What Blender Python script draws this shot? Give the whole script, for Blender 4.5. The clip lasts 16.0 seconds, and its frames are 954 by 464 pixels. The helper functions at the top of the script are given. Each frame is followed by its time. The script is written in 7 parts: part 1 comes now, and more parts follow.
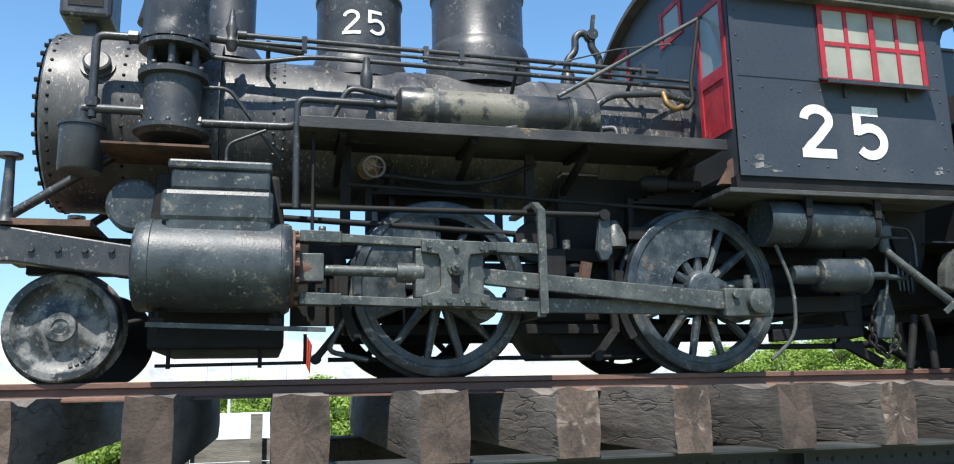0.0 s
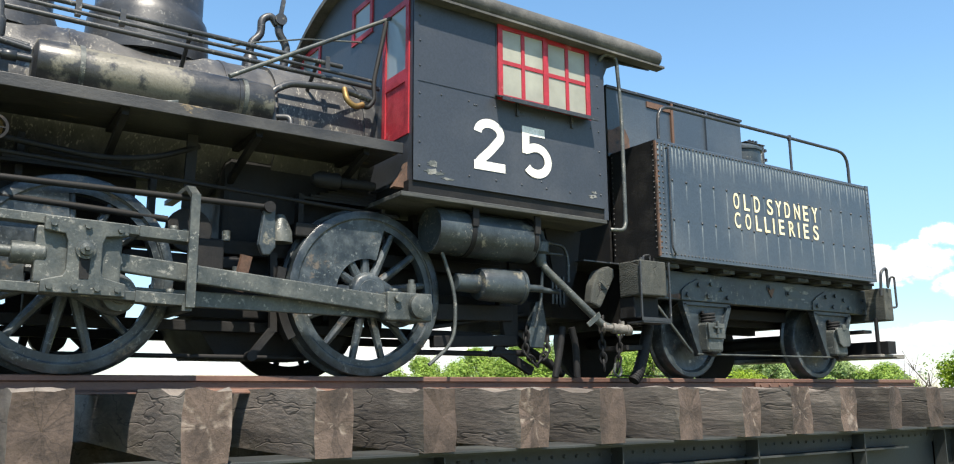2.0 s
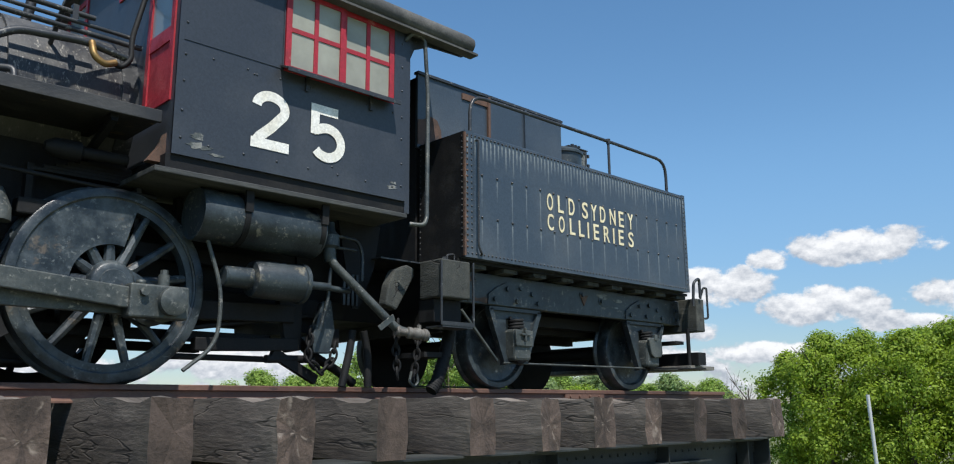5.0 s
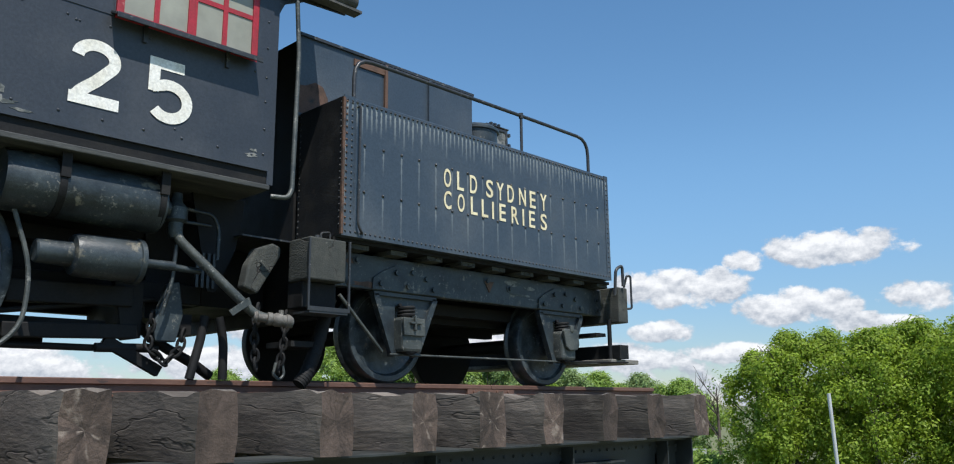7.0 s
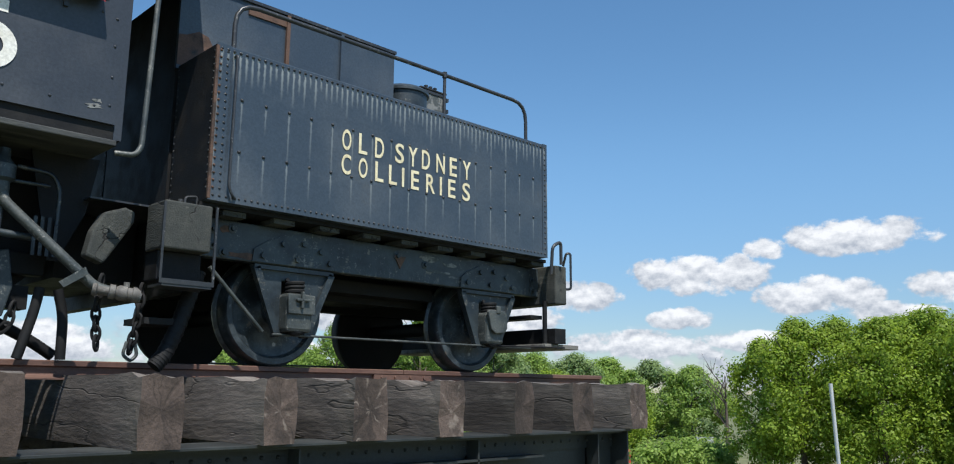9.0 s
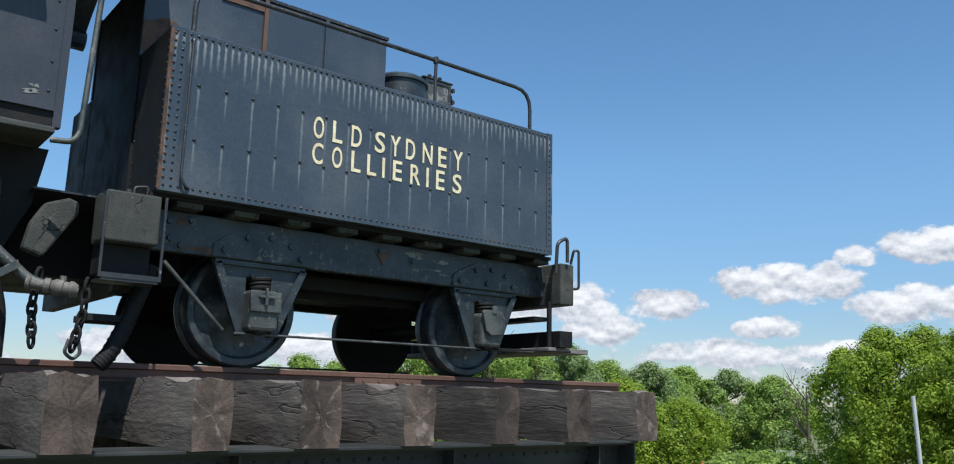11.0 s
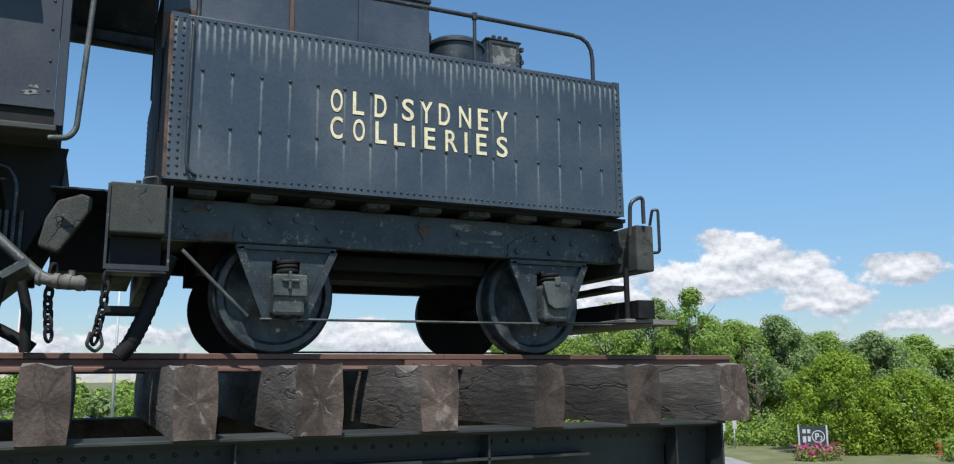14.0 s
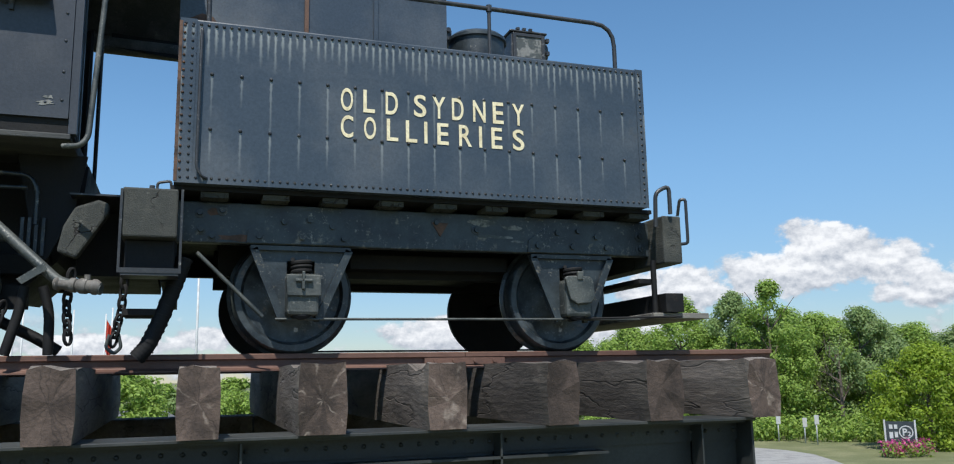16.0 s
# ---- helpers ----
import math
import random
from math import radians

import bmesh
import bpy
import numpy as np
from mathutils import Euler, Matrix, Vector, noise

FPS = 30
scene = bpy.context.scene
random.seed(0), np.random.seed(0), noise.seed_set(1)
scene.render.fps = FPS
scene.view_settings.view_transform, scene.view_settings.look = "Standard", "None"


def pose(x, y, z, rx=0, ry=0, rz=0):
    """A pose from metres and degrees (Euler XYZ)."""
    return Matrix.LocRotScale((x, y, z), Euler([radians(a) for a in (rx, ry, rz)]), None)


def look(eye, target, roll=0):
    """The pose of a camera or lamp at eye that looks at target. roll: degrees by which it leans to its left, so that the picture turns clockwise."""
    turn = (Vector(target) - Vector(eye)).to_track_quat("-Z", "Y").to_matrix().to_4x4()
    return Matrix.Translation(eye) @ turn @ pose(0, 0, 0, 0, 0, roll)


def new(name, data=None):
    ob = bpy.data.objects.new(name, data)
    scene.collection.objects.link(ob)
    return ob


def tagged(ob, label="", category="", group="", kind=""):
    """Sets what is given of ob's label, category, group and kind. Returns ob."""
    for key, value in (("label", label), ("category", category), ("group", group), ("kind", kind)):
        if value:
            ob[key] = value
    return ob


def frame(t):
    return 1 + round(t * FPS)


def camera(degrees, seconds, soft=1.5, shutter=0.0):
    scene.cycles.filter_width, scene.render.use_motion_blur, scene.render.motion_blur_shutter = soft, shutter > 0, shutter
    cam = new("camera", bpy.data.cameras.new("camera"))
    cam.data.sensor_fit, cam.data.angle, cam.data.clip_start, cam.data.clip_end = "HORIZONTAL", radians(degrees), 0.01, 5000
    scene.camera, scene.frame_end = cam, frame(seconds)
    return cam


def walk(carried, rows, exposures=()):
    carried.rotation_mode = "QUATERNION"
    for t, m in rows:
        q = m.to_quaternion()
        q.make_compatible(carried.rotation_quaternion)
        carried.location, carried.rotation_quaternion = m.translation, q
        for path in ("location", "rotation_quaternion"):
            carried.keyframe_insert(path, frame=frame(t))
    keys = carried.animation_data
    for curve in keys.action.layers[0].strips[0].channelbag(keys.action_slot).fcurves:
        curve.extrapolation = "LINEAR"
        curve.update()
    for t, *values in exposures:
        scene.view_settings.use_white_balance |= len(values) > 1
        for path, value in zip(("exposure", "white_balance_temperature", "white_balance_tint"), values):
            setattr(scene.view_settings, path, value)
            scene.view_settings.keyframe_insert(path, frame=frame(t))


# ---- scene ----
cam = camera(59.4, 16.0, soft=1.1)
PATH = [
    (0, (-5.823, -6.442, -0.089), (-5.337, -4.538, 0.281), -1.2),
    (0.5, (-5.761, -6.389, -0.106), (-5.124, -4.529, 0.258), -1.4),
    (1, (-5.624, -6.41, -0.115), (-4.823, -4.614, 0.249), -0.2),
    (1.5, (-5.489, -6.438, -0.115), (-4.513, -4.731, 0.251), 0.2),
    (2, (-5.406, -6.347, -0.127), (-4.309, -4.718, 0.252), -0.4),
    (2.5, (-5.299, -6.275, -0.133), (-4.177, -4.676, 0.297), -0.8),
    (3, (-5.128, -6.312, -0.138), (-4.024, -4.711, 0.326), 0.3),
    (3.5, (-4.999, -6.266, -0.157), (-3.905, -4.658, 0.309), 0.6),
    (4, (-4.945, -6.16, -0.147), (-3.811, -4.578, 0.314), 0.5),
    (4.5, (-4.839, -6.114, -0.162), (-3.566, -4.637, 0.282), -0.4),
    (4.7, (-4.751, -6.098, -0.161), (-3.414, -4.671, 0.259), -0.5),
    (6.8, (-3.689, -6.078, -0.131), (-2.278, -4.718, 0.267), -0.4),
    (7, (-3.587, -6.097, -0.196), (-2.186, -4.73, 0.214), -0.5),
    (7.5, (-3.334, -6.033, -0.153), (-1.894, -4.701, 0.239), -1.0),
    (8, (-2.997, -6.138, -0.179), (-1.582, -4.78, 0.213), -0.1),
    (8.5, (-2.771, -6.189, -0.144), (-1.37, -4.808, 0.219), 0.7),
    (9, (-2.45, -6.218, -0.167), (-1.076, -4.813, 0.207), 0.4),
    (11.3, (-1.407, -6.395, -0.17), (-0.24, -4.817, 0.214), 1.4),
    (11.5, (-1.269, -6.445, -0.148), (-0.153, -4.829, 0.228), 1.3),
    (12, (-1.103, -6.443, -0.103), (-0.045, -4.784, 0.256), 0.7),
    (12.5, (-0.873, -6.482, -0.149), (0.071, -4.76, 0.229), 0.8),
    (13, (-0.679, -6.444, -0.175), (0.241, -4.707, 0.198), -0.1),
    (13.5, (-0.431, -6.517, -0.168), (0.435, -4.752, 0.2), -0.1),
    (14, (-0.327, -6.523, -0.174), (0.493, -4.732, 0.17), -0.5),
    (14.5, (-0.224, -6.504, -0.172), (0.553, -4.694, 0.172), -1.3),
    (15, (-0.028, -6.568, -0.183), (0.7, -4.737, 0.158), -0.8),
    (15.5, (0.068, -6.629, -0.178), (0.753, -4.779, 0.156), -0.9),
    (16, (0.086, -6.596, -0.177), (0.741, -4.737, 0.163), -1.1),
]
walk(cam, [(t, look(eye, target, roll)) for t, eye, target, roll in PATH],
     exposures=[(0, 0.9, 6400, 10), (0.5, 1.1, 6600, 10), (1.5, 1.15, 6900, 10), (2.0, 1.1, 6950, 10), (2.5, 0.85, 6800, 10), (3.0, 0.4, 6400, 10), (3.5, 0.2, 6250, 10), (4.5, 0.25, 6300, 10), (7, 0.25, 6250, 10), (12, 0.22, 6150, 10), (16, 0.22, 6250, 10)])

# ---- light ----
SUN_ELEV = radians(60)
sun_from = Vector((-math.cos(SUN_ELEV) * math.sin(radians(20)), -math.cos(SUN_ELEV) * math.cos(radians(20)), math.sin(SUN_ELEV)))
sun = new("sun", bpy.data.lights.new("sun", "SUN"))
sun.data.energy, sun.data.angle, sun.data.color = 4.6, radians(0.55), (1.0, 0.95, 0.87)
sun.matrix_world = look(sun_from * 60, (0, 0, 0))
scene.view_settings.exposure = 0.0


def make_world():
    w = bpy.data.worlds.new("sky")
    scene.world = w
    w.use_nodes = True
    n, l = w.node_tree.nodes, w.node_tree.links
    n.clear()
    out, bg = n.new("ShaderNodeOutputWorld"), n.new("ShaderNodeBackground")
    sky = n.new("ShaderNodeTexSky")
    sky.sky_type, sky.sun_disc = "NISHITA", False
    sky.sun_elevation = SUN_ELEV
    sky.sun_rotation = math.atan2(sun_from.x, sun_from.y)
    sky.air_density, sky.dust_density, sky.ozone_density = 1.0, 0.1, 1.6
    hsv = n.new("ShaderNodeHueSaturation")
    hsv.inputs["Hue"].default_value, hsv.inputs["Saturation"].default_value, hsv.inputs["Value"].default_value = 0.494, 1.16, SKY_GAIN
    l.new(sky.outputs[0], hsv.inputs["Color"])
    tc, sep = n.new("ShaderNodeTexCoord"), n.new("ShaderNodeSeparateXYZ")
    l.new(tc.outputs["Generated"], sep.inputs[0])

    def op(kind, a, c=0.0, clamp=False):
        x = n.new("ShaderNodeMath")
        x.operation, x.use_clamp = kind, clamp
        for i, v in enumerate((a, c)):
            if isinstance(v, (int, float)):
                x.inputs[i].default_value = v
            else:
                l.new(v, x.inputs[i])
        return x.outputs[0]

    # clear dry air: the blue holds down to the horizon
    clear = n.new("ShaderNodeMapRange")
    clear.interpolation_type = "SMOOTHSTEP"
    clear.inputs["From Max"].default_value = 0.30
    l.new(op("ABSOLUTE", sep.outputs["Z"]), clear.inputs["Value"])
    air, tint = n.new("ShaderNodeMix"), n.new("ShaderNodeMix")
    air.data_type = tint.data_type = "RGBA"
    air.inputs["A"].default_value, air.inputs["B"].default_value = (0.52, 0.57, 0.67, 1), (1, 1, 1, 1)
    l.new(clear.outputs[0], air.inputs["Factor"])
    tint.blend_type = "MULTIPLY"
    tint.inputs["Factor"].default_value = 1.0
    l.new(hsv.outputs[0], tint.inputs["A"]); l.new(air.outputs["Result"], tint.inputs["B"])
    az = op("MULTIPLY", op("ARCTAN2", sep.outputs["Y"], sep.outputs["X"]), 180 / math.pi)
    el = op("MULTIPLY", op("ARCSINE", sep.outputs["Z"]), 180 / math.pi)

    def puffs(scale, up, detail, rough):
        v = n.new("ShaderNodeCombineXYZ")
        l.new(az, v.inputs[0])
        l.new(op("ADD", op("MULTIPLY", el, 1.35), up), v.inputs[1])
        t = n.new("ShaderNodeTexNoise")
        t.inputs["Scale"].default_value, t.inputs["Detail"].default_value, t.inputs["Roughness"].default_value = scale, detail, rough
        l.new(v.outputs[0], t.inputs["Vector"])
        return t.outputs["Fac"]

    # fair-weather cumulus: places and spreads in degrees, low over the horizon
    bias, lift = 0.0, 0.0
    for a, e, sa, se in CLOUDS:
        dx, dy = op("DIVIDE", op("SUBTRACT", az, a), sa), op("DIVIDE", op("SUBTRACT", el, e), se)
        g = op("SUBTRACT", 1.0, op("ADD", op("MULTIPLY", dx, dx), op("MULTIPLY", dy, dy)), True)
        bias = op("MAXIMUM", bias, g)
        lift = op("MAXIMUM", lift, op("MULTIPLY", g, op("ADD", op("MULTIPLY", dy, 0.5), 0.5, True)))
    haze = op("SUBTRACT", 1.0, op("DIVIDE", op("ABSOLUTE", op("SUBTRACT", el, 1.2)), 3.4), True)
    bias = op("MAXIMUM", bias, op("MULTIPLY", haze, 0.22))
    big, fine = puffs(0.42, 0.0, 9, 0.6), puffs(0.42, 0.5, 9, 0.6)
    body = op("ADD", bias, op("MULTIPLY", op("SUBTRACT", big, 0.5), 3.0))
    edge = n.new("ShaderNodeMapRange")
    edge.interpolation_type = "SMOOTHSTEP"
    edge.inputs["From Min"].default_value, edge.inputs["From Max"].default_value = 0.10, 0.56
    l.new(body, edge.inputs["Value"])
    billow = puffs(1.3, 3.0, 6, 0.55)
    light = op("ADD", op("ADD", op("MULTIPLY", op("SUBTRACT", big, fine), 3.2), op("MULTIPLY", lift, 0.85)), op("MULTIPLY", op("SUBTRACT", billow, 0.5), 0.55))
    shade = n.new("ShaderNodeMapRange")
    shade.inputs["From Min"].default_value, shade.inputs["From Max"].default_value = -0.22, 0.72
    l.new(light, shade.inputs["Value"])
    tone = n.new("ShaderNodeMix"); tone.data_type = "RGBA"
    tone.inputs["A"].default_value, tone.inputs["B"].default_value = (3.9, 4.25, 4.8, 1), (8.4, 8.4, 8.4, 1)
    l.new(shade.outputs[0], tone.inputs["Factor"])
    mix = n.new("ShaderNodeMix"); mix.data_type = "RGBA"
    l.new(op("MULTIPLY", edge.outputs[0], op("MULTIPLY", bias, 8.0, True)), mix.inputs["Factor"])
    l.new(tint.outputs["Result"], mix.inputs["A"]); l.new(tone.outputs["Result"], mix.inputs["B"])
    l.new(mix.outputs["Result"], bg.inputs["Color"])
    bg.inputs["Strength"].default_value = 0.1
    l.new(bg.outputs[0], out.inputs[0])


CLOUDS = [(21, 9.7, 5.4, 1.35), (26.3, 9.3, 1.6, 0.9), (30.6, 7.7, 5.2, 1.6), (23.4, 6.1, 4.2, 1.5), (16.3, 6.4, 2.6, 1.1), (31.9, 4.8, 2.4, 0.9), (38.6, 6.3, 3.2, 1.2), (35, 3.1, 5.4, 1.1), (19, 4.9, 3, 0.8), (27, 3.4, 4, 0.9),
          (48.2, 7.6, 3.6, 2.3), (50.5, 6.2, 5.0, 2.0), (44.5, 6.5, 4, 1.6), (42.6, 4.7, 3.2, 1.3), (57, 5.4, 4.5, 1.8), (62, 3.0, 6, 1.4), (73, 2.8, 5, 1.6), (88, 2.7, 3.5, 0.9), (95, 2.2, 5, 1.0), (108, 3.0, 6, 1.5)]
SKY_GAIN = 1.25
make_world()


# ---- materials ----
def mat(name, base, second, rough=0.5, metal=0.0, scale=6.0, blotch=(0.45, 0.65), fine=60.0, bump=0.15, third=None, third_at=(0.62, 0.72), third_scale=3.0, stretch=(1, 1, 1), rough2=None, island=0.0, own=0.0, coat=0.0, crack=0.0, chips=None, spec=0.5):
    """Two colours mixed by blotches, a third one for wear, fine grain in colour and relief."""
    m = bpy.data.materials.new(name)
    m.use_nodes = True
    n, l = m.node_tree.nodes, m.node_tree.links
    b = n["Principled BSDF"]
    tc = n.new("ShaderNodeTexCoord")
    mp = n.new("ShaderNodeMapping")
    mp.inputs["Scale"].default_value = stretch
    l.new(tc.outputs["Object"], mp.inputs[0])
    vec = mp.outputs[0]
    if own:
        oi, ad = n.new("ShaderNodeObjectInfo"), n.new("ShaderNodeVectorMath")
        sc = n.new("ShaderNodeMath"); sc.operation = "MULTIPLY"; sc.inputs[1].default_value = 37.0
        l.new(oi.outputs["Random"], sc.inputs[0])
        l.new(mp.outputs[0], ad.inputs[0]); l.new(sc.outputs[0], ad.inputs[1])
        vec = ad.outputs[0]

    def noise_of(s, detail=6, rgh=0.6):
        t = n.new("ShaderNodeTexNoise")
        t.inputs["Scale"].default_value, t.inputs["Detail"].default_value, t.inputs["Roughness"].default_value = s, detail, rgh
        l.new(vec, t.inputs["Vector"])
        return t.outputs["Fac"]

    def ramp(src, lo, hi):
        r = n.new("ShaderNodeMapRange")
        r.inputs["From Min"].default_value, r.inputs["From Max"].default_value = lo, hi
        l.new(src, r.inputs["Value"])
        return r.outputs[0]

    def mixc(f, a, c):
        x = n.new("ShaderNodeMix"); x.data_type = "RGBA"
        l.new(f, x.inputs["Factor"])
        for sock, v in (("A", a), ("B", c)):
            if isinstance(v, tuple):
                x.inputs[sock].default_value = (*v, 1)
            else:
                l.new(v, x.inputs[sock])
        return x.outputs["Result"]

    big = ramp(noise_of(scale), *blotch)
    col = mixc(big, base, second)
    if third:
        col = mixc(ramp(noise_of(third_scale, 10, 0.7), *third_at), col, third)
    if chips:
        # small flakes, gathered in patches
        patch = ramp(noise_of(scale * 1.1 + 0.7, 4, 0.6), 0.44, 0.60)
        flake = ramp(noise_of(30, 7, 0.75), 0.565, 0.62)
        both = n.new("ShaderNodeMath"); both.operation = "MULTIPLY"; both.use_clamp = True
        l.new(patch, both.inputs[0]); l.new(flake, both.inputs[1])
        col = mixc(both.outputs[0], col, chips)
    split = None
    if crack:
        # long drying cracks that follow the grain
        iso = n.new("ShaderNodeMath"); iso.operation = "ABSOLUTE"
        mid = n.new("ShaderNodeMath"); mid.operation = "SUBTRACT"; mid.inputs[1].default_value = 0.5
        l.new(noise_of(crack, 4, 0.5), mid.inputs[0]); l.new(mid.outputs[0], iso.inputs[0])
        split = ramp(iso.outputs[0], 0.012, 0.002)
        gate = n.new("ShaderNodeMath"); gate.operation = "MULTIPLY"
        l.new(split, gate.inputs[0]); l.new(ramp(noise_of(crack * 0.8 + 0.3, 2, 0.5), 0.45, 0.55), gate.inputs[1])
        split = gate.outputs[0]
        col = mixc(split, col, (0.012, 0.010, 0.009))
    grain = noise_of(fine, 5, 0.65)
    hsv = n.new("ShaderNodeHueSaturation")
    g = n.new("ShaderNodeMapRange")
    g.inputs["From Min"].default_value, g.inputs["From Max"].default_value = 0.3, 0.7
    g.inputs["To Min"].default_value, g.inputs["To Max"].default_value = 0.80, 1.20
    l.new(grain, g.inputs["Value"])
    val = g.outputs[0]
    for kind, amount in (("Random Per Island", island), ("Random", own)):
        if amount:
            src = n.new("ShaderNodeNewGeometry" if "Island" in kind else "ShaderNodeObjectInfo")
            r = n.new("ShaderNodeMapRange")
            r.inputs["To Min"].default_value, r.inputs["To Max"].default_value = 1 - amount, 1 + amount
            l.new(src.outputs[kind], r.inputs["Value"])
            mu = n.new("ShaderNodeMath"); mu.operation = "MULTIPLY"
            l.new(val, mu.inputs[0]); l.new(r.outputs[0], mu.inputs[1])
            val = mu.outputs[0]
    l.new(val, hsv.inputs["Value"]); l.new(col, hsv.inputs["Color"])
    l.new(hsv.outputs[0], b.inputs["Base Color"])
    rr = n.new("ShaderNodeMapRange")
    rr.inputs["To Min"].default_value, rr.inputs["To Max"].default_value = rough, rough2 if rough2 is not None else min(1, rough + 0.2)
    l.new(big, rr.inputs["Value"]); l.new(rr.outputs[0], b.inputs["Roughness"])
    b.inputs["Metallic"].default_value = metal
    b.inputs["Coat Weight"].default_value = coat
    b.inputs["Specular IOR Level"].default_value = spec
    if bump:
        bp = n.new("ShaderNodeBump")
        bp.inputs["Strength"].default_value, bp.inputs["Distance"].default_value = bump, 0.01
        if split:
            low = n.new("ShaderNodeMath"); low.operation = "SUBTRACT"
            l.new(grain, low.inputs[0]); l.new(split, low.inputs[1])
            l.new(low.outputs[0], bp.inputs["Height"])
        else:
            l.new(grain, bp.inputs["Height"])
        l.new(bp.outputs[0], b.inputs["Normal"])
    m["principled"] = b.name
    return m


BLACK = mat("black_paint", (0.020, 0.022, 0.025), (0.042, 0.044, 0.047), 0.34, scale=3.5, blotch=(0.35, 0.7), third=(0.15, 0.145, 0.13), third_at=(0.64, 0.74), third_scale=7, bump=0.12, chips=(0.17, 0.165, 0.15))
BOILER = mat("boiler_paint", (0.024, 0.024, 0.026), (0.085, 0.084, 0.081), 0.34, scale=2.6, blotch=(0.36, 0.66), third=(0.21, 0.195, 0.165), third_at=(0.605, 0.68), third_scale=4.4, stretch=(1.5, 1.0, 0.6), bump=0.2, rough2=0.58, chips=(0.30, 0.28, 0.24))
CABSIDE = mat("cab_paint", (0.033, 0.038, 0.047), (0.048, 0.054, 0.064), 0.40, scale=1.2, third=(0.17, 0.19, 0.19), third_at=(0.70, 0.76), third_scale=3.2, bump=0.08, rough2=0.5)
BOARDP = mat("flaking_board_paint", (0.020, 0.020, 0.021), (0.042, 0.042, 0.042), 0.5, scale=4, third=(0.17, 0.125, 0.07), third_at=(0.60, 0.64), third_scale=6, stretch=(0.6, 1.6, 1), bump=0.25)
GREENISH = mat("weathered_dark_green", (0.010, 0.014, 0.018), (0.046, 0.060, 0.066), 0.38, scale=4, blotch=(0.36, 0.68), third=(0.16, 0.145, 0.11), third_at=(0.60, 0.665), third_scale=6, bump=0.2, rough2=0.5, chips=(0.20, 0.19, 0.16))
ROD = mat("worn_grey_steel", (0.045, 0.053, 0.052), (0.10, 0.107, 0.098), 0.42, metal=0.25, scale=6, blotch=(0.38, 0.64), third=(0.22, 0.215, 0.19), third_at=(0.61, 0.68), third_scale=13, bump=0.25, chips=(0.25, 0.24, 0.21))
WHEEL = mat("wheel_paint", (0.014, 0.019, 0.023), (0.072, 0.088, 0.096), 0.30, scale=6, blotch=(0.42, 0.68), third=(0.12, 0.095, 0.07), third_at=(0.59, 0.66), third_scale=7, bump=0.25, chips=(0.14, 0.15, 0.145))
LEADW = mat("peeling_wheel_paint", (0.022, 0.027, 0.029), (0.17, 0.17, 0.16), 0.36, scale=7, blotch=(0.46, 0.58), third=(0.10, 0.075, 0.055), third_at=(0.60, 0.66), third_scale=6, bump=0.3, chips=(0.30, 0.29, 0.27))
PEEL = mat("peeling_tank_paint", (0.022, 0.023, 0.025), (0.05, 0.05, 0.05), 0.34, scale=3, third=(0.165, 0.152, 0.118), third_at=(0.50, 0.545), third_scale=1.7, bump=0.2)
# sooty iron that also carries painted-in shade on hidden, far-side and front parts
SOOT_SHADE = mat("sooty_shaded_iron", (0.009, 0.009, 0.0095), (0.020, 0.0195, 0.019), 0.62, scale=5, third=(0.05, 0.035, 0.025), third_at=(0.64, 0.72), bump=0.2, spec=0.25)
RUST = mat("rusty_iron", (0.115, 0.062, 0.040), (0.048, 0.034, 0.028), 0.75, scale=7, third=(0.03, 0.03, 0.03), bump=0.25)
RAIL = mat("rail_steel", (0.12, 0.062, 0.045), (0.165, 0.092, 0.066), 0.6, metal=0.1, scale=3, third=(0.07, 0.045, 0.038), third_scale=5, bump=0.12, stretch=(0.4, 1, 1), chips=(0.055, 0.035, 0.03))
GIRDER = mat("girder_paint", (0.022, 0.025, 0.025), (0.042, 0.046, 0.044), 0.55, scale=2, third=(0.10, 0.08, 0.06), third_at=(0.68, 0.76), bump=0.15)
RED = mat("red_paint", (0.36, 0.020, 0.032), (0.27, 0.016, 0.026), 0.45, scale=8, third=(0.42, 0.16, 0.15), third_at=(0.62, 0.70), third_scale=9, bump=0.2)
PANEL = mat("dull_pane_board", (0.30, 0.295, 0.24), (0.25, 0.25, 0.205), 0.28, scale=3, fine=2.0, bump=0.0)
WHITE = mat("white_paint", (0.80, 0.78, 0.72), (0.70, 0.67, 0.58), 0.55, scale=6, third=(0.36, 0.25, 0.14), third_at=(0.7, 0.76), third_scale=14, bump=0.05)
CABFLOOR = mat("worn_floor_edge", (0.040, 0.043, 0.042), (0.085, 0.086, 0.078), 0.7, scale=5, stretch=(0.4, 2, 2), third=(0.028, 0.03, 0.03), third_at=(0.5, 0.62), third_scale=6, bump=0.3)
CREAM = mat("cream_paint", (0.78, 0.69, 0.45), (0.62, 0.53, 0.33), 0.55, scale=9, third=(0.10, 0.08, 0.05), third_at=(0.68, 0.74), third_scale=22, bump=0.05)
FITTING = mat("dusty_pipe_fitting", (0.13, 0.12, 0.105), (0.075, 0.065, 0.056), 0.65, scale=12, third=(0.24, 0.22, 0.19), third_at=(0.60, 0.68), third_scale=20, bump=0.3)
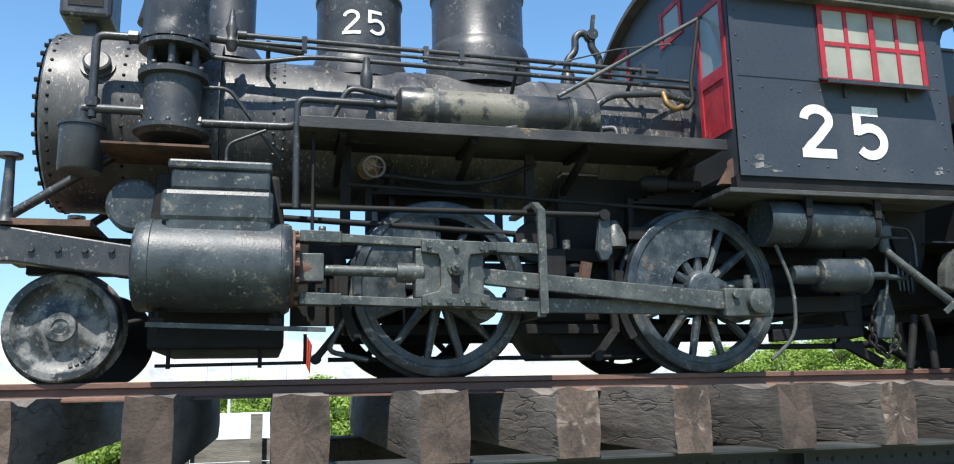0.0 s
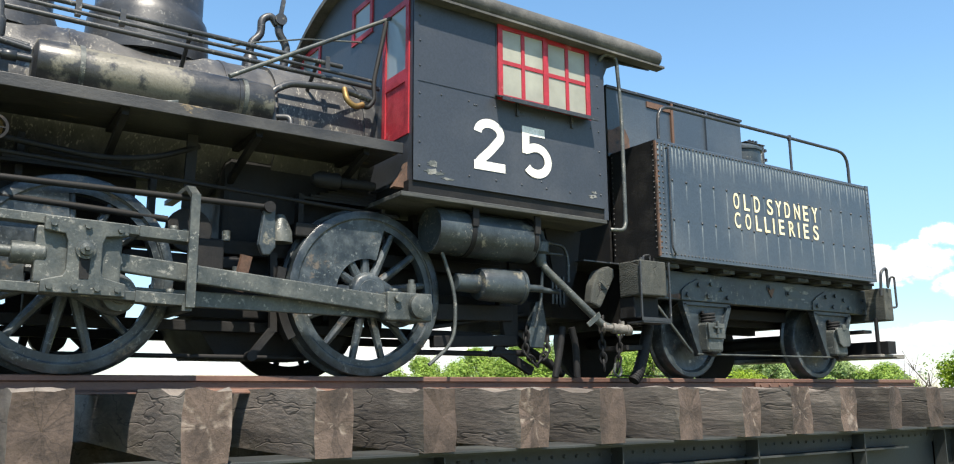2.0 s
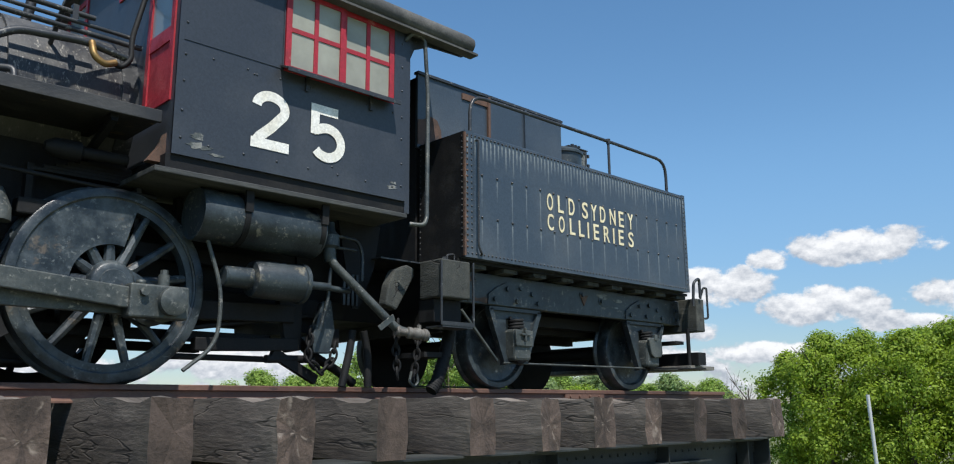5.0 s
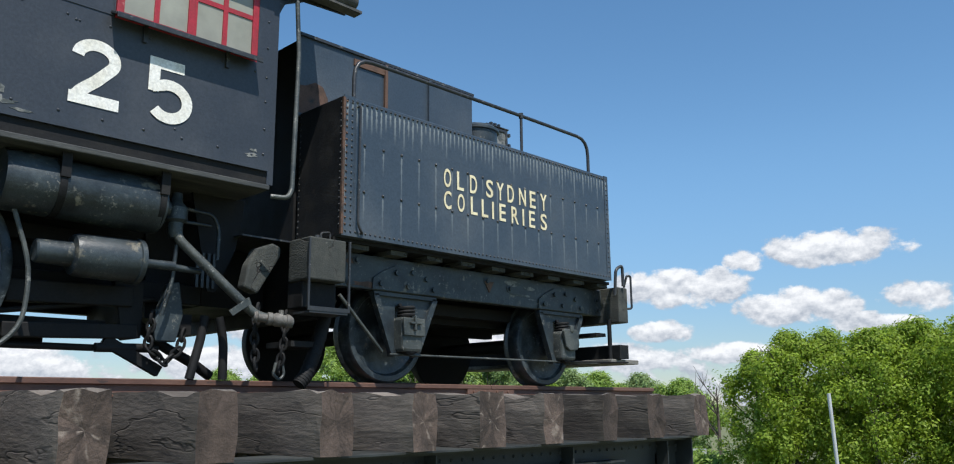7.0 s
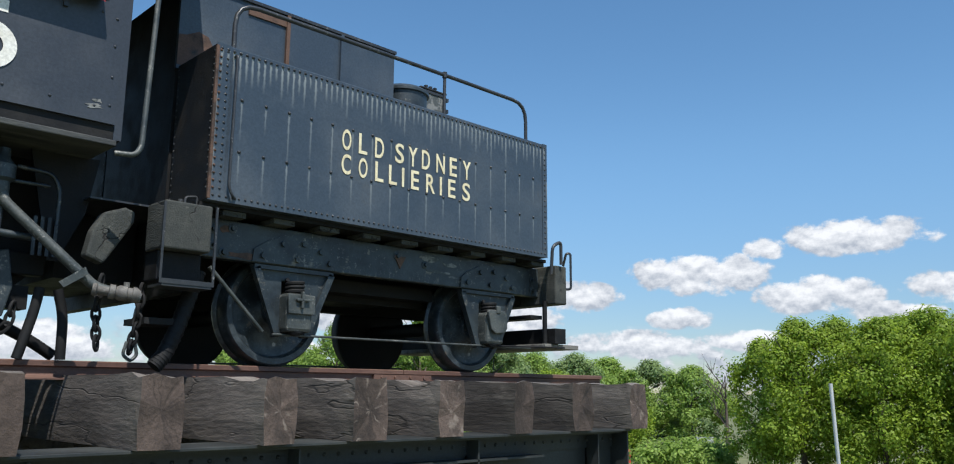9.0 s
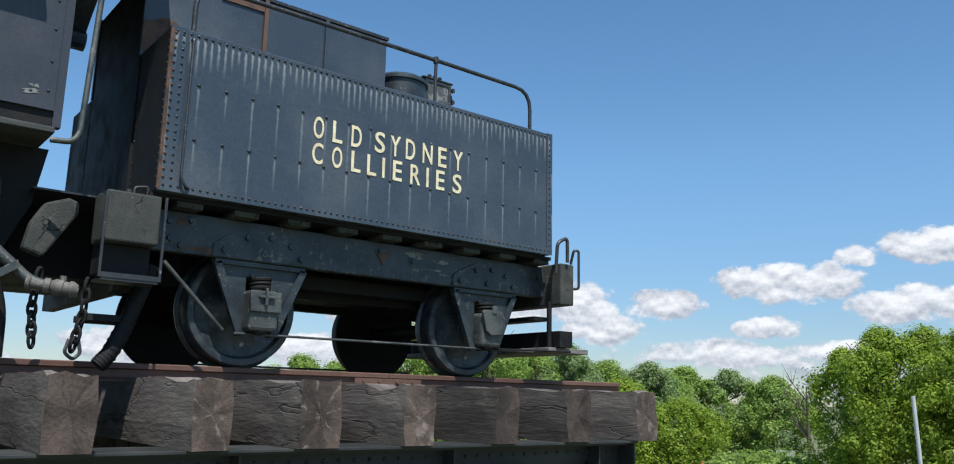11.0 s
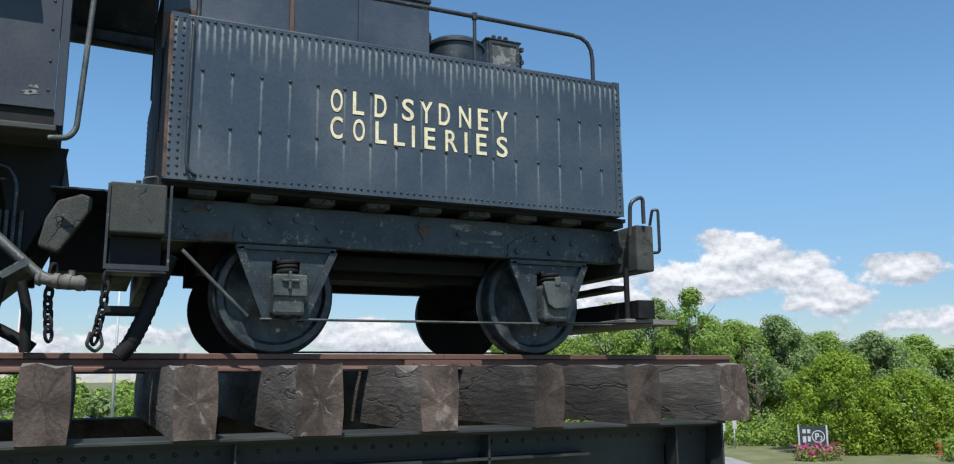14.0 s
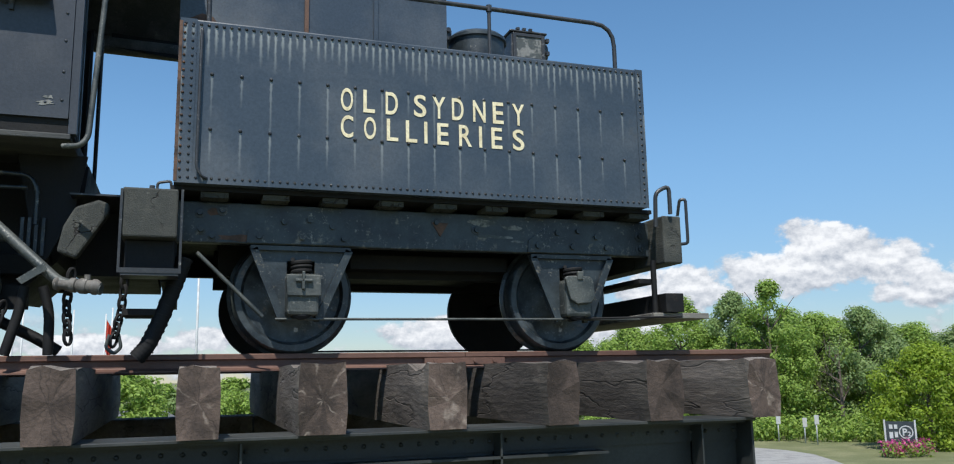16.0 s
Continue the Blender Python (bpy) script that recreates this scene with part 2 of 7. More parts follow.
BRASS = mat("old_brass", (0.30, 0.19, 0.07), (0.20, 0.12, 0.05), 0.45, metal=0.7, bump=0.05)
ROOFM = mat("roof_felt", (0.055, 0.055, 0.053), (0.115, 0.112, 0.105), 0.8, scale=4, third=(0.17, 0.165, 0.155), third_at=(0.6, 0.72), third_scale=9, bump=0.4)
TIE = mat("weathered_timber", (0.172, 0.147, 0.124), (0.082, 0.068, 0.057), 0.85, scale=2.2, blotch=(0.34, 0.68), stretch=(2.6, 0.45, 2.6), fine=16, third=(0.25, 0.215, 0.18), third_at=(0.60, 0.74), third_scale=3, bump=0.55, own=0.3, crack=1.5)
def end_grain():
    """End grain: brown, with dark checks that run out from the heart and odd pale scuffs."""
    m = mat("timber_end_grain", (0.088, 0.062, 0.049), (0.040, 0.030, 0.025), 0.85, scale=5, fine=50, third=(0.24, 0.18, 0.14), third_at=(0.66, 0.74), third_scale=6, bump=0.6, own=0.25)
    n, l = m.node_tree.nodes, m.node_tree.links
    b = n[m["principled"]]
    old = b.inputs["Base Color"].links[0].from_socket
    tc, sep, oi = n.new("ShaderNodeTexCoord"), n.new("ShaderNodeSeparateXYZ"), n.new("ShaderNodeObjectInfo")
    l.new(tc.outputs["Object"], sep.inputs[0])

    def op(kind, a, c=0.0, clamp=False):
        x = n.new("ShaderNodeMath")
        x.operation, x.use_clamp = kind, clamp
        for i, v in enumerate((a, c)):
            if isinstance(v, (int, float)):
                x.inputs[i].default_value = v
            else:
                l.new(v, x.inputs[i])
        return x.outputs[0]

    wob = n.new("ShaderNodeTexNoise")
    wob.inputs["Scale"].default_value = 14
    l.new(tc.outputs["Object"], wob.inputs["Vector"])
    zz = op("ADD", sep.outputs["Z"], 0.29)
    ang = op("ADD", op("ARCTAN2", zz, sep.outputs["X"]), op("MULTIPLY", wob.outputs["Fac"], 0.6))
    rad = op("SQRT", op("ADD", op("MULTIPLY", zz, zz), op("MULTIPLY", sep.outputs["X"], sep.outputs["X"])))
    ray = n.new("ShaderNodeTexNoise")
    ray.noise_dimensions = "1D"
    ray.inputs["Scale"].default_value, ray.inputs["Detail"].default_value = 0.8, 1.0
    l.new(op("ADD", ang, op("MULTIPLY", oi.outputs["Random"], 50.0)), ray.inputs["W"])
    line = op("SUBTRACT", 1.0, op("DIVIDE", op("MULTIPLY", op("ABSOLUTE", op("SUBTRACT", ray.outputs["Fac"], 0.5)), op("ADD", rad, 0.02)), 0.0022), True)
    mix = n.new("ShaderNodeMix"); mix.data_type = "RGBA"
    l.new(op("MULTIPLY", op("MULTIPLY", line, op("GREATER_THAN", oi.outputs["Random"], 0.35)), 0.5), mix.inputs["Factor"]); l.new(old, mix.inputs["A"])
    mix.inputs["B"].default_value = (0.014, 0.011, 0.010, 1)
    # pale splinters that cross at the heart of some ends
    star = n.new("ShaderNodeTexNoise")
    star.noise_dimensions = "1D"
    star.inputs["Scale"].default_value, star.inputs["Detail"].default_value = 0.55, 0.0
    l.new(op("ADD", ang, op("MULTIPLY", oi.outputs["Random"], 91.0)), star.inputs["W"])
    pale = op("SUBTRACT", 1.0, op("DIVIDE", op("MULTIPLY", op("ABSOLUTE", op("SUBTRACT", star.outputs["Fac"], 0.5)), op("ADD", rad, 0.03)), 0.0045), True)
    broken = op("MULTIPLY", op("SUBTRACT", wob.outputs["Fac"], 0.46), 6.0, True)
    some = op("GREATER_THAN", oi.outputs["Random"], 0.62)
    mix2 = n.new("ShaderNodeMix"); mix2.data_type = "RGBA"
    l.new(op("MULTIPLY", op("MULTIPLY", pale, broken), op("MULTIPLY", some, 0.6)), mix2.inputs["Factor"])
    l.new(mix.outputs["Result"], mix2.inputs["A"])
    mix2.inputs["B"].default_value = (0.34, 0.28, 0.23, 1)
    l.new(mix2.outputs["Result"], b.inputs["Base Color"])
    return m


TIE_END = end_grain()
BOARD = mat("grey_board", (0.20, 0.19, 0.165), (0.11, 0.10, 0.09), 0.85, scale=4, stretch=(0.4, 3, 3), fine=30, bump=0.5)
OLDWOOD = mat("old_sill_timber", (0.040, 0.043, 0.038), (0.078, 0.079, 0.068), 0.8, scale=4, stretch=(2, 0.5, 2), third=(0.17, 0.165, 0.14), third_at=(0.62, 0.72), third_scale=7, bump=0.6, crack=2.0)
PALEFLAKE = mat("bare_primer", (0.20, 0.20, 0.185), (0.07, 0.08, 0.08), 0.7, scale=14, blotch=(0.45, 0.55), bump=0.2)


def glass():
    m = bpy.data.materials.new("dusty_glass")
    m.use_nodes = True
    b = m.node_tree.nodes["Principled BSDF"]
    b.inputs["Base Color"].default_value = (0.24, 0.28, 0.29, 1)
    b.inputs["Roughness"].default_value = 0.12
    return m


GLASS = glass()


# ---- mesh helpers ----
class Mesh:
    """Collects vertices and faces of one part."""

    def __init__(self):
        self.v, self.f, self.s = [], [], []

    def add(self, verts, faces, smooth=False):
        o = len(self.v)
        self.v += [tuple(p) for p in verts]
        self.f += [tuple(i + o for i in f) for f in faces]
        self.s += [smooth] * len(faces)
        return self

    def box(self, x0, x1, y0, y1, z0, z1, m=None):
        p = [(x, y, z) for x in (x0, x1) for y in (y0, y1) for z in (z0, z1)]
        if m:
            p = [m @ Vector(q) for q in p]
        return self.add(p, [(0, 1, 3, 2), (4, 6, 7, 5), (0, 4, 5, 1), (2, 3, 7, 6), (0, 2, 6, 4), (1, 5, 7, 3)])

    def lathe(self, origin, axis, profile, seg=32, caps=True):
        """profile: (along, radius) pairs round the axis from origin."""
        a = Vector(axis).normalized()
        u = a.orthogonal().normalized()
        w = a.cross(u)
        o = Vector(origin)
        vs, fs = [], []
        for d, r in profile:
            for k in range(seg):
                q = 2 * math.pi * k / seg
                vs.append(o + a * d + (u * math.cos(q) + w * math.sin(q)) * r)
        for i in range(len(profile) - 1):
            for k in range(seg):
                k2 = (k + 1) % seg
                fs.append((i * seg + k, i * seg + k2, (i + 1) * seg + k2, (i + 1) * seg + k))
        self.add(vs, fs, True)
        if caps:
            n = len(self.v) - len(vs)
            self.f += [tuple(n + k for k in reversed(range(seg))), tuple(n + (len(profile) - 1) * seg + k for k in range(seg))]
            self.s += [False, False]
        return self

    def rod(self, p, q, r, seg=12, r2=None):
        p, q = Vector(p), Vector(q)
        return self.lathe(p, q - p, [(0, r), ((q - p).length, r2 or r)], seg)

    def bar(self, p, q, w, h, up=(0, 0, 1)):
        """A rectangular bar from p to q: h along up, w across."""
        p, q = Vector(p), Vector(q)
        a = (q - p).normalized()
        s = a.cross(Vector(up)).normalized()
        t = s.cross(a)
        vs = [c + s * i * w / 2 + t * j * h / 2 for c in (p, q) for i, j in ((-1, -1), (1, -1), (1, 1), (-1, 1))]
        return self.add(vs, [(3, 2, 1, 0), (4, 5, 6, 7), (0, 1, 5, 4), (1, 2, 6, 5), (2, 3, 7, 6), (3, 0, 4, 7)])

    def pipe(self, pts, r, seg=10, bend=0.06):
        """A pipe through the points with rounded bends."""
        pts = [Vector(p) for p in pts]
        path = [pts[0]]
        for a, b, c in zip(pts, pts[1:], pts[2:]):
            d1, d2 = (a - b), (c - b)
            k = min(bend, d1.length * 0.45, d2.length * 0.45)
            s, e = b + d1.normalized() * k, b + d2.normalized() * k
            for i in range(5):
                u = i / 4
                path.append(s * (1 - u) ** 2 + b * 2 * u * (1 - u) + e * u * u)
        path.append(pts[-1])
        vs, fs = [], []
        u = None
        for i, p in enumerate(path):
            t = (path[min(i + 1, len(path) - 1)] - path[max(i - 1, 0)]).normalized()
            u = t.orthogonal().normalized() if u is None else (u - t * u.dot(t)).normalized()
            w = t.cross(u)
            vs += [p + (u * math.cos(2 * math.pi * k / seg) + w * math.sin(2 * math.pi * k / seg)) * r for k in range(seg)]
        for i in range(len(path) - 1):
            fs += [(i * seg + k, i * seg + (k + 1) % seg, (i + 1) * seg + (k + 1) % seg, (i + 1) * seg + k) for k in range(seg)]
        self.add(vs, fs, True)
        n = len(self.v) - len(vs)
        self.f += [tuple(n + k for k in reversed(range(seg))), tuple(n + (len(path) - 1) * seg + k for k in range(seg))]
        self.s += [False, False]
        return self

    def slab(self, outline, y0, y1):
        """An outline in x and z, drawn out from y0 to y1."""
        n = len(outline)
        vs = [(x, y0, z) for x, z in outline] + [(x, y1, z) for x, z in outline]
        fs = [tuple(range(n)), tuple(reversed(range(n, 2 * n)))] + [((i + 1) % n, i, n + i, n + (i + 1) % n) for i in range(n)]
        return self.add(vs, fs)

    def prism(self, outline, z0, z1):
        """An outline in x and y, drawn up from z0 to z1."""
        n = len(outline)
        vs = [(x, y, z0) for x, y in outline] + [(x, y, z1) for x, y in outline]
        return self.add(vs, [tuple(range(n)), tuple(reversed(range(n, 2 * n)))] + [((i + 1) % n, i, n + i, n + (i + 1) % n) for i in range(n)])

    def pierced(self, x0, x1, z0, z1, a0, a1, c0, c1, y0, y1):
        """A sheet across y with one rectangular opening."""
        vs = [(x, y, z) for y in (y0, y1) for x, z in ((x0, z0), (x1, z0), (x1, z1), (x0, z1), (a0, c0), (a1, c0), (a1, c1), (a0, c1))]
        fs = []
        for i in range(4):
            j = (i + 1) % 4
            fs += [(i, j, 4 + j, 4 + i), (8 + j, 8 + i, 12 + i, 12 + j), (i, 8 + i, 8 + j, j), (4 + i, 4 + j, 12 + j, 12 + i)]
        return self.add(vs, fs)

    def ring(self, c, r0, r1, y0, y1, seg=48, a0=0.0, a1=360.0):
        """A flat ring or sector round the y axis at c = (x, z)."""
        full = a1 - a0 >= 359.9
        n = seg if full else max(2, int(seg * (a1 - a0) / 360)) + 1
        vs, fs = [], []
        for k in range(n):
            q = radians(a0 + (a1 - a0) * k / (n if full else n - 1))
            for r, y in ((r0, y0), (r1, y0), (r1, y1), (r0, y1)):
                vs.append((c[0] + r * math.cos(q), y, c[1] + r * math.sin(q)))
        for k in range(n if full else n - 1):
            a, b = 4 * k, 4 * ((k + 1) % n)
            fs += [(a + i, a + (i + 1) % 4, b + (i + 1) % 4, b + i) for i in range(4)]
        if not full:
            fs += [(3, 2, 1, 0), tuple(4 * (n - 1) + i for i in range(4))]
        return self.add(vs, fs)

    def stud(self, p, axis, r, h, seg=7):
        a = Vector(axis).normalized()
        return self.lathe(Vector(p) - a * 0.002, a, [(0, r), (h * 0.6, r * 0.8), (h, r * 0.3)], seg)

    def nut(self, p, axis, r, h):
        return self.lathe(p, axis, [(0, r), (h, r)], 6)


def part(name, me, material, parent=None, label="", bevel=0.0, kind="", mats=()):
    d = bpy.data.meshes.new(name)
    d.from_pydata(me.v, [], me.f)
    d.polygons.foreach_set("use_smooth", me.s)
    d.update()
    bm = bmesh.new()
    bm.from_mesh(d)
    bmesh.ops.recalc_face_normals(bm, faces=bm.faces)
    for e in bm.edges:
        if len(e.link_faces) == 2 and e.calc_face_angle(0) > 0.7:
            e.smooth = False
    bm.to_mesh(d)
    bm.free()
    d.materials.append(material)
    for m in mats:
        d.materials.append(m)
    ob = new(name, d)
    if parent:
        ob.parent = parent
    if bevel:
        b = ob.modifiers.new("bevel", "BEVEL")
        b.width, b.segments, b.limit_method, b.angle_limit = bevel, 2, "ANGLE", radians(40)
        b.harden_normals = False
    if label or kind:
        tagged(ob, label, kind=kind)
    return ob


def thing(name, label, category, group="", kind=""):
    return tagged(new(name), label, category, group, kind)


def lettering(text, material, height, width, x, z, y, parent, name="letter", bold=0.0, thick=0.002):
    """One character, scaled to a box whose lower near corner is at x, z, facing -y."""
    cu = bpy.data.curves.new(name, "FONT")
    cu.body, cu.size, cu.offset, cu.extrude, cu.resolution_u = text, 1.0, bold, 0.001, 6
    tmp = new("tmp", cu)
    bpy.context.view_layer.update()
    me = bpy.data.meshes.new_from_object(tmp.evaluated_get(bpy.context.evaluated_depsgraph_get()))
    bpy.data.objects.remove(tmp)
    co = np.array([v.co for v in me.vertices])
    lo, hi = co.min(0), co.max(0)
    for v in me.vertices:
        p = (np.array(v.co) - lo) / np.maximum(hi - lo, 1e-6)
        v.co = (x + p[0] * width, y - p[2] * thick, z + p[1] * height)
    me.name = name
    me.materials.append(material)
    ob = new(name, me)
    ob.parent = parent
    return ob


def stroke_number(ch, material, height, x, z, y, parent, w=0.17, bend=None):
    """A painted 2 or 5 made of one even stroke, facing -y; bend: (centre x, radius) of a round body."""
    arc = lambda cx, cz, rx, rz, a0, a1, n: [(cx + rx * math.cos(radians(a0 + (a1 - a0) * i / n)), cz + rz * math.sin(radians(a0 + (a1 - a0) * i / n))) for i in range(n + 1)]
    h = w / 2
    if ch == "2":
        runs = [arc(0.345, 0.715, 0.26, 0.20, 178, 0, 14) + arc(0.345, 0.715, 0.26, 0.20, -6, -38, 4)[0:] + [(0.36, 0.38), (0.16, 0.20), (0.10, 0.12)], [(0.0, h), (0.70, h)]]
    else:
        runs = [[(0.0, 1 - h), (0.55, 1 - h)], [(h, 1.0), (h, 0.80), (h, 0.46)], [(h * 0.6, 0.525)] + arc(0.335, 0.345, 0.285, 0.26, 118, -142, 22)]
    me = Mesh()
    for pts in runs:
        fine = [tuple(Vector(a).lerp(Vector(b), i / 3)) for a, b in zip(pts, pts[1:]) for i in range(3)] + [pts[-1]]
        vs = []
        for i, p in enumerate(fine):
            a, b = Vector(fine[max(i - 1, 0)]), Vector(fine[min(i + 1, len(fine) - 1)])
            d = (b - a).normalized()
            s = Vector((-d.y, d.x)) * h
            for q in (Vector(p) + s, Vector(p) - s):
                vs.append((q.x * height, q.y * height))
        n0 = 0.0015 * runs.index(pts)
        out = []
        for u, v in vs:
            if bend:
                q = (x + u - bend[0]) / bend[1]
                out.append((bend[0] + (bend[1] + 0.003 + n0) * math.sin(q), -(bend[1] + 0.003 + n0) * math.cos(q), z + v))
            else:
                out.append((x + u, y - n0, z + v))
        me.add(out, [(2 * i, 2 * i + 1, 2 * i + 3, 2 * i + 2) for i in range(len(fine) - 1)])
    return part("number", me, material, parent)


# ---- ground ----
def ground_z(x, y):
    d = math.hypot(x - 0.5, y + 2.0)
    u = min(1, max(0, (d - 8) / 30))
    return -1.75 - 2.5 * u * u * (3 - 2 * u)


def make_ground():
    me = Mesh()
    rings = [0.01, 3, 6, 8, 10, 13, 16, 20, 24, 28, 32, 36, 40, 50, 65, 90, 140, 240, 500, 1200, 3000]
    seg = 72
    vs = []
    for r in rings:
        for k in range(seg):
            q = 2 * math.pi * k / seg
            x, y = 0.5 + r * math.cos(q), -2.0 + r * math.sin(q)
            vs.append((x, y, ground_z(x, y)))
    fs = []
    for i in range(len(rings) - 1):
        for k in range(seg):
            k2 = (k + 1) % seg
            fs.append((i * seg + k, i * seg + k2, (i + 1) * seg + k2, (i + 1) * seg + k))
    me.add(vs, fs, True)
    m = mat("mown_grass", (0.125, 0.135, 0.055), (0.185, 0.185, 0.088), 0.9, scale=0.5, fine=12, third=(0.20, 0.18, 0.09), third_scale=0.25, bump=0.6)
    tagged(part("ground", me, m), "mown sunlit lawn sloping away from the track", "ground", kind="structure")


make_ground()

# ---- track on the girder ----
TIE_RIGHT = [3.835, 3.115, 2.38, 1.66, 0.955, 0.288, -0.404, -1.18, -1.86, -2.59, -3.28, -3.975, -4.73, -5.48, -6.25, -6.99, -7.75, -8.5, -9.2]
TIE_W = [0.24, 0.255, 0.215, 0.235, 0.265, 0.22, 0.24, 0.235, 0.24, 0.235, 0.23, 0.255, 0.275, 0.30, 0.245, 0.26, 0.26, 0.26, 0.26]
TIE_END_Y = [-1.93, -1.90, -1.91, -1.90, -1.93, -1.93, -1.93, -1.92, -1.92, -1.92, -1.92, -1.92, -1.92, -1.92, -1.92, -1.92, -1.92, -1.92, -1.92]

deck = thing("railway_track", "rusty rails on heavy weathered timber ties", "railway track")


def tie_mesh(w, seed):
    """A squared timber from y = 0 back, with worn, uneven top and chewed ends."""
    rnd = random.Random(seed)
    ys = [0.0, 0.05, 0.14, 0.3, 0.5, 0.75, 1.0, 1.6, 2.4, 3.2, 3.82]
    prof = [(-0.5, 0), (-0.5, 0.33), (-0.5, 0.66), (-0.5, 1.0), (-0.17, 1.0), (0.17, 1.0), (0.5, 1.0), (0.5, 0.66), (0.5, 0.33), (0.5, 0), (0.17, 0), (-0.17, 0)]
    vs, fs = [], []
    sag = rnd.uniform(-0.035, 0.012)
    for i, y in enumerate(ys):
        for j, (u, v) in enumerate(prof):
            jit = 0.0025
            top = 0.0
            if v == 1.0 and i < 4:
                top = rnd.uniform(-0.022, 0.006) + (sag if i > 1 else 0)
            corner = 0.008 if (abs(u) == 0.5 and v in (0, 1.0)) else 0
            vs.append((u * w + rnd.uniform(-jit, jit) - math.copysign(corner, u), y + (rnd.uniform(-0.012, 0.012) if i == 0 else 0),
                       -0.475 + v * 0.385 + top + rnd.uniform(-jit, jit) * (0.3 if v == 0 else 1)))
    n = len(prof)
    for i in range(len(ys) - 1):
        for j in range(n):
            fs.append((i * n + j, i * n + (j + 1) % n, (i + 1) * n + (j + 1) % n, (i + 1) * n + j))
    me = Mesh().add(vs, fs)
    # end faces with a slightly sunken heart
    for i, s in ((0, 1), (len(ys) - 1, -1)):
        b = i * n
        c = len(me.v)
        me.v.append((rnd.uniform(-0.03, 0.03), ys[i] + 0.006 * s, -0.29 + rnd.uniform(-0.03, 0.03)))
        me.f += [(b + j, b + (j + 1) % n, c) for j in range(n)]
        me.s += [False] * n
    return me


def make_ties():
    for k, (xr, w, ye) in enumerate(zip(TIE_RIGHT, TIE_W, TIE_END_Y)):
        ob = part("tie", tie_mesh(w, 40 + k), TIE, deck, mats=(TIE_END,))
        for f in ob.data.polygons:
            if abs(f.normal.y) > 0.75:
                f.material_index = 1
        ob.location = (xr - w / 2, ye, 0)
        ob.rotation_euler = (0, 0, radians(random.Random(k).uniform(-0.8, 0.8)))


make_ties()


def make_rails():
    for y in (-0.755, 0.755):
        prof = [(-0.066, -0.116), (0.066, -0.116), (0.066, -0.106), (0.016, -0.092), (0.010, -0.085), (0.010, -0.042), (0.034, -0.034), (0.034, -0.006), (0.026, 0.0),
                (-0.026, 0.0), (-0.034, -0.006), (-0.034, -0.034), (-0.010, -0.042), (-0.010, -0.085), (-0.016, -0.092), (-0.066, -0.106)]
        me = Mesh()
        for x0, x1 in ((-9.6, 2.02), (2.026, 4.70)):
            n = len(prof)
            vs = [(x, y + a, b) for x in (x0, x1) for a, b in prof]
            me.add(vs, [tuple(reversed(range(n))), tuple(range(n, 2 * n))] + [(i, (i + 1) % n, n + (i + 1) % n, n + i) for i in range(n)])
        rail = part("rail", me, RAIL, deck, "rust-brown steel rail")
        fish = Mesh()
        for s in (-1, 1):
            fish.box(1.72, 2.33, y + s * 0.012, y + s * 0.032, -0.088, -0.04)
            for x in (1.8, 1.94, 2.1, 2.25):
                fish.nut((x, y + s * 0.03, -0.064), (0, s, 0), 0.016, 0.016)
        part("joint_bar", fish, RAIL, rail)
    spikes = Mesh()
    for xr, w in zip(TIE_RIGHT, TIE_W):
        for y in (-0.755, 0.755):
            for s in (-1, 1):
                spikes.box(xr - w * 0.5 - 0.012 + s * 0.05, xr - w * 0.5 + 0.012 + s * 0.05, y + s * 0.064, y + s * 0.088, -0.116, -0.088)
    part("spikes", spikes, RUST, deck, kind="stuff")


make_rails()

girder = thing("plate_girder", "dark riveted steel plate girder under the ties", "girder", kind="structure")


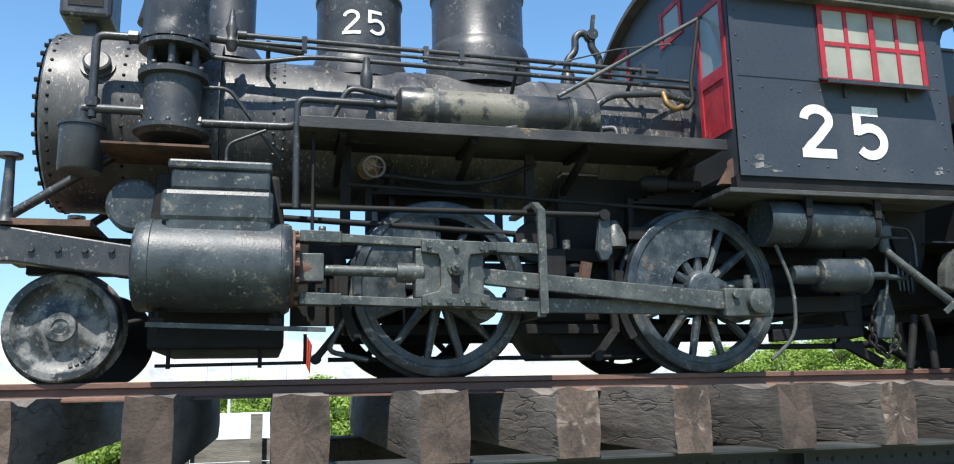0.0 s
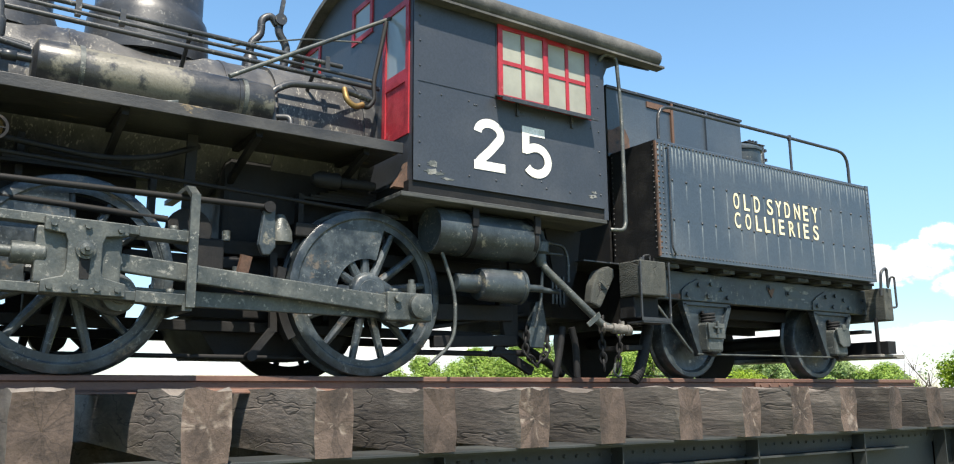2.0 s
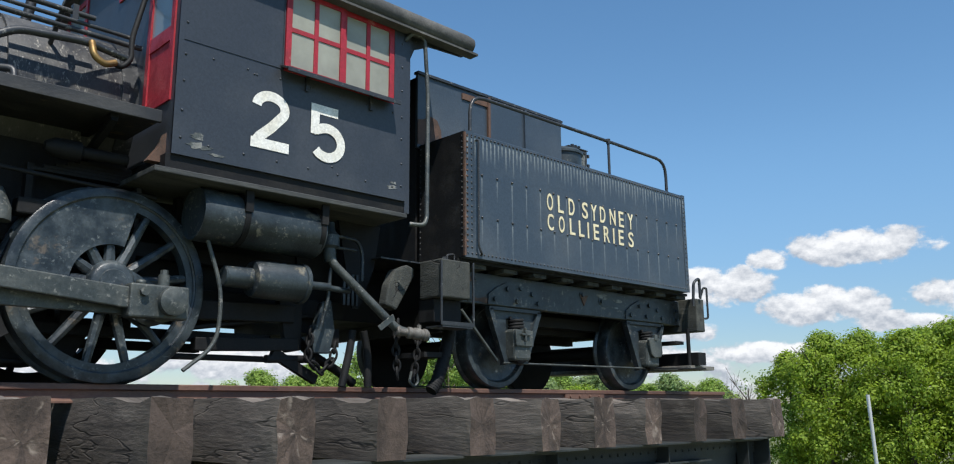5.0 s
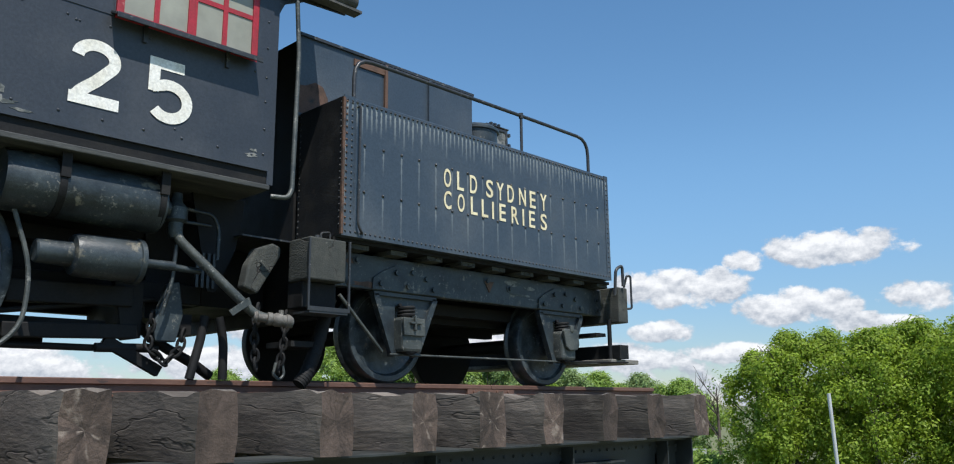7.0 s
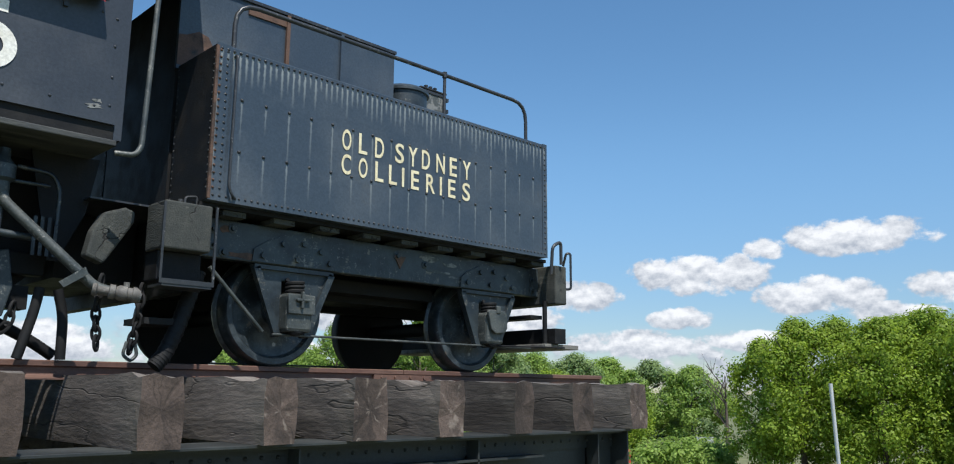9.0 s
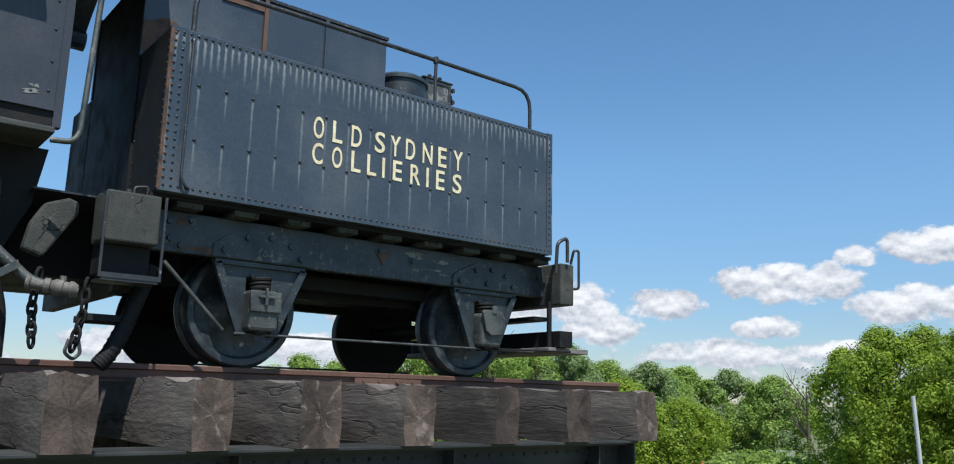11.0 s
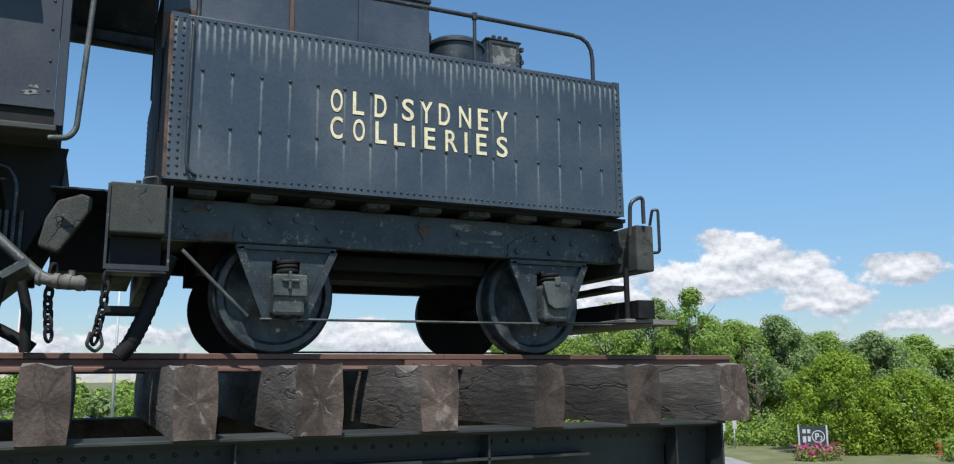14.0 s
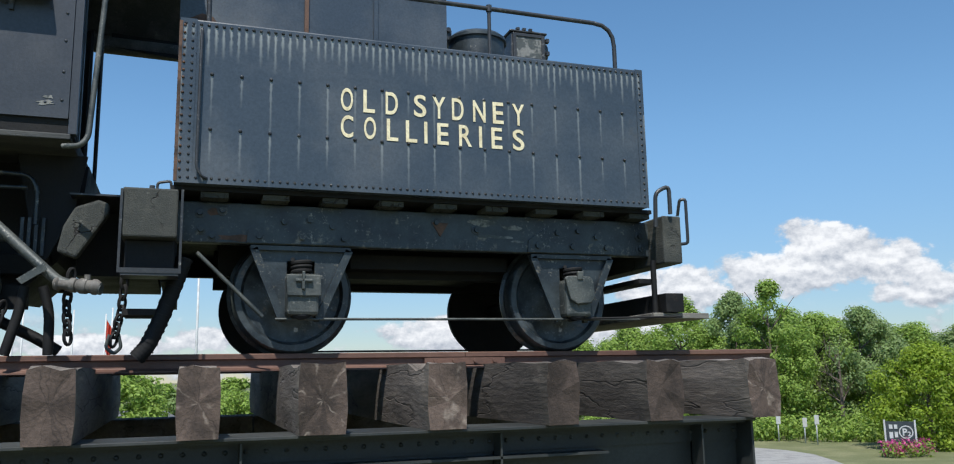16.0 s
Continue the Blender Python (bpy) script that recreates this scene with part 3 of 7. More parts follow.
def make_girder():
    x0, x1 = -9.4, 3.66
    part("web", Mesh().box(x0, x1, -1.66, -1.64, -1.5, -0.497), GIRDER, girder)
    fl = Mesh().box(x0, x1 + 0.02, -1.86, -1.44, -0.495, -0.477)
    part("top_flange", fl, GIRDER, girder, bevel=0.003)
    ang = Mesh().box(x0, x1, -1.79, -1.662, -0.513, -0.497).box(x0, x1, -1.678, -1.662, -0.63, -0.513)
    part("angle", ang, GIRDER, girder)
    cov = Mesh().box(-3.6, 2.62, -1.80, -1.66, -0.665, -0.65)
    part("ledge", cov, GIRDER, girder)
    part("bottom_flange", Mesh().box(x0, x1 + 0.02, -1.86, -1.44, -1.52, -1.5), GIRDER, girder)
    rv = Mesh()
    x = x0 + 0.05
    while x < x1:
        rv.stud((x, -1.678, -0.565 + 0.0), (0, -1, 0), 0.016, 0.014, 6)
        x += 0.11
    for xs in (3.30, 1.9, 0.4, -1.1, -2.6, -4.1, -5.6, -7.1):
        part("stiffener", Mesh().box(xs, xs + 0.012, -1.80, -1.662, -1.5, -0.515).box(xs, xs + 0.09, -1.678, -1.6625, -1.5, -0.632), GIRDER, girder)
        for k in range(9):
            rv.stud((xs + 0.055, -1.678, -0.72 - k * 0.09), (0, -1, 0), 0.015, 0.013, 6)
    part("end_plate", Mesh().box(x1 - 0.004, x1 + 0.012, -1.84, -1.46, -1.5, -0.497), GIRDER, girder)
    part("rivets", rv, GIRDER, girder, kind="stuff")
    for x in (-7.5, 2.6):
        p = Mesh().box(x - 0.5, x + 0.5, -2.1, -1.2, -1.95, -1.52)
        tagged(part("bearing_block", p, BOARD, None, bevel=0.02), "grey concrete bearing block under the girder", "block")
    # added blocks in place of a far girder, to darken the gaps between ties
    for x0, x1 in ((0.7, 3.6), (-5.75, 0.69)):
        p = Mesh().box(x0, x1, 1.1, 1.5, -0.80, -0.479).box(x0 + 0.1, x1 - 0.1, 1.05, 1.55, -2.0, -0.82)
        tagged(part("timber_crib", p, TIE, None, bevel=0.01), "added dark timber block in place of the far girder", "crib")


make_girder()

# ---- locomotive ----
loco = thing("steam_locomotive", "old black steam locomotive with red window frames, standing on rails", "locomotive")
ZC, RB, RS = 1.885, 0.555, 0.65


def make_boiler():
    sm = Mesh().lathe((-7.30, 0, ZC), (1, 0, 0), [(-0.02, RS - 0.03), (0, RS), (0.42, RS), (1.12, RS), (1.13, RS - 0.02)], 64)
    smoke = part("smokebox", sm, BOILER, loco, "dull black riveted smokebox, rusty underneath")
    rv = Mesh()
    for x in (-7.26, -6.80, -6.22):
        for k in range(44):
            q = 2 * math.pi * k / 44
            rv.stud((x, RS * math.cos(q), ZC + RS * math.sin(q)), (0, math.cos(q), math.sin(q)), 0.014, 0.012)
    for k in range(30):
        q = 2 * math.pi * k / 30
        rv.nut((-7.33, (RS - 0.05) * math.cos(q), ZC + (RS - 0.05) * math.sin(q)), (-1, 0, 0), 0.017, 0.03)
    part("rivets", rv, SOOT_SHADE, smoke, kind="stuff")
    part("seam_strap", Mesh().lathe((-6.26, 0, ZC), (1, 0, 0), [(0, RS + 0.008), (0.09, RS + 0.008)], 64), BOILER, smoke)
    q = radians(158)
    d = Vector((0, math.cos(q), math.sin(q)))
    c = Vector((-6.97, 0, ZC)) + d * RS
    hh = Mesh().lathe(c - d * 0.03, d, [(0, 0.115), (0.045, 0.115), (0.046, 0.09), (0.085, 0.09), (0.095, 0.075)], 24)
    part("handhole_cover", hh, BOILER, smoke, "round rusty-brown cover")
    fr = Mesh().lathe((-7.34, 0, ZC), (1, 0, 0), [(-0.10, 0.05), (-0.09, 0.25), (-0.03, 0.5), (0.0, 0.60)], 48)
    part("smokebox_door", fr, BOILER, smoke)
    bo = Mesh().lathe((-6.17, 0, ZC), (1, 0, 0), [(0, RB), (1.45, RB), (1.451, RB + 0.006), (1.50, RB + 0.006), (1.501, RB), (2.5, RB), (2.501, RB + 0.006), (2.55, RB + 0.006), (2.551, RB), (3.72, RB + 0.02)], 64)
    part("boiler_jacket", bo, BOILER, loco, "weathered black sheet-iron boiler jacket with pale wear")
    for x in (-6.12, -5.55, -4.9, -3.4):
        part("jacket_band", Mesh().lathe((x, 0, ZC), (1, 0, 0), [(0, RB + 0.004), (0.045, RB + 0.004)], 64), BOILER, loco)
    rv = Mesh()
    for x in (-5.80, -5.73):
        for k in range(46):
            q = 2 * math.pi * (k + (0.5 if x > -5.78 else 0)) / 46
            rv.stud((x, RB * math.cos(q), ZC + RB * math.sin(q)), (0, math.cos(q), math.sin(q)), 0.014, 0.012)
    part("boiler_rivets", rv, BOILER, loco, kind="stuff")
    fb = Mesh().box(-3.65, -2.42, -0.46, 0.46, 0.62, 1.9)
    part("firebox", fb, SOOT_SHADE, loco, "dark sooty firebox between the wheels", bevel=0.05)
    part("ash_pan", Mesh().slab([(-3.85, 0.42), (-2.6, 0.42), (-2.75, 0.14), (-3.65, 0.14)], -0.5, 0.5), SOOT_SHADE, loco)
    part("saddle", Mesh().slab([(-6.62, 0.55), (-5.66, 0.55), (-5.75, 1.35), (-6.52, 1.35)], -0.85, 0.85), SOOT_SHADE, loco, bevel=0.03)
    part("belly_duct", Mesh().box(-6.55, -5.7, -0.75, 0.75, 0.20, 0.56), SOOT_SHADE, loco, bevel=0.02)
    st = Mesh().lathe((-6.146, 0, 2.40), (0, 0, 1), [(0, 0.30), (0.06, 0.27), (0.16, 0.20), (0.20, 0.19), (1.15, 0.20), (1.16, 0.225), (1.24, 0.225), (1.25, 0.17)], 40)
    part("smokestack", st, BLACK, loco)
    sd = Mesh().lathe((-5.137, 0, 2.30), (0, 0, 1), [(0, 0.40), (0.13, 0.385), (0.20, 0.36), (0.22, 0.34), (0.70, 0.34), (0.705, 0.352), (0.73, 0.352), (0.735, 0.34), (0.86, 0.31), (0.95, 0.2), (0.99, 0.05)], 56)
    dome = part("sand_dome", sd, BLACK, loco, "glossy black sand dome with a painted number")
    stroke_number("2", WHITE, 0.205, -5.305, 2.635, 0, dome, 0.13, (-5.137, 0.341))
    stroke_number("5", WHITE, 0.205, -5.105, 2.635, 0, dome, 0.13, (-5.137, 0.341))
    pd = Mesh().lathe((-4.14, 0, 2.30), (0, 0, 1), [(0, 0.45), (0.30, 0.435), (0.36, 0.42), (0.40, 0.395), (0.42, 0.385), (0.84, 0.385), (0.845, 0.4), (0.88, 0.4), (0.885, 0.385), (1.02, 0.34), (1.12, 0.22), (1.16, 0.05)], 56)
    part("steam_dome", pd, BLACK, loco, "black steam dome with a flared riveted base")
    hl = Mesh().box(-7.34, -6.98, -0.20, 0.2, 2.66, 3.02)
    lamp = part("headlight", hl, BLACK, loco, "black boxy headlight", bevel=0.03)
    part("lamp_window", Mesh().box(-7.28, -7.04, -0.206, -0.199, 2.74, 2.90), SOOT_SHADE, lamp)
    part("lamp_bracket", Mesh().box(-7.2, -7.1, -0.1, 0.1, 2.5, 2.67), BLACK, lamp)
    be = Mesh().lathe((-6.68, 0, 2.72), (0, 0, 1), [(0, 0.15), (0.05, 0.14), (0.18, 0.11), (0.24, 0.04)], 32)
    bell = part("bell", be, BLACK, loco)
    part("bell_yoke", Mesh().pipe([(-6.68, -0.2, 2.5), (-6.68, -0.2, 2.86), (-6.68, 0.2, 2.86), (-6.68, 0.2, 2.5)], 0.022), BLACK, bell)


make_boiler()


def make_wheel_disc(name, x, r, y, s, m, dished=True):
    """A solid wheel on the axle at x; s: +1 or -1, the side that its face looks to."""
    w = Mesh().lathe((x, y, r), (0, s, 0), [(-0.16, 0.09), (-0.155, r + 0.025), (-0.135, r + 0.028), (-0.12, r + 0.004), (-0.012, r - 0.004), (0, r - 0.015), (0, r - 0.055), (-0.03, r - 0.075),
                                           (-0.05, r * 0.6), (-0.025, r * 0.36), (-0.01, r * 0.28), (0.02, r * 0.26), (0.022, 0.05), (0.012, 0.04)], 56)
    return part(name, w, m, loco if name == "leading_wheel" else tender)


def make_driver(x, y, s, m, weight, crank):
    """A spoked driving wheel with its counterweight between two angles."""
    r = 0.61
    t = Mesh().lathe((x, y, r), (0, s, 0), [(-0.15, r - 0.07), (-0.15, r + 0.026), (-0.125, r + 0.026), (-0.11, r + 0.002), (-0.006, r - 0.002), (0, r - 0.012), (0, r - 0.058), (-0.008, r - 0.06), (-0.012, r - 0.07), (-0.15, r - 0.07)], 72, caps=False)
    wh = part("driving_wheel", t, m, loco, "large spoked driving wheel, worn blue-grey paint")
    c = (x, r)
    y0, y1 = y - s * 0.02, y - s * 0.11
    part("rim", Mesh().ring(c, r - 0.115, r - 0.069, y0, y1, 64), m, wh)
    hub = Mesh().lathe((x, y, r), (0, s, 0), [(-0.16, 0.15), (-0.02, 0.15), (0.02, 0.135), (0.03, 0.12), (0.032, 0.09), (0.04, 0.085)], 32)
    cx, cz = crank
    part("hub", hub, m, wh)
    part("crank_boss", Mesh().bar((x, y - s * 0.03, r), (cx, y - s * 0.03, cz), 0.09, 0.26, (0, 0, 1)).lathe((cx, y, cz), (0, s, 0), [(-0.1, 0.13), (0.02, 0.13), (0.03, 0.11)], 28), m, wh)
    for k in range(13):
        q = 2 * math.pi * (k + 0.35) / 13
        d = Vector((math.cos(q), 0, math.sin(q)))
        sp = Mesh()
        p, e = Vector((x, y - s * 0.05, r)) + d * 0.12, Vector((x, y - s * 0.06, r)) + d * (r - 0.1)
        side = Vector((-d.z, 0, d.x))
        vs = []
        for o, hw in ((p, 0.038), (e, 0.026)):
            for i in range(8):
                a = 2 * math.pi * i / 8
                vs.append(o + side * math.cos(a) * hw + Vector((0, 1, 0)) * math.sin(a) * 0.032)
        sp.add(vs, [(i, (i + 1) % 8, 8 + (i + 1) % 8, 8 + i) for i in range(8)], True)
        part("spoke", sp, m, wh)
    if weight:
        part("counterweight", Mesh().ring(c, 0.25, r - 0.07, y - s * 0.012, y - s * 0.12, 64, *weight), m, wh)
    return wh


CRANK2 = (-2.395, 0.49)
CRANK1 = (-4.395, 0.49)


def make_running_gear():
    for x, s in ((-7.04, -1), (-7.04, 1)):
        # far wheel gets the dark iron, its shade put into the colour
        w = make_wheel_disc("leading_wheel", x, 0.34, 0.82 * s, s, LEADW if s < 0 else SOOT_SHADE)
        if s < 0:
            tagged(w, "solid disc leading wheel with peeling dark paint")
            for k in range(6):
                q = radians(285 + 9 * k)
                c = Vector((x + 0.235 * math.cos(q), -0.787, 0.34 + 0.235 * math.sin(q)))
                d = Vector((-math.sin(q), 0, math.cos(q)))
                part("casting_mark", Mesh().bar(c - d * 0.012, c + d * 0.012, 0.016, 0.03, (math.cos(q), 0, math.sin(q))), LEADW, w)
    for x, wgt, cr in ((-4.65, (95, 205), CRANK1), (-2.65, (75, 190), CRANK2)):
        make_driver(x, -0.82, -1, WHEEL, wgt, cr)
        # far-side twin in dark iron instead of wheel paint: painted shade
        make_driver(x, 0.82, 1, SOOT_SHADE, (95, 205), (x + 0.1, 0.32))
        part("axle", Mesh().rod((x, -0.7, 0.61), (x, 0.7, 0.61), 0.095, 20), SOOT_SHADE, loco)
    part("axle", Mesh().rod((-7.04, -0.7, 0.34), (-7.04, 0.7, 0.34), 0.07, 16), SOOT_SHADE, loco)
    # bar frames
    for y in (-0.56, 0.56):
        f = Mesh().box(-7.6, -1.3, y - 0.05, y + 0.05, 0.84, 0.94).box(-5.3, -1.4, y - 0.05, y + 0.05, 0.30, 0.37)
        for x in (-4.65, -2.65):
            for dx in (-0.17, 0.17):
                f.box(x + dx - 0.05, x + dx + 0.05, y - 0.06, y + 0.06, 0.36, 0.86)
        part("frame", f, SOOT_SHADE, loco, bevel=0.006)
    # cylinder with valve chest
    cy = Mesh().lathe((-6.60, -1.04, 0.70), (1, 0, -0.012), [(0, 0.24), (0.012, 0.275), (0.03, 0.285), (0.10, 0.288), (0.105, 0.283), (0.86, 0.283), (0.865, 0.288), (0.90, 0.288), (0.925, 0.27), (0.93, 0.2)], 56)
    cyl = part("cylinder", cy, GREENISH, loco, "big cylinder jacket, worn dark green-black paint with bare metal on top")
    part("cylinder_seat", Mesh().slab([(-6.42, 0.85), (-5.80, 0.85), (-5.80, 1.03), (-6.42, 1.03)], -1.24, -0.7), GREENISH, cyl, bevel=0.03)
    part("valve_chest", Mesh().box(-6.45, -5.785, -1.25, -0.78, 0.94, 1.145), GREENISH, cyl, bevel=0.035)
    part("valve_chest_top", Mesh().box(-6.40, -5.81, -1.21, -0.80, 1.145, 1.285), GREENISH, cyl, bevel=0.02)
    part("valve_chest_lid", Mesh().box(-6.42, -5.80, -1.225, -0.79, 1.275, 1.335), GREENISH, cyl, bevel=0.015)
    gl = Mesh().lathe((-5.70, -1.04, 0.69), (1, 0, -0.012), [(0.02, 0.25), (0.045, 0.25), (0.047, 0.20), (0.075, 0.2), (0.077, 0.10), (0.16, 0.09)], 36)
    for k in range(14):
        q = 2 * math.pi * k / 14
        gl.nut((-5.655, -1.04 + 0.225 * math.cos(q), 0.69 + 0.225 * math.sin(q)), (1, 0, 0), 0.02, 0.03)
    part("rear_cover", gl, RUST, cyl, "bolted rust-brown cylinder cover")
    for x in (-6.46, -5.76):
        part("drain_cock", Mesh().rod((x, -1.04, 0.43), (x, -1.04, 0.295), 0.02).box(x - 0.04, x + 0.04, -1.07, -1.01, 0.335, 0.375), SOOT_SHADE, cyl)
    part("drain_bar", Mesh().bar((-6.52, -1.08, 0.335), (-5.45, -1.08, 0.30), 0.012, 0.03), ROD, cyl)
    # guides, crosshead and rods
    yg = -1.06
    for z0, z1, nm in ((0.895, 0.84, "upper_guide"), (0.495, 0.445, "lower_guide")):
        b = Mesh().bar((-5.60, yg, z0), (-4.03, yg, z1), 0.10, 0.055).bar((-5.62, yg, z0), (-5.36, yg, z0 - 0.006), 0.12, 0.075).bar((-4.33, yg, z1 + 0.008), (-4.02, yg, z1), 0.12, 0.07)
        gd = part(nm, b, ROD, loco, bevel=0.004)
        part("bolt", Mesh().nut((-5.48, yg, z0 + 0.03), (0, 0, 1), 0.024, 0.04), ROD, gd)
        part("bolt", Mesh().nut((-4.12, yg, z1 + 0.03), (0, 0, 1), 0.024, 0.04), ROD, gd)
    part("guide_block", Mesh().box(-5.62, -5.47, yg - 0.07, yg + 0.07, 0.60, 0.78), ROD, loco, bevel=0.006)
    xh = Mesh().slab([(-4.845, 0.885), (-4.395, 0.875), (-4.395, 0.80), (-4.52, 0.785), (-4.535, 0.74), (-4.535, 0.58), (-4.52, 0.545), (-4.395, 0.515), (-4.395, 0.44), (-4.845, 0.445), (-4.845, 0.515), (-4.735, 0.545), (-4.72, 0.58), (-4.72, 0.74), (-4.735, 0.785), (-4.845, 0.80)], -1.155, -1.10)
    cross = part("crosshead", xh, ROD, loco, "grey crosshead plate with bolt heads", bevel=0.006)
    for x, z in ((-4.80, 0.84), (-4.62, 0.84), (-4.44, 0.83), (-4.80, 0.48), (-4.67, 0.48), (-4.55, 0.48), (-4.44, 0.48)):
        part("bolt", Mesh().nut((x, -1.154, z), (0, -1, 0), 0.02, 0.022), ROD, cross)
    part("wrist_pin", Mesh().lathe((-4.625, -1.15, 0.70), (0, -1, 0), [(0, 0.055), (0.02, 0.055), (0.022, 0.036), (0.05, 0.036), (0.055, 0.016), (0.075, 0.012)], 20), ROD, cross)
    part("crosshead_body", Mesh().box(-4.88, -4.42, -1.11, -0.98, 0.50, 0.83).rod((-5.0, yg, 0.672), (-4.82, yg, 0.67), 0.065, 20), ROD, cross, bevel=0.01)
    part("slot", Mesh().slab([(-4.655, 0.66), (-4.595, 0.66), (-4.60, 0.53), (-4.65, 0.53)], -1.158, -1.14), SOOT_SHADE, cross)
    part("piston_rod", Mesh().rod((-5.62, yg, 0.685), (-4.86, yg, 0.672), 0.034, 20), ROD, loco)
    mr = Mesh().slab([(-4.52, 0.705), (-4.42, 0.71), (-2.62, 0.565), (-2.62, 0.435), (-4.42, 0.60), (-4.52, 0.605)], -1.075, -1.025)
    rod = part("main_rod", mr, ROD, loco, "long tapered grey main rod", bevel=0.008)
    part("big_end", Mesh().box(-2.64, -2.27, -1.10, -0.99, 0.385, 0.59), ROD, rod, bevel=0.012)
    part("big_end_cap", Mesh().lathe((-2.385, -1.10, 0.49), (0, -1, 0), [(0, 0.088), (0.05, 0.088), (0.058, 0.07), (0.06, 0.0)], 28), ROD, rod)
    part("oil_cup", Mesh().rod((-2.42, -1.05, 0.58), (-2.42, -1.05, 0.66), 0.035).nut((-2.42, -1.05, 0.66), (0, 0, 1), 0.024, 0.03), ROD, rod)
    part("bolt", Mesh().nut((-2.56, -1.05, 0.585), (0, 0, 1), 0.028, 0.03), ROD, rod)
    part("bolt", Mesh().nut((-2.56, -1.10, 0.54), (0, -1, 0), 0.028, 0.03), ROD, rod)
    part("small_end_bolt", Mesh().nut((-4.455, -1.076, 0.658), (0, -1, 0), 0.045, 0.03), ROD, rod)
    sr = Mesh().bar((-4.395, -0.965, 0.475), (-2.40, -0.965, 0.455), 0.045, 0.10)
    srod = part("side_rod", sr, ROD, loco, "flat grey side rod", bevel=0.006)
    for c in (CRANK1, CRANK2):
        part("rod_end", Mesh().lathe((c[0], -0.93, 0.47), (0, -1, 0), [(0, 0.10), (0.075, 0.10), (0.08, 0.06), (0.10, 0.055)], 28), ROD, srod)
    part("crank_pin", Mesh().rod((CRANK2[0], -0.8, 0.49), (CRANK2[0], -1.1, 0.49), 0.055, 20), ROD, loco)
    # yoke and reverse rod
    part("guide_yoke", Mesh().box(-4.045, -3.99, -1.155, -1.125, 0.40, 1.11).bar((-4.02, -1.14, 1.10), (-4.03, -1.05, 1.165), 0.055, 0.03).bar((-4.03, -1.06, 1.163), (-4.03, -0.5, 1.17), 0.055, 0.03).box(-4.06, -4.00, -1.13, -0.5, 0.38, 0.43), ROD, loco)
    part("reach_rod", Mesh().rod((-5.75, -0.93, 1.12), (-3.47, -0.93, 1.13), 0.02).lathe((-3.47, -0.96, 1.13), (0, 1, 0), [(0, 0.04), (0.1, 0.04)], 16), SOOT_SHADE, loco)
    part("rocker_arm", Mesh().slab([(-3.50, 1.12), (-3.42, 1.12), (-3.41, 0.86), (-3.45, 0.80), (-3.50, 0.80), (-3.53, 0.87)], -0.93, -0.88), GREENISH, loco, bevel=0.01)
    part("link", Mesh().box(-4.35, -3.55, -0.72, -0.62, 0.72, 0.80).box(-3.92, -3.72, -0.8, -0.66, 0.60, 0.90).lathe((-3.95, -0.78, 0.95), (0, 1, 0), [(0, 0.15), (0.06, 0.15)], 24), SOOT_SHADE, loco, bevel=0.01)


make_running_gear()


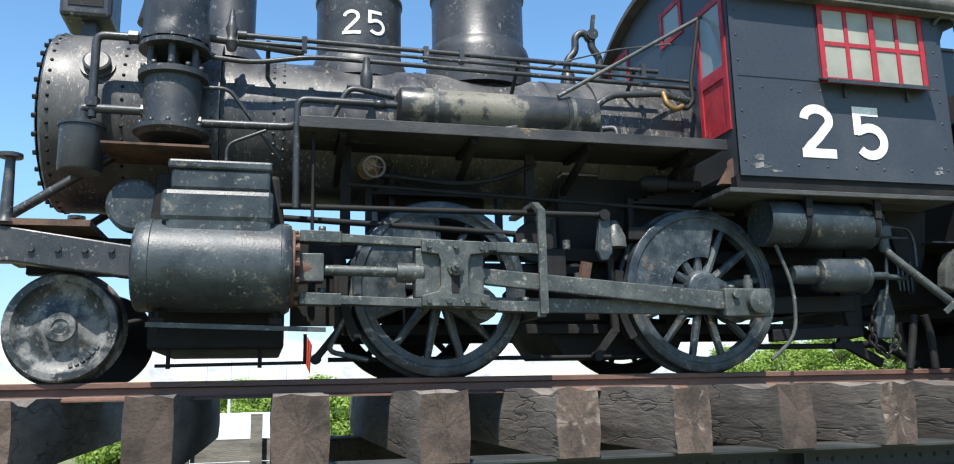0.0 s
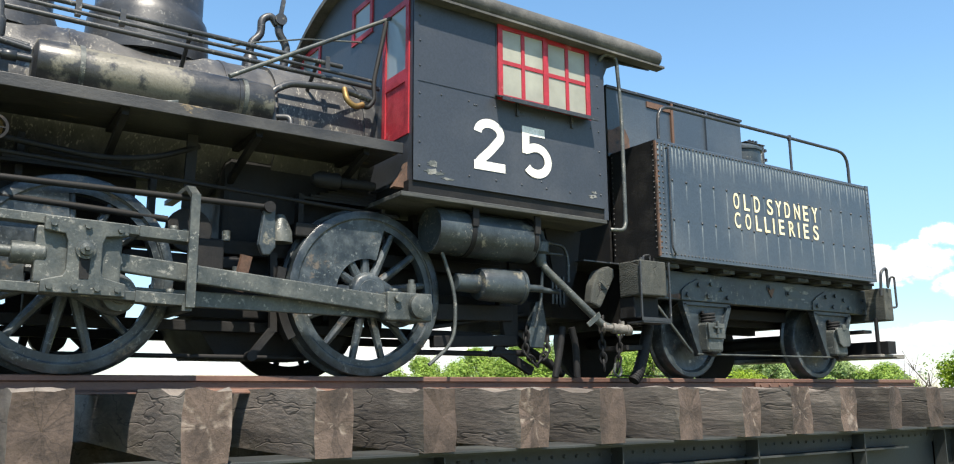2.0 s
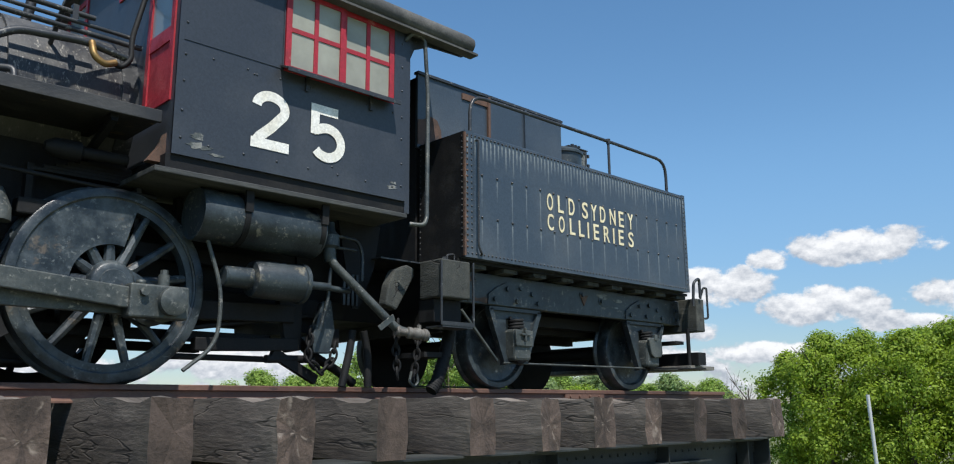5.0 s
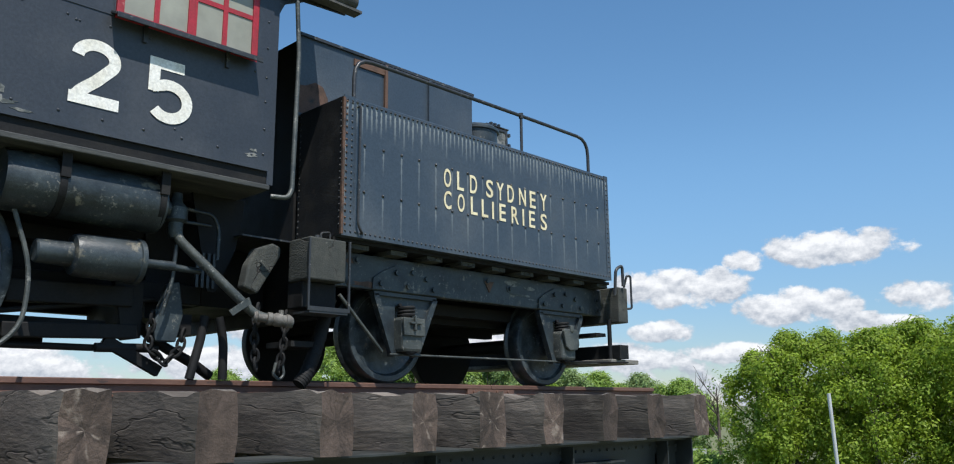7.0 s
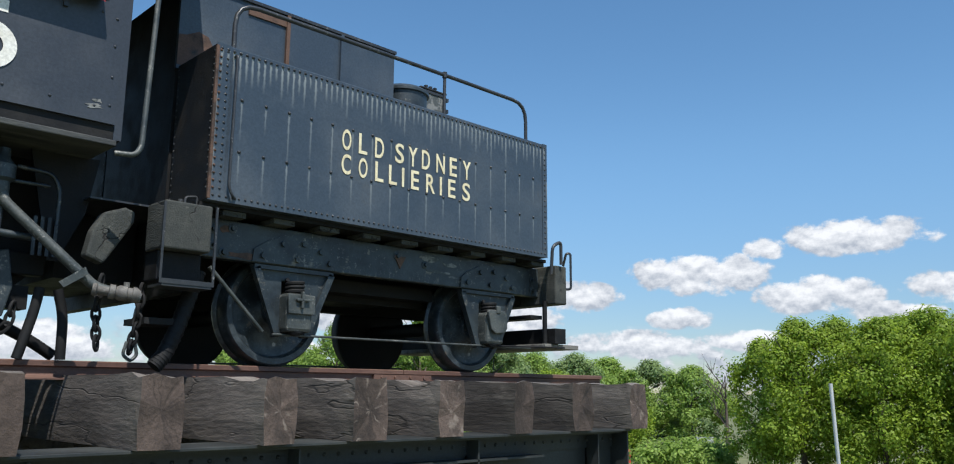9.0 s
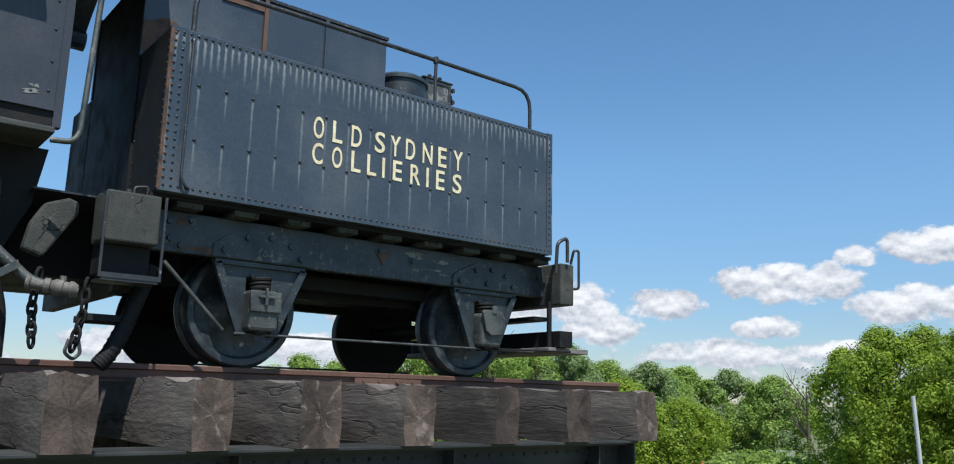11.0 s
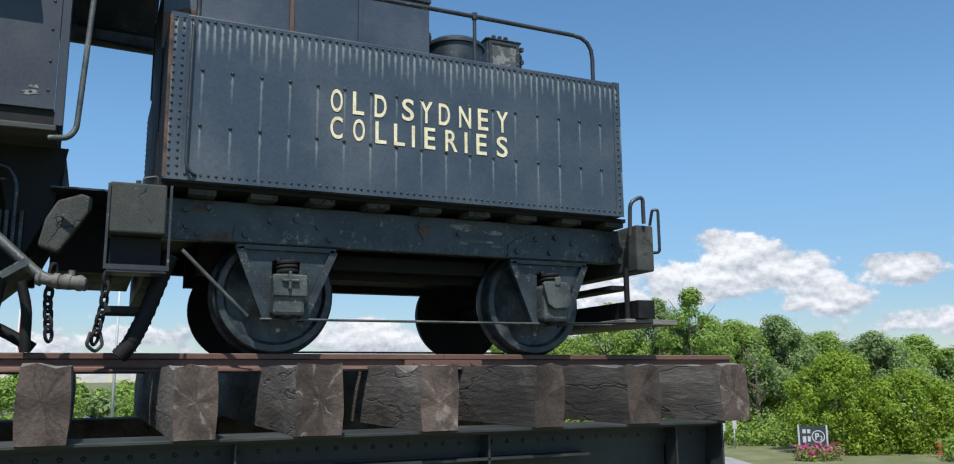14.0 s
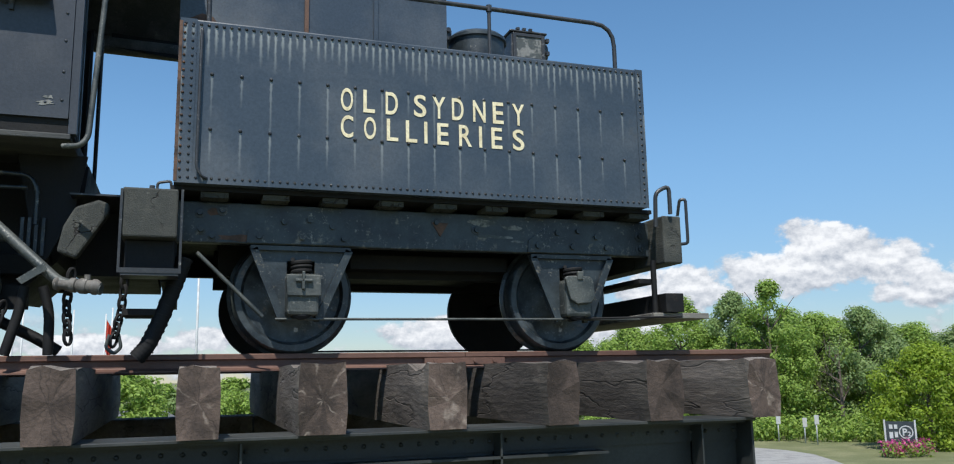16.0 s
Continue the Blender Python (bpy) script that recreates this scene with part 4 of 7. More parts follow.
def make_cab():
    x0, x1, ys = -2.49, -0.62, 1.19
    cab = part("cab", Mesh().box(x0 + 0.03, -0.76, 1.16, 1.19, 1.41, 2.93), CABSIDE, loco, "black-painted sheet-steel cab with riveted seams")
    wx0, wx1, wz0, wz1 = -1.727, -0.738, 2.17, 2.815
    # near side sheet round the window opening
    me = Mesh().pierced(x0, x1, 1.405, 2.94, wx0, wx1, wz0, wz1, -ys, -ys + 0.02)
    side = part("side_sheet", me, CABSIDE, cab)
    part("seam", Mesh().box(x0 + 0.03, wx0 - 0.008, -ys - 0.005, -ys + 0.001, 2.177, 2.186).box(wx0 - 0.012, wx0 - 0.004, -ys - 0.006, -ys + 0.001, 2.187, 2.94).box(x0 - 0.004, x0 + 0.03, -ys - 0.008, -ys + 0.001, 1.405, 2.94).box(x0 + 0.03, x1, -ys - 0.007, -ys + 0.001, 1.405, 1.425), CABSIDE, cab)
    rv = Mesh()
    for z in (1.52, 1.70, 1.90, 2.08, 2.3, 2.5, 2.7, 2.83):
        rv.stud((x0 + 0.05, -ys, z), (0, -1, 0), 0.011, 0.009)
        rv.stud((x1 - 0.04, -ys, z), (0, -1, 0), 0.011, 0.009)
    for x in (-2.25, -2.0, -1.75, -1.5, -1.25, -1.0, -0.75):
        rv.stud((x, -ys, 1.50), (0, -1, 0), 0.011, 0.009)
        rv.stud((x, -ys, 2.10), (0, -1, 0), 0.010, 0.008)
    for x, z in ((-1.95, 2.08), (-1.93, 2.08), (-1.42, 1.85), (-1.30, 1.55), (-1.72, 2.55), (-1.72, 2.3)):
        rv.stud((x, -ys, z), (0, -1, 0), 0.010, 0.008)
    part("rivets", rv, CABSIDE, cab, kind="stuff")
    # window: two red sashes of four panes
    for k, (a, b) in enumerate(((wx0, (wx0 + wx1) / 2 + 0.012), ((wx0 + wx1) / 2 - 0.008, wx1))):
        y0 = -ys - 0.018 + 0.022 * k
        fr = Mesh()
        t = 0.045
        fr.box(a, a + t, y0, y0 + 0.03, wz0, wz1).box(b - t, b, y0, y0 + 0.03, wz0, wz1).box(a + t, b - t, y0 + 0.002, y0 + 0.03, wz0, wz0 + t).box(a + t, b - t, y0 + 0.002, y0 + 0.03, wz1 - t, wz1)
        mx, mz = (a + b) / 2, (wz0 + wz1) / 2
        fr.box(mx - 0.017, mx + 0.017, y0 + 0.004, y0 + 0.026, wz0 + t, wz1 - t).box(a + t, mx - 0.017, y0 + 0.006, y0 + 0.026, mz - 0.017, mz + 0.017).box(mx + 0.017, b - t, y0 + 0.006, y0 + 0.026, mz - 0.017, mz + 0.017)
        w = part("window", fr, RED, loco, "red-framed cab window with eight dull panes")
        for px0, px1 in ((a + t, mx - 0.017), (mx + 0.017, b - t)):
            for pz0, pz1 in ((wz0 + t, mz - 0.017), (mz + 0.017, wz1 - t)):
                part("pane", Mesh().box(px0, px1, y0 + 0.013, y0 + 0.019, pz0, pz1), PANEL, w)
    part("arm_rest", Mesh().bar((-1.255, -ys - 0.002, 2.20), (-1.255, -ys - 0.105, 2.155), 1.0, 0.016).box(-1.755, -0.755, -ys - 0.112, -ys - 0.102, 2.13, 2.165), BLACK, cab, bevel=0.003)
    for x in (-1.55, -0.98):
        part("arm_rest_bracket", Mesh().box(x, x + 0.025, -ys - 0.02, -ys, 2.06, 2.19), BLACK, cab)
    # cab numbers
    stroke_number("2", WHITE, 0.42, -1.958, 1.567, -ys - 0.004, cab)
    stroke_number("5", WHITE, 0.42, -1.492, 1.572, -ys - 0.004, cab)
    rnd = random.Random(21)
    for x, z, w, h in ((-0.80, 1.475, 0.10, 0.045), (-0.76, 1.52, 0.06, 0.03), (-2.42, 1.46, 0.20, 0.05), (-2.38, 1.51, 0.09, 0.07), (-2.25, 1.44, 0.12, 0.02)):
        o = [(x + w * (0.5 + (0.5 + rnd.uniform(-0.3, 0.12)) * math.cos(a * 0.4488)), z + h * (0.5 + (0.5 + rnd.uniform(-0.35, 0.12)) * math.sin(a * 0.4488))) for a in range(14)]
        part("paint_loss", Mesh().slab(o, -ys - 0.0025, -ys + 0.001), PALEFLAKE, cab)
    # front wall with door and windows; it parts round the boiler
    zr = lambda y: 2.905 + 0.50 * (1 - (y / 1.25) ** 2)
    xs = (x0, x0 + 0.03)
    def wallpiece(y0, y1, za, zb=None):
        n = 6
        pts = [(y0, za), (y1, za)] + ([(y1 + (y0 - y1) * i / n, zr(y1 + (y0 - y1) * i / n)) for i in range(n + 1)] if zb is None else [(y1, zb), (y0, zb)])
        m = len(pts)
        fw = Mesh()
        fw.add([(xs[0], y, z) for y, z in pts] + [(xs[1], y, z) for y, z in pts], [tuple(reversed(range(m))), tuple(range(m, 2 * m))] + [(i, (i + 1) % m, m + (i + 1) % m, m + i) for i in range(m)])
        part("front_panel", fw, CABSIDE, cab)
    dy0, dy1 = -1.125, -0.70
    wallpiece(-1.19, dy0, 1.41)
    wallpiece(dy0, dy1, 2.87)
    wallpiece(dy0, dy1, 1.41, 1.775)
    wallpiece(dy1, -0.50, 1.0)
    wallpiece(-0.50, -0.11, 3.15)
    wallpiece(-0.50, -0.11, 1.6, 2.815)
    wallpiece(-0.11, 0.57, 2.2)
    wallpiece(0.57, 1.04, 3.12)
    wallpiece(0.57, 1.04, 1.41, 2.70)
    wallpiece(1.04, 1.19, 1.41)
    def red_frame(y0, y1, z0, z1, t, nm, low=None):
        f = Mesh().box(x0 - 0.012, x0 + 0.02, y0, y0 + t, z0, z1).box(x0 - 0.012, x0 + 0.02, y1 - t, y1, z0, z1).box(x0 - 0.01, x0 + 0.02, y0 + t, y1 - t, z1 - t, z1).box(x0 - 0.01, x0 + 0.02, y0 + t, y1 - t, z0, z0 + t)
        if low:
            f.box(x0 - 0.009, x0 + 0.02, y0 + t, y1 - t, low - t, low + t)
        w = part(nm, f, RED, loco, "narrow red-framed front door with a glazed upper half" if low else "red-framed front cab window")
        part("pane", Mesh().box(x0 + 0.002, x0 + 0.008, y0 + t, y1 - t, (low + t) if low else z0 + t, z1 - t), GLASS, w)
        if low:
            part("lower_panel", Mesh().box(x0 + 0.0, x0 + 0.012, y0 + t, y1 - t, z0 + t, low - t), RED, w)
    red_frame(dy0, dy1, 1.775, 2.87, 0.05, "front_door", 2.25)
    red_frame(-0.50, -0.11, 2.815, 3.15, 0.045, "front_window")
    red_frame(0.57, 1.04, 2.70, 3.12, 0.045, "front_window")
    # floor, inside lining and rear
    part("cab_floor", Mesh().box(x0 - 0.10, x1 + 0.02, -1.195, 1.195, 1.275, 1.312), CABFLOOR, cab, bevel=0.006)
    # beam coloured dark to paint the shaded gap below the side sheet
    part("floor_beam", Mesh().box(x0 - 0.03, x1, -1.175, 1.175, 1.313, 1.404), SOOT_SHADE, cab)
    part("back_head", Mesh().lathe((x0 + 0.05, 0, ZC), (1, 0, 0), [(0, 0.58), (0.5, 0.58), (0.55, 0.5)], 40), SOOT_SHADE, cab)
    part("rear_post", Mesh().box(x1 + 0.002, x1 + 0.05, -1.18, -1.12, 1.316, 2.93).box(x1 + 0.012, x1 + 0.03, -1.12, -1.00, 1.316, 2.93).box(x1 + 0.002, x1 + 0.045, -1.00, -0.95, 1.316, 2.93), CABSIDE, cab)
    part("far_handrail", Mesh().rod((-0.69, 1.15, 1.2), (-0.69, 1.15, 2.85), 0.018), BLACK, cab)
    part("ceiling_lining", Mesh().box(x0 + 0.05, -0.78, 1.12, 1.158, 1.41, 2.9), SOOT_SHADE, cab)
    # arched roof
    ro = Mesh()
    n, rx0, rx1 = 24, x0 - 0.10, 0.02
    vs, fs = [], []
    for i in range(n + 1):
        y = -1.25 + 2.50 * i / n
        z = 2.90 + 0.50 * (1 - (y / 1.25) ** 2)
        for x in (rx0, rx1):
            vs += [(x, y, z), (x, y * 1.0, z + 0.05)]
    for i in range(n):
        a, b = 4 * i, 4 * (i + 1)
        fs += [(a, a + 2, b + 2, b), (a + 1, b + 1, b + 3, a + 3), (a, b, b + 1, a + 1), (a + 2, a + 3, b + 3, b + 2)]
    fs += [(0, 1, 3, 2), (4 * n, 4 * n + 2, 4 * n + 3, 4 * n + 1)]
    ro.add(vs, fs, True)
    roof = part("cab_roof", ro, ROOFM, loco, "arched dark felted cab roof with a rolled edge")
    part("roof_edge", Mesh().lathe((rx0, -1.25, 2.905), (1, 0, -0.012), [(0, 0.06), (0.01, 0.072), (2.56, 0.078), (2.62, 0.07), (2.64, 0.045)], 18), ROOFM, roof)
    part("drip_strip", Mesh().bar((rx0, -1.245, 2.828), (rx1 + 0.06, -1.25, 2.795), 0.10, 0.02), ROOFM, roof)
    part("roof_edge", Mesh().rod((rx0, 1.25, 2.88), (rx1, 1.25, 2.83), 0.085, 14), ROOFM, roof)
    part("rear_eave", Mesh().slab([(x1, 2.93), (rx1 - 0.01, 2.90), (rx1 - 0.02, 2.77), (rx1 - 0.06, 2.74), (x1, 2.80)], 1.18, 1.20), SOOT_SHADE, roof)
    part("rear_valance", Mesh().slab([(x1, 2.93), (rx1, 2.90), (rx1, 2.80), (x1 + 0.27, 2.78), (x1 + 0.10, 2.70), (x1 + 0.03, 2.55), (x1, 2.45)], -1.17, -1.15), BLACK, roof)
    hr = Mesh().pipe([(-0.63, -1.19, 2.74), (-0.60, -1.24, 2.80), (-0.47, -1.24, 2.80), (-0.44, -1.25, 2.3), (-0.49, -1.30, 1.27), (-0.53, -1.31, 1.21), (-0.63, -1.26, 1.215)], 0.017)
    part("grab_rail", hr, ROD, cab)


make_cab()


def chain(name, pts, parent=None, r=0.042):
    """A hanging chain: oval links, each turned against the last."""
    pts = [Vector(p) for p in pts]
    me, k = Mesh(), 0
    for a, b in zip(pts, pts[1:]):
        n = max(1, round((b - a).length / 0.062))
        for i in range(n):
            c = a.lerp(b, (i + 0.5) / n)
            t = (b - a).normalized()
            s = t.orthogonal().normalized()
            if k % 2:
                s = t.cross(s)
            loop = [c + t * r * math.cos(q * math.pi / 5) * 1.1 + s * r * 0.6 * math.sin(q * math.pi / 5) for q in range(10)]
            me.pipe(loop + [loop[0]], 0.0105, 6, 0.006)
            k += 1
    return part(name, me, SOOT_SHADE, parent or loco)


def make_fittings():
    rb = Mesh().box(-5.63, -2.53, -1.10, -0.52, 1.63, 1.66).box(-5.63, -2.53, -1.11, -1.085, 1.615, 1.695).box(-5.64, -5.61, -1.10, -0.6, 1.62, 1.69)
    board = part("running_board", rb, BOARDP, loco, "long black running board with worn, rust-spotted underside", bevel=0.004)
    for x in (-5.35, -4.45, -3.6, -2.8):
        part("bracket", Mesh().bar((x, -1.05, 1.60), (x, -0.45, 1.40), 0.04, 0.05).bar((x, -1.05, 1.612), (x, -0.55, 1.612), 0.05, 0.03), SOOT_SHADE, board)
    tk = Mesh().lathe((-4.97, -0.86, 1.868), (1, 0, 0), [(0, 0.10), (0.02, 0.15), (0.03, 0.155), (0.26, 0.155), (0.262, 0.15), (1.24, 0.15), (1.242, 0.155), (1.47, 0.155), (1.49, 0.14), (1.5, 0.08)], 40)
    tank = part("air_tank", tk, PEEL, loco, "long black air tank with peeling paint, lying on the running board")
    for x in (-4.72, -3.70):
        part("strap", Mesh().lathe((x, -0.86, 1.868), (1, 0, 0), [(0, 0.150), (0, 0.162), (0.03, 0.162), (0.03, 0.150)], 40), ROD, tank)
    # air pump
    px, py = -6.46, -0.78
    up = Mesh().lathe((px, py, 2.19), (0, 0, 1), [(0, 0.23), (0.03, 0.23), (0.035, 0.205), (0.07, 0.20), (0.33, 0.205), (0.40, 0.21), (0.42, 0.22), (0.44, 0.22), (0.5, 0.15)], 40)
    pump = part("air_pump", up, BLACK, loco, "upright black steam air pump with bolted flanges")
    tarp = Mesh()
    seg, rows = 48, 9
    for i in range(rows):
        for k in range(seg):
            q, z = 2 * math.pi * k / seg, 2.235 + 0.40 * i / (rows - 1)
            r = 0.213 + 0.014 * noise.noise(Vector((3 * math.cos(q), 3 * math.sin(q), z * 9))) + (0.012 if i in (0, 1) else 0)
            tarp.v.append((px + r * math.cos(q), py + r * math.sin(q), z))
    for i in range(rows - 1):
        for k in range(seg):
            tarp.f.append((i * seg + k, i * seg + (k + 1) % seg, (i + 1) * seg + (k + 1) % seg, (i + 1) * seg + k))
            tarp.s.append(True)
    part("jacket", tarp, BLACK, pump, "crumpled black sheet wrapping")
    lo = Mesh().lathe((px, py, 1.58), (0, 0, 1), [(0, 0.20), (0.03, 0.24), (0.06, 0.24), (0.065, 0.19), (0.09, 0.185), (0.40, 0.185), (0.41, 0.225), (0.45, 0.225), (0.455, 0.12), (0.47, 0.10)], 40)
    part("air_cylinder", lo, BLACK, pump)
    md = Mesh().rod((px, py, 2.0), (px, py, 2.25), 0.035)
    for k in range(6):
        q = math.pi * 2 * (k + 0.5) / 6
        md.rod((px + 0.16 * math.cos(q), py + 0.16 * math.sin(q), 2.0), (px + 0.16 * math.cos(q), py + 0.16 * math.sin(q), 2.22), 0.025)
    part("centre_piece", md, BLACK, pump)
    for z in (2.03, 1.64, 2.22):
        for k in range(12):
            q = math.pi * 2 * k / 12
            part("bolt", Mesh().nut((px + 0.21 * math.cos(q), py + 0.21 * math.sin(q), z), (0, 0, 1), 0.018, 0.028), BLACK, pump)
    part("pump_shelf", Mesh().box(-6.85, -6.2, -1.0, -0.5, 1.475, 1.49), RUST, loco, "thin rusty shelf plate")
    lb = Mesh().lathe((-7.0, -0.80, 1.33), (0, 0, 1), [(0, 0.125), (0.015, 0.135), (0.29, 0.135), (0.292, 0.145), (0.315, 0.145), (0.33, 0.05), (0.36, 0.05), (0.365, 0.03), (0.4, 0.03)], 28)
    part("drip_tank", lb, BLACK, loco)
    for pts, r in (([(-6.70, -0.80, 2.27), (-6.95, -0.80, 2.27), (-6.95, -0.80, 1.82), (-6.95, -0.80, 1.7)], 0.028), ([(-7.02, -0.80, 1.69), (-7.02, -0.80, 1.76), (-6.64, -0.80, 1.76)], 0.03),
                   ([(-6.27, -0.80, 1.70), (-5.70, -0.82, 1.70), (-5.62, -0.85, 1.72)], 0.028), ([(-6.27, -0.78, 1.96), (-6.1, -0.78, 1.96), (-5.75, -0.72, 1.50)], 0.014), ([(-6.1, -0.84, 1.33), (-6.1, -0.84, 1.55), (-5.85, -0.84, 1.66)], 0.012)):
        part("pump_pipe", Mesh().pipe(pts, r, 12), BLACK, loco)
    for c, d in (((-6.62, -0.80, 1.76), (1, 0, 0)), ((-6.30, -0.80, 1.70), (1, 0, 0)), ((-6.95, -0.80, 1.80), (0, 0, 1)), ((-6.72, -0.80, 2.27), (1, 0, 0))):
        part("pipe_union", Mesh().lathe(c, d, [(-0.03, 0.036), (-0.03, 0.046), (0.03, 0.046), (0.03, 0.036)], 8), BLACK, loco)
    # pipes along the boiler to the cab
    hp = part("hand_pipe", Mesh().rod((-6.05, -0.70, 2.392), (-2.85, -0.70, 2.36), 0.018).rod((-6.06, -0.70, 2.392), (-6.00, -0.70, 2.392), 0.03), BLACK, loco, "long thin pipe running along the boiler")
    part("hand_pipe", Mesh().rod((-6.05, -0.70, 2.345), (-2.6, -0.74, 2.28), 0.014), BLACK, loco)
    part("hand_pipe", Mesh().pipe([(-6.25, -0.70, 2.215), (-5.95, -0.70, 2.19), (-5.55, -0.70, 2.27), (-2.55, -0.74, 2.225)], 0.018, 10, 0.15), BLACK, loco)
    for x in (-5.6, -4.72, -4.45, -2.98):
        part("pipe_clip", Mesh().box(x - 0.018, x + 0.018, -0.725, -0.675, 2.30, 2.41), BLACK, hp)
    for x in (-5.85, -4.0, -3.05):
        part("pipe_post", Mesh().rod((x, -0.70, 2.36), (x, -0.45, 2.15), 0.016), BLACK, hp)
    v = Mesh().lathe((-6.1, -0.68, 2.28), (0, 0, 1), [(0, 0.03), (0.06, 0.05), (0.1, 0.03), (0.16, 0.045), (0.2, 0.03), (0.3, 0.015)], 12).rod((-6.25, -0.68, 2.36), (-5.6, -0.68, 2.30), 0.028)
    part("valve", v, BLACK, hp)
    rr = Mesh().rod((-3.80, -0.98, 1.99), (-2.48, -0.80, 2.82), 0.016)
    part("stay_rod", rr, ROD, loco, "pale diagonal stay rod to the cab front")
    for pts, r in (([(-4.98, -0.98, 1.845), (-5.65, -0.98, 1.85), (-5.65, -0.98, 1.1)], 0.024), ([(-4.98, -0.86, 1.95), (-5.3, -0.86, 2.0), (-5.45, -0.86, 1.68)], 0.02),
                   ([(-3.50, -0.90, 1.78), (-3.36, -0.98, 1.78), (-3.36, -1.0, 1.70)], 0.022), ([(-3.46, -0.93, 1.74), (-3.50, -0.93, 1.95), (-3.35, -0.90, 2.06), (-2.95, -0.90, 2.10), (-2.70, -0.90, 2.06)], 0.026)):
        part("tank_pipe", Mesh().pipe(pts, r, 10, 0.07), BLACK, loco)
    part("union_nut", Mesh().rod((-5.14, -0.98, 1.845), (-5.06, -0.98, 1.845), 0.034, 8), BLACK, loco)
    part("tap", Mesh().rod((-4.26, -1.02, 1.70), (-4.14, -1.06, 1.715), 0.016, 8), ROD, loco)
    part("lubricator", Mesh().lathe((-5.16, -0.72, 2.02), (0, 0, 1), [(0, 0.03), (0.05, 0.045), (0.14, 0.045), (0.18, 0.03), (0.26, 0.025)], 12).rod((-5.30, -0.72, 2.06), (-4.98, -0.72, 2.02), 0.022), BLACK, loco)
    for me in (Mesh().pipe([(-5.54, -0.98, 0.95), (-5.54, -0.98, 1.62)], 0.012), Mesh().pipe([(-5.2, -0.75, 1.42), (-4.5, -0.75, 1.36), (-4.2, -0.8, 1.40), (-3.9, -0.7, 1.55)], 0.02, 10, 0.15), Mesh().rod((-5.3, -0.8, 1.32), (-2.4, -0.8, 1.20), 0.014)):
        part("small_pipe", me, SOOT_SHADE, loco)
    gv = Mesh().lathe((-5.16, -0.98, 1.42), (0, 1, 0), [(0, 0.04), (0.05, 0.075), (0.14, 0.075), (0.2, 0.04)], 18)
    gvv = part("globe_valve", gv, BRASS, loco, "dull brass globe valve with a hand wheel")
    hw = Mesh().ring((-5.14, 1.39), 0.062, 0.078, -1.03, -1.015, 28)
    for k in range(5):
        q = 2 * math.pi * k / 5
        hw.bar((-5.14, -1.022, 1.39), (-5.14 + 0.066 * math.cos(q), -1.022, 1.39 + 0.066 * math.sin(q)), 0.008, 0.012, (0, 1, 0))
    part("hand_wheel", hw, SOOT_SHADE, gvv)
    # whistle and lever on top
    wh = Mesh().pipe([(-3.40, -0.1, 2.40), (-3.38, -0.1, 2.66), (-3.30, -0.1, 2.74), (-3.30, -0.1, 2.88), (-3.22, -0.1, 2.93), (-3.17, -0.1, 2.86)], 0.032, 12, 0.06).lathe((-3.38, -0.1, 2.40), (0, 0, 1), [(0, 0.07), (0.12, 0.06), (0.16, 0.04)], 14)
    part("safety_valve", wh, BLACK, loco)
    part("valve_lever", Mesh().pipe([(-3.14, -0.1, 2.92), (-3.16, -0.1, 2.80), (-3.08, -0.1, 2.70), (-3.09, -0.1, 2.56), (-3.13, -0.1, 2.40)], 0.034, 12, 0.07).lathe((-3.15, -0.15, 2.90), (0, 1, 0), [(0, 0.05), (0.1, 0.05)], 14).bar((-3.15, -0.1, 2.88), (-3.12, -0.1, 3.09), 0.03, 0.035, (0, 1, 0)), BLACK, loco)
    part("whistle_cord", Mesh().pipe([(-3.55, -0.1, 2.58), (-3.4, -0.15, 2.63), (-2.95, -0.15, 2.77), (-2.47, -0.3, 2.80)], 0.007, 6), ROD, loco)
    # rust-free boiler part close to the cab
    part("boiler_end_ring", Mesh().lathe((-2.6, 0, ZC), (1, 0, 0), [(0, RB + 0.05), (0.13, RB + 0.05)], 64), BLACK, loco)
    # reservoirs under the cab
    r1 = Mesh().lathe((-2.20, -0.95, 1.105), (1, 0, -0.02), [(0, 0.15), (-0.01, 0.175), (0.02, 0.18), (0.90, 0.18), (0.93, 0.17), (0.96, 0.06), (1.0, 0.06)], 40)
    res = part("air_reservoir", r1, GREENISH, loco, "greenish-black air reservoir hung under the cab floor")
    for x in (-1.93, -1.33):
        part("hanger", Mesh().lathe((x, -0.95, 1.10), (1, 0, 0), [(0, 0.187), (0.04, 0.187)], 36).box(x - 0.005, x + 0.05, -1.145, -1.125, 1.13, 1.33), SOOT_SHADE, res)
    r2 = Mesh().lathe((-1.98, -0.95, 0.715), (1, 0, 0), [(0, 0.06), (0.01, 0.07), (0.20, 0.075), (0.21, 0.12), (0.24, 0.13), (0.58, 0.135), (0.585, 0.145), (0.615, 0.145), (0.62, 0.03), (0.85, 0.03)], 32)
    part("brake_cylinder", r2, GREENISH, loco, "small dark brake cylinder under the reservoir")
    pi = Mesh().pipe([(-1.22, -0.95, 1.06), (-1.13, -0.95, 1.05), (-1.13, -0.97, 0.90), (-0.62, -1.12, 0.42), (-0.38, -1.2, 0.37)], 0.032, 12, 0.05)
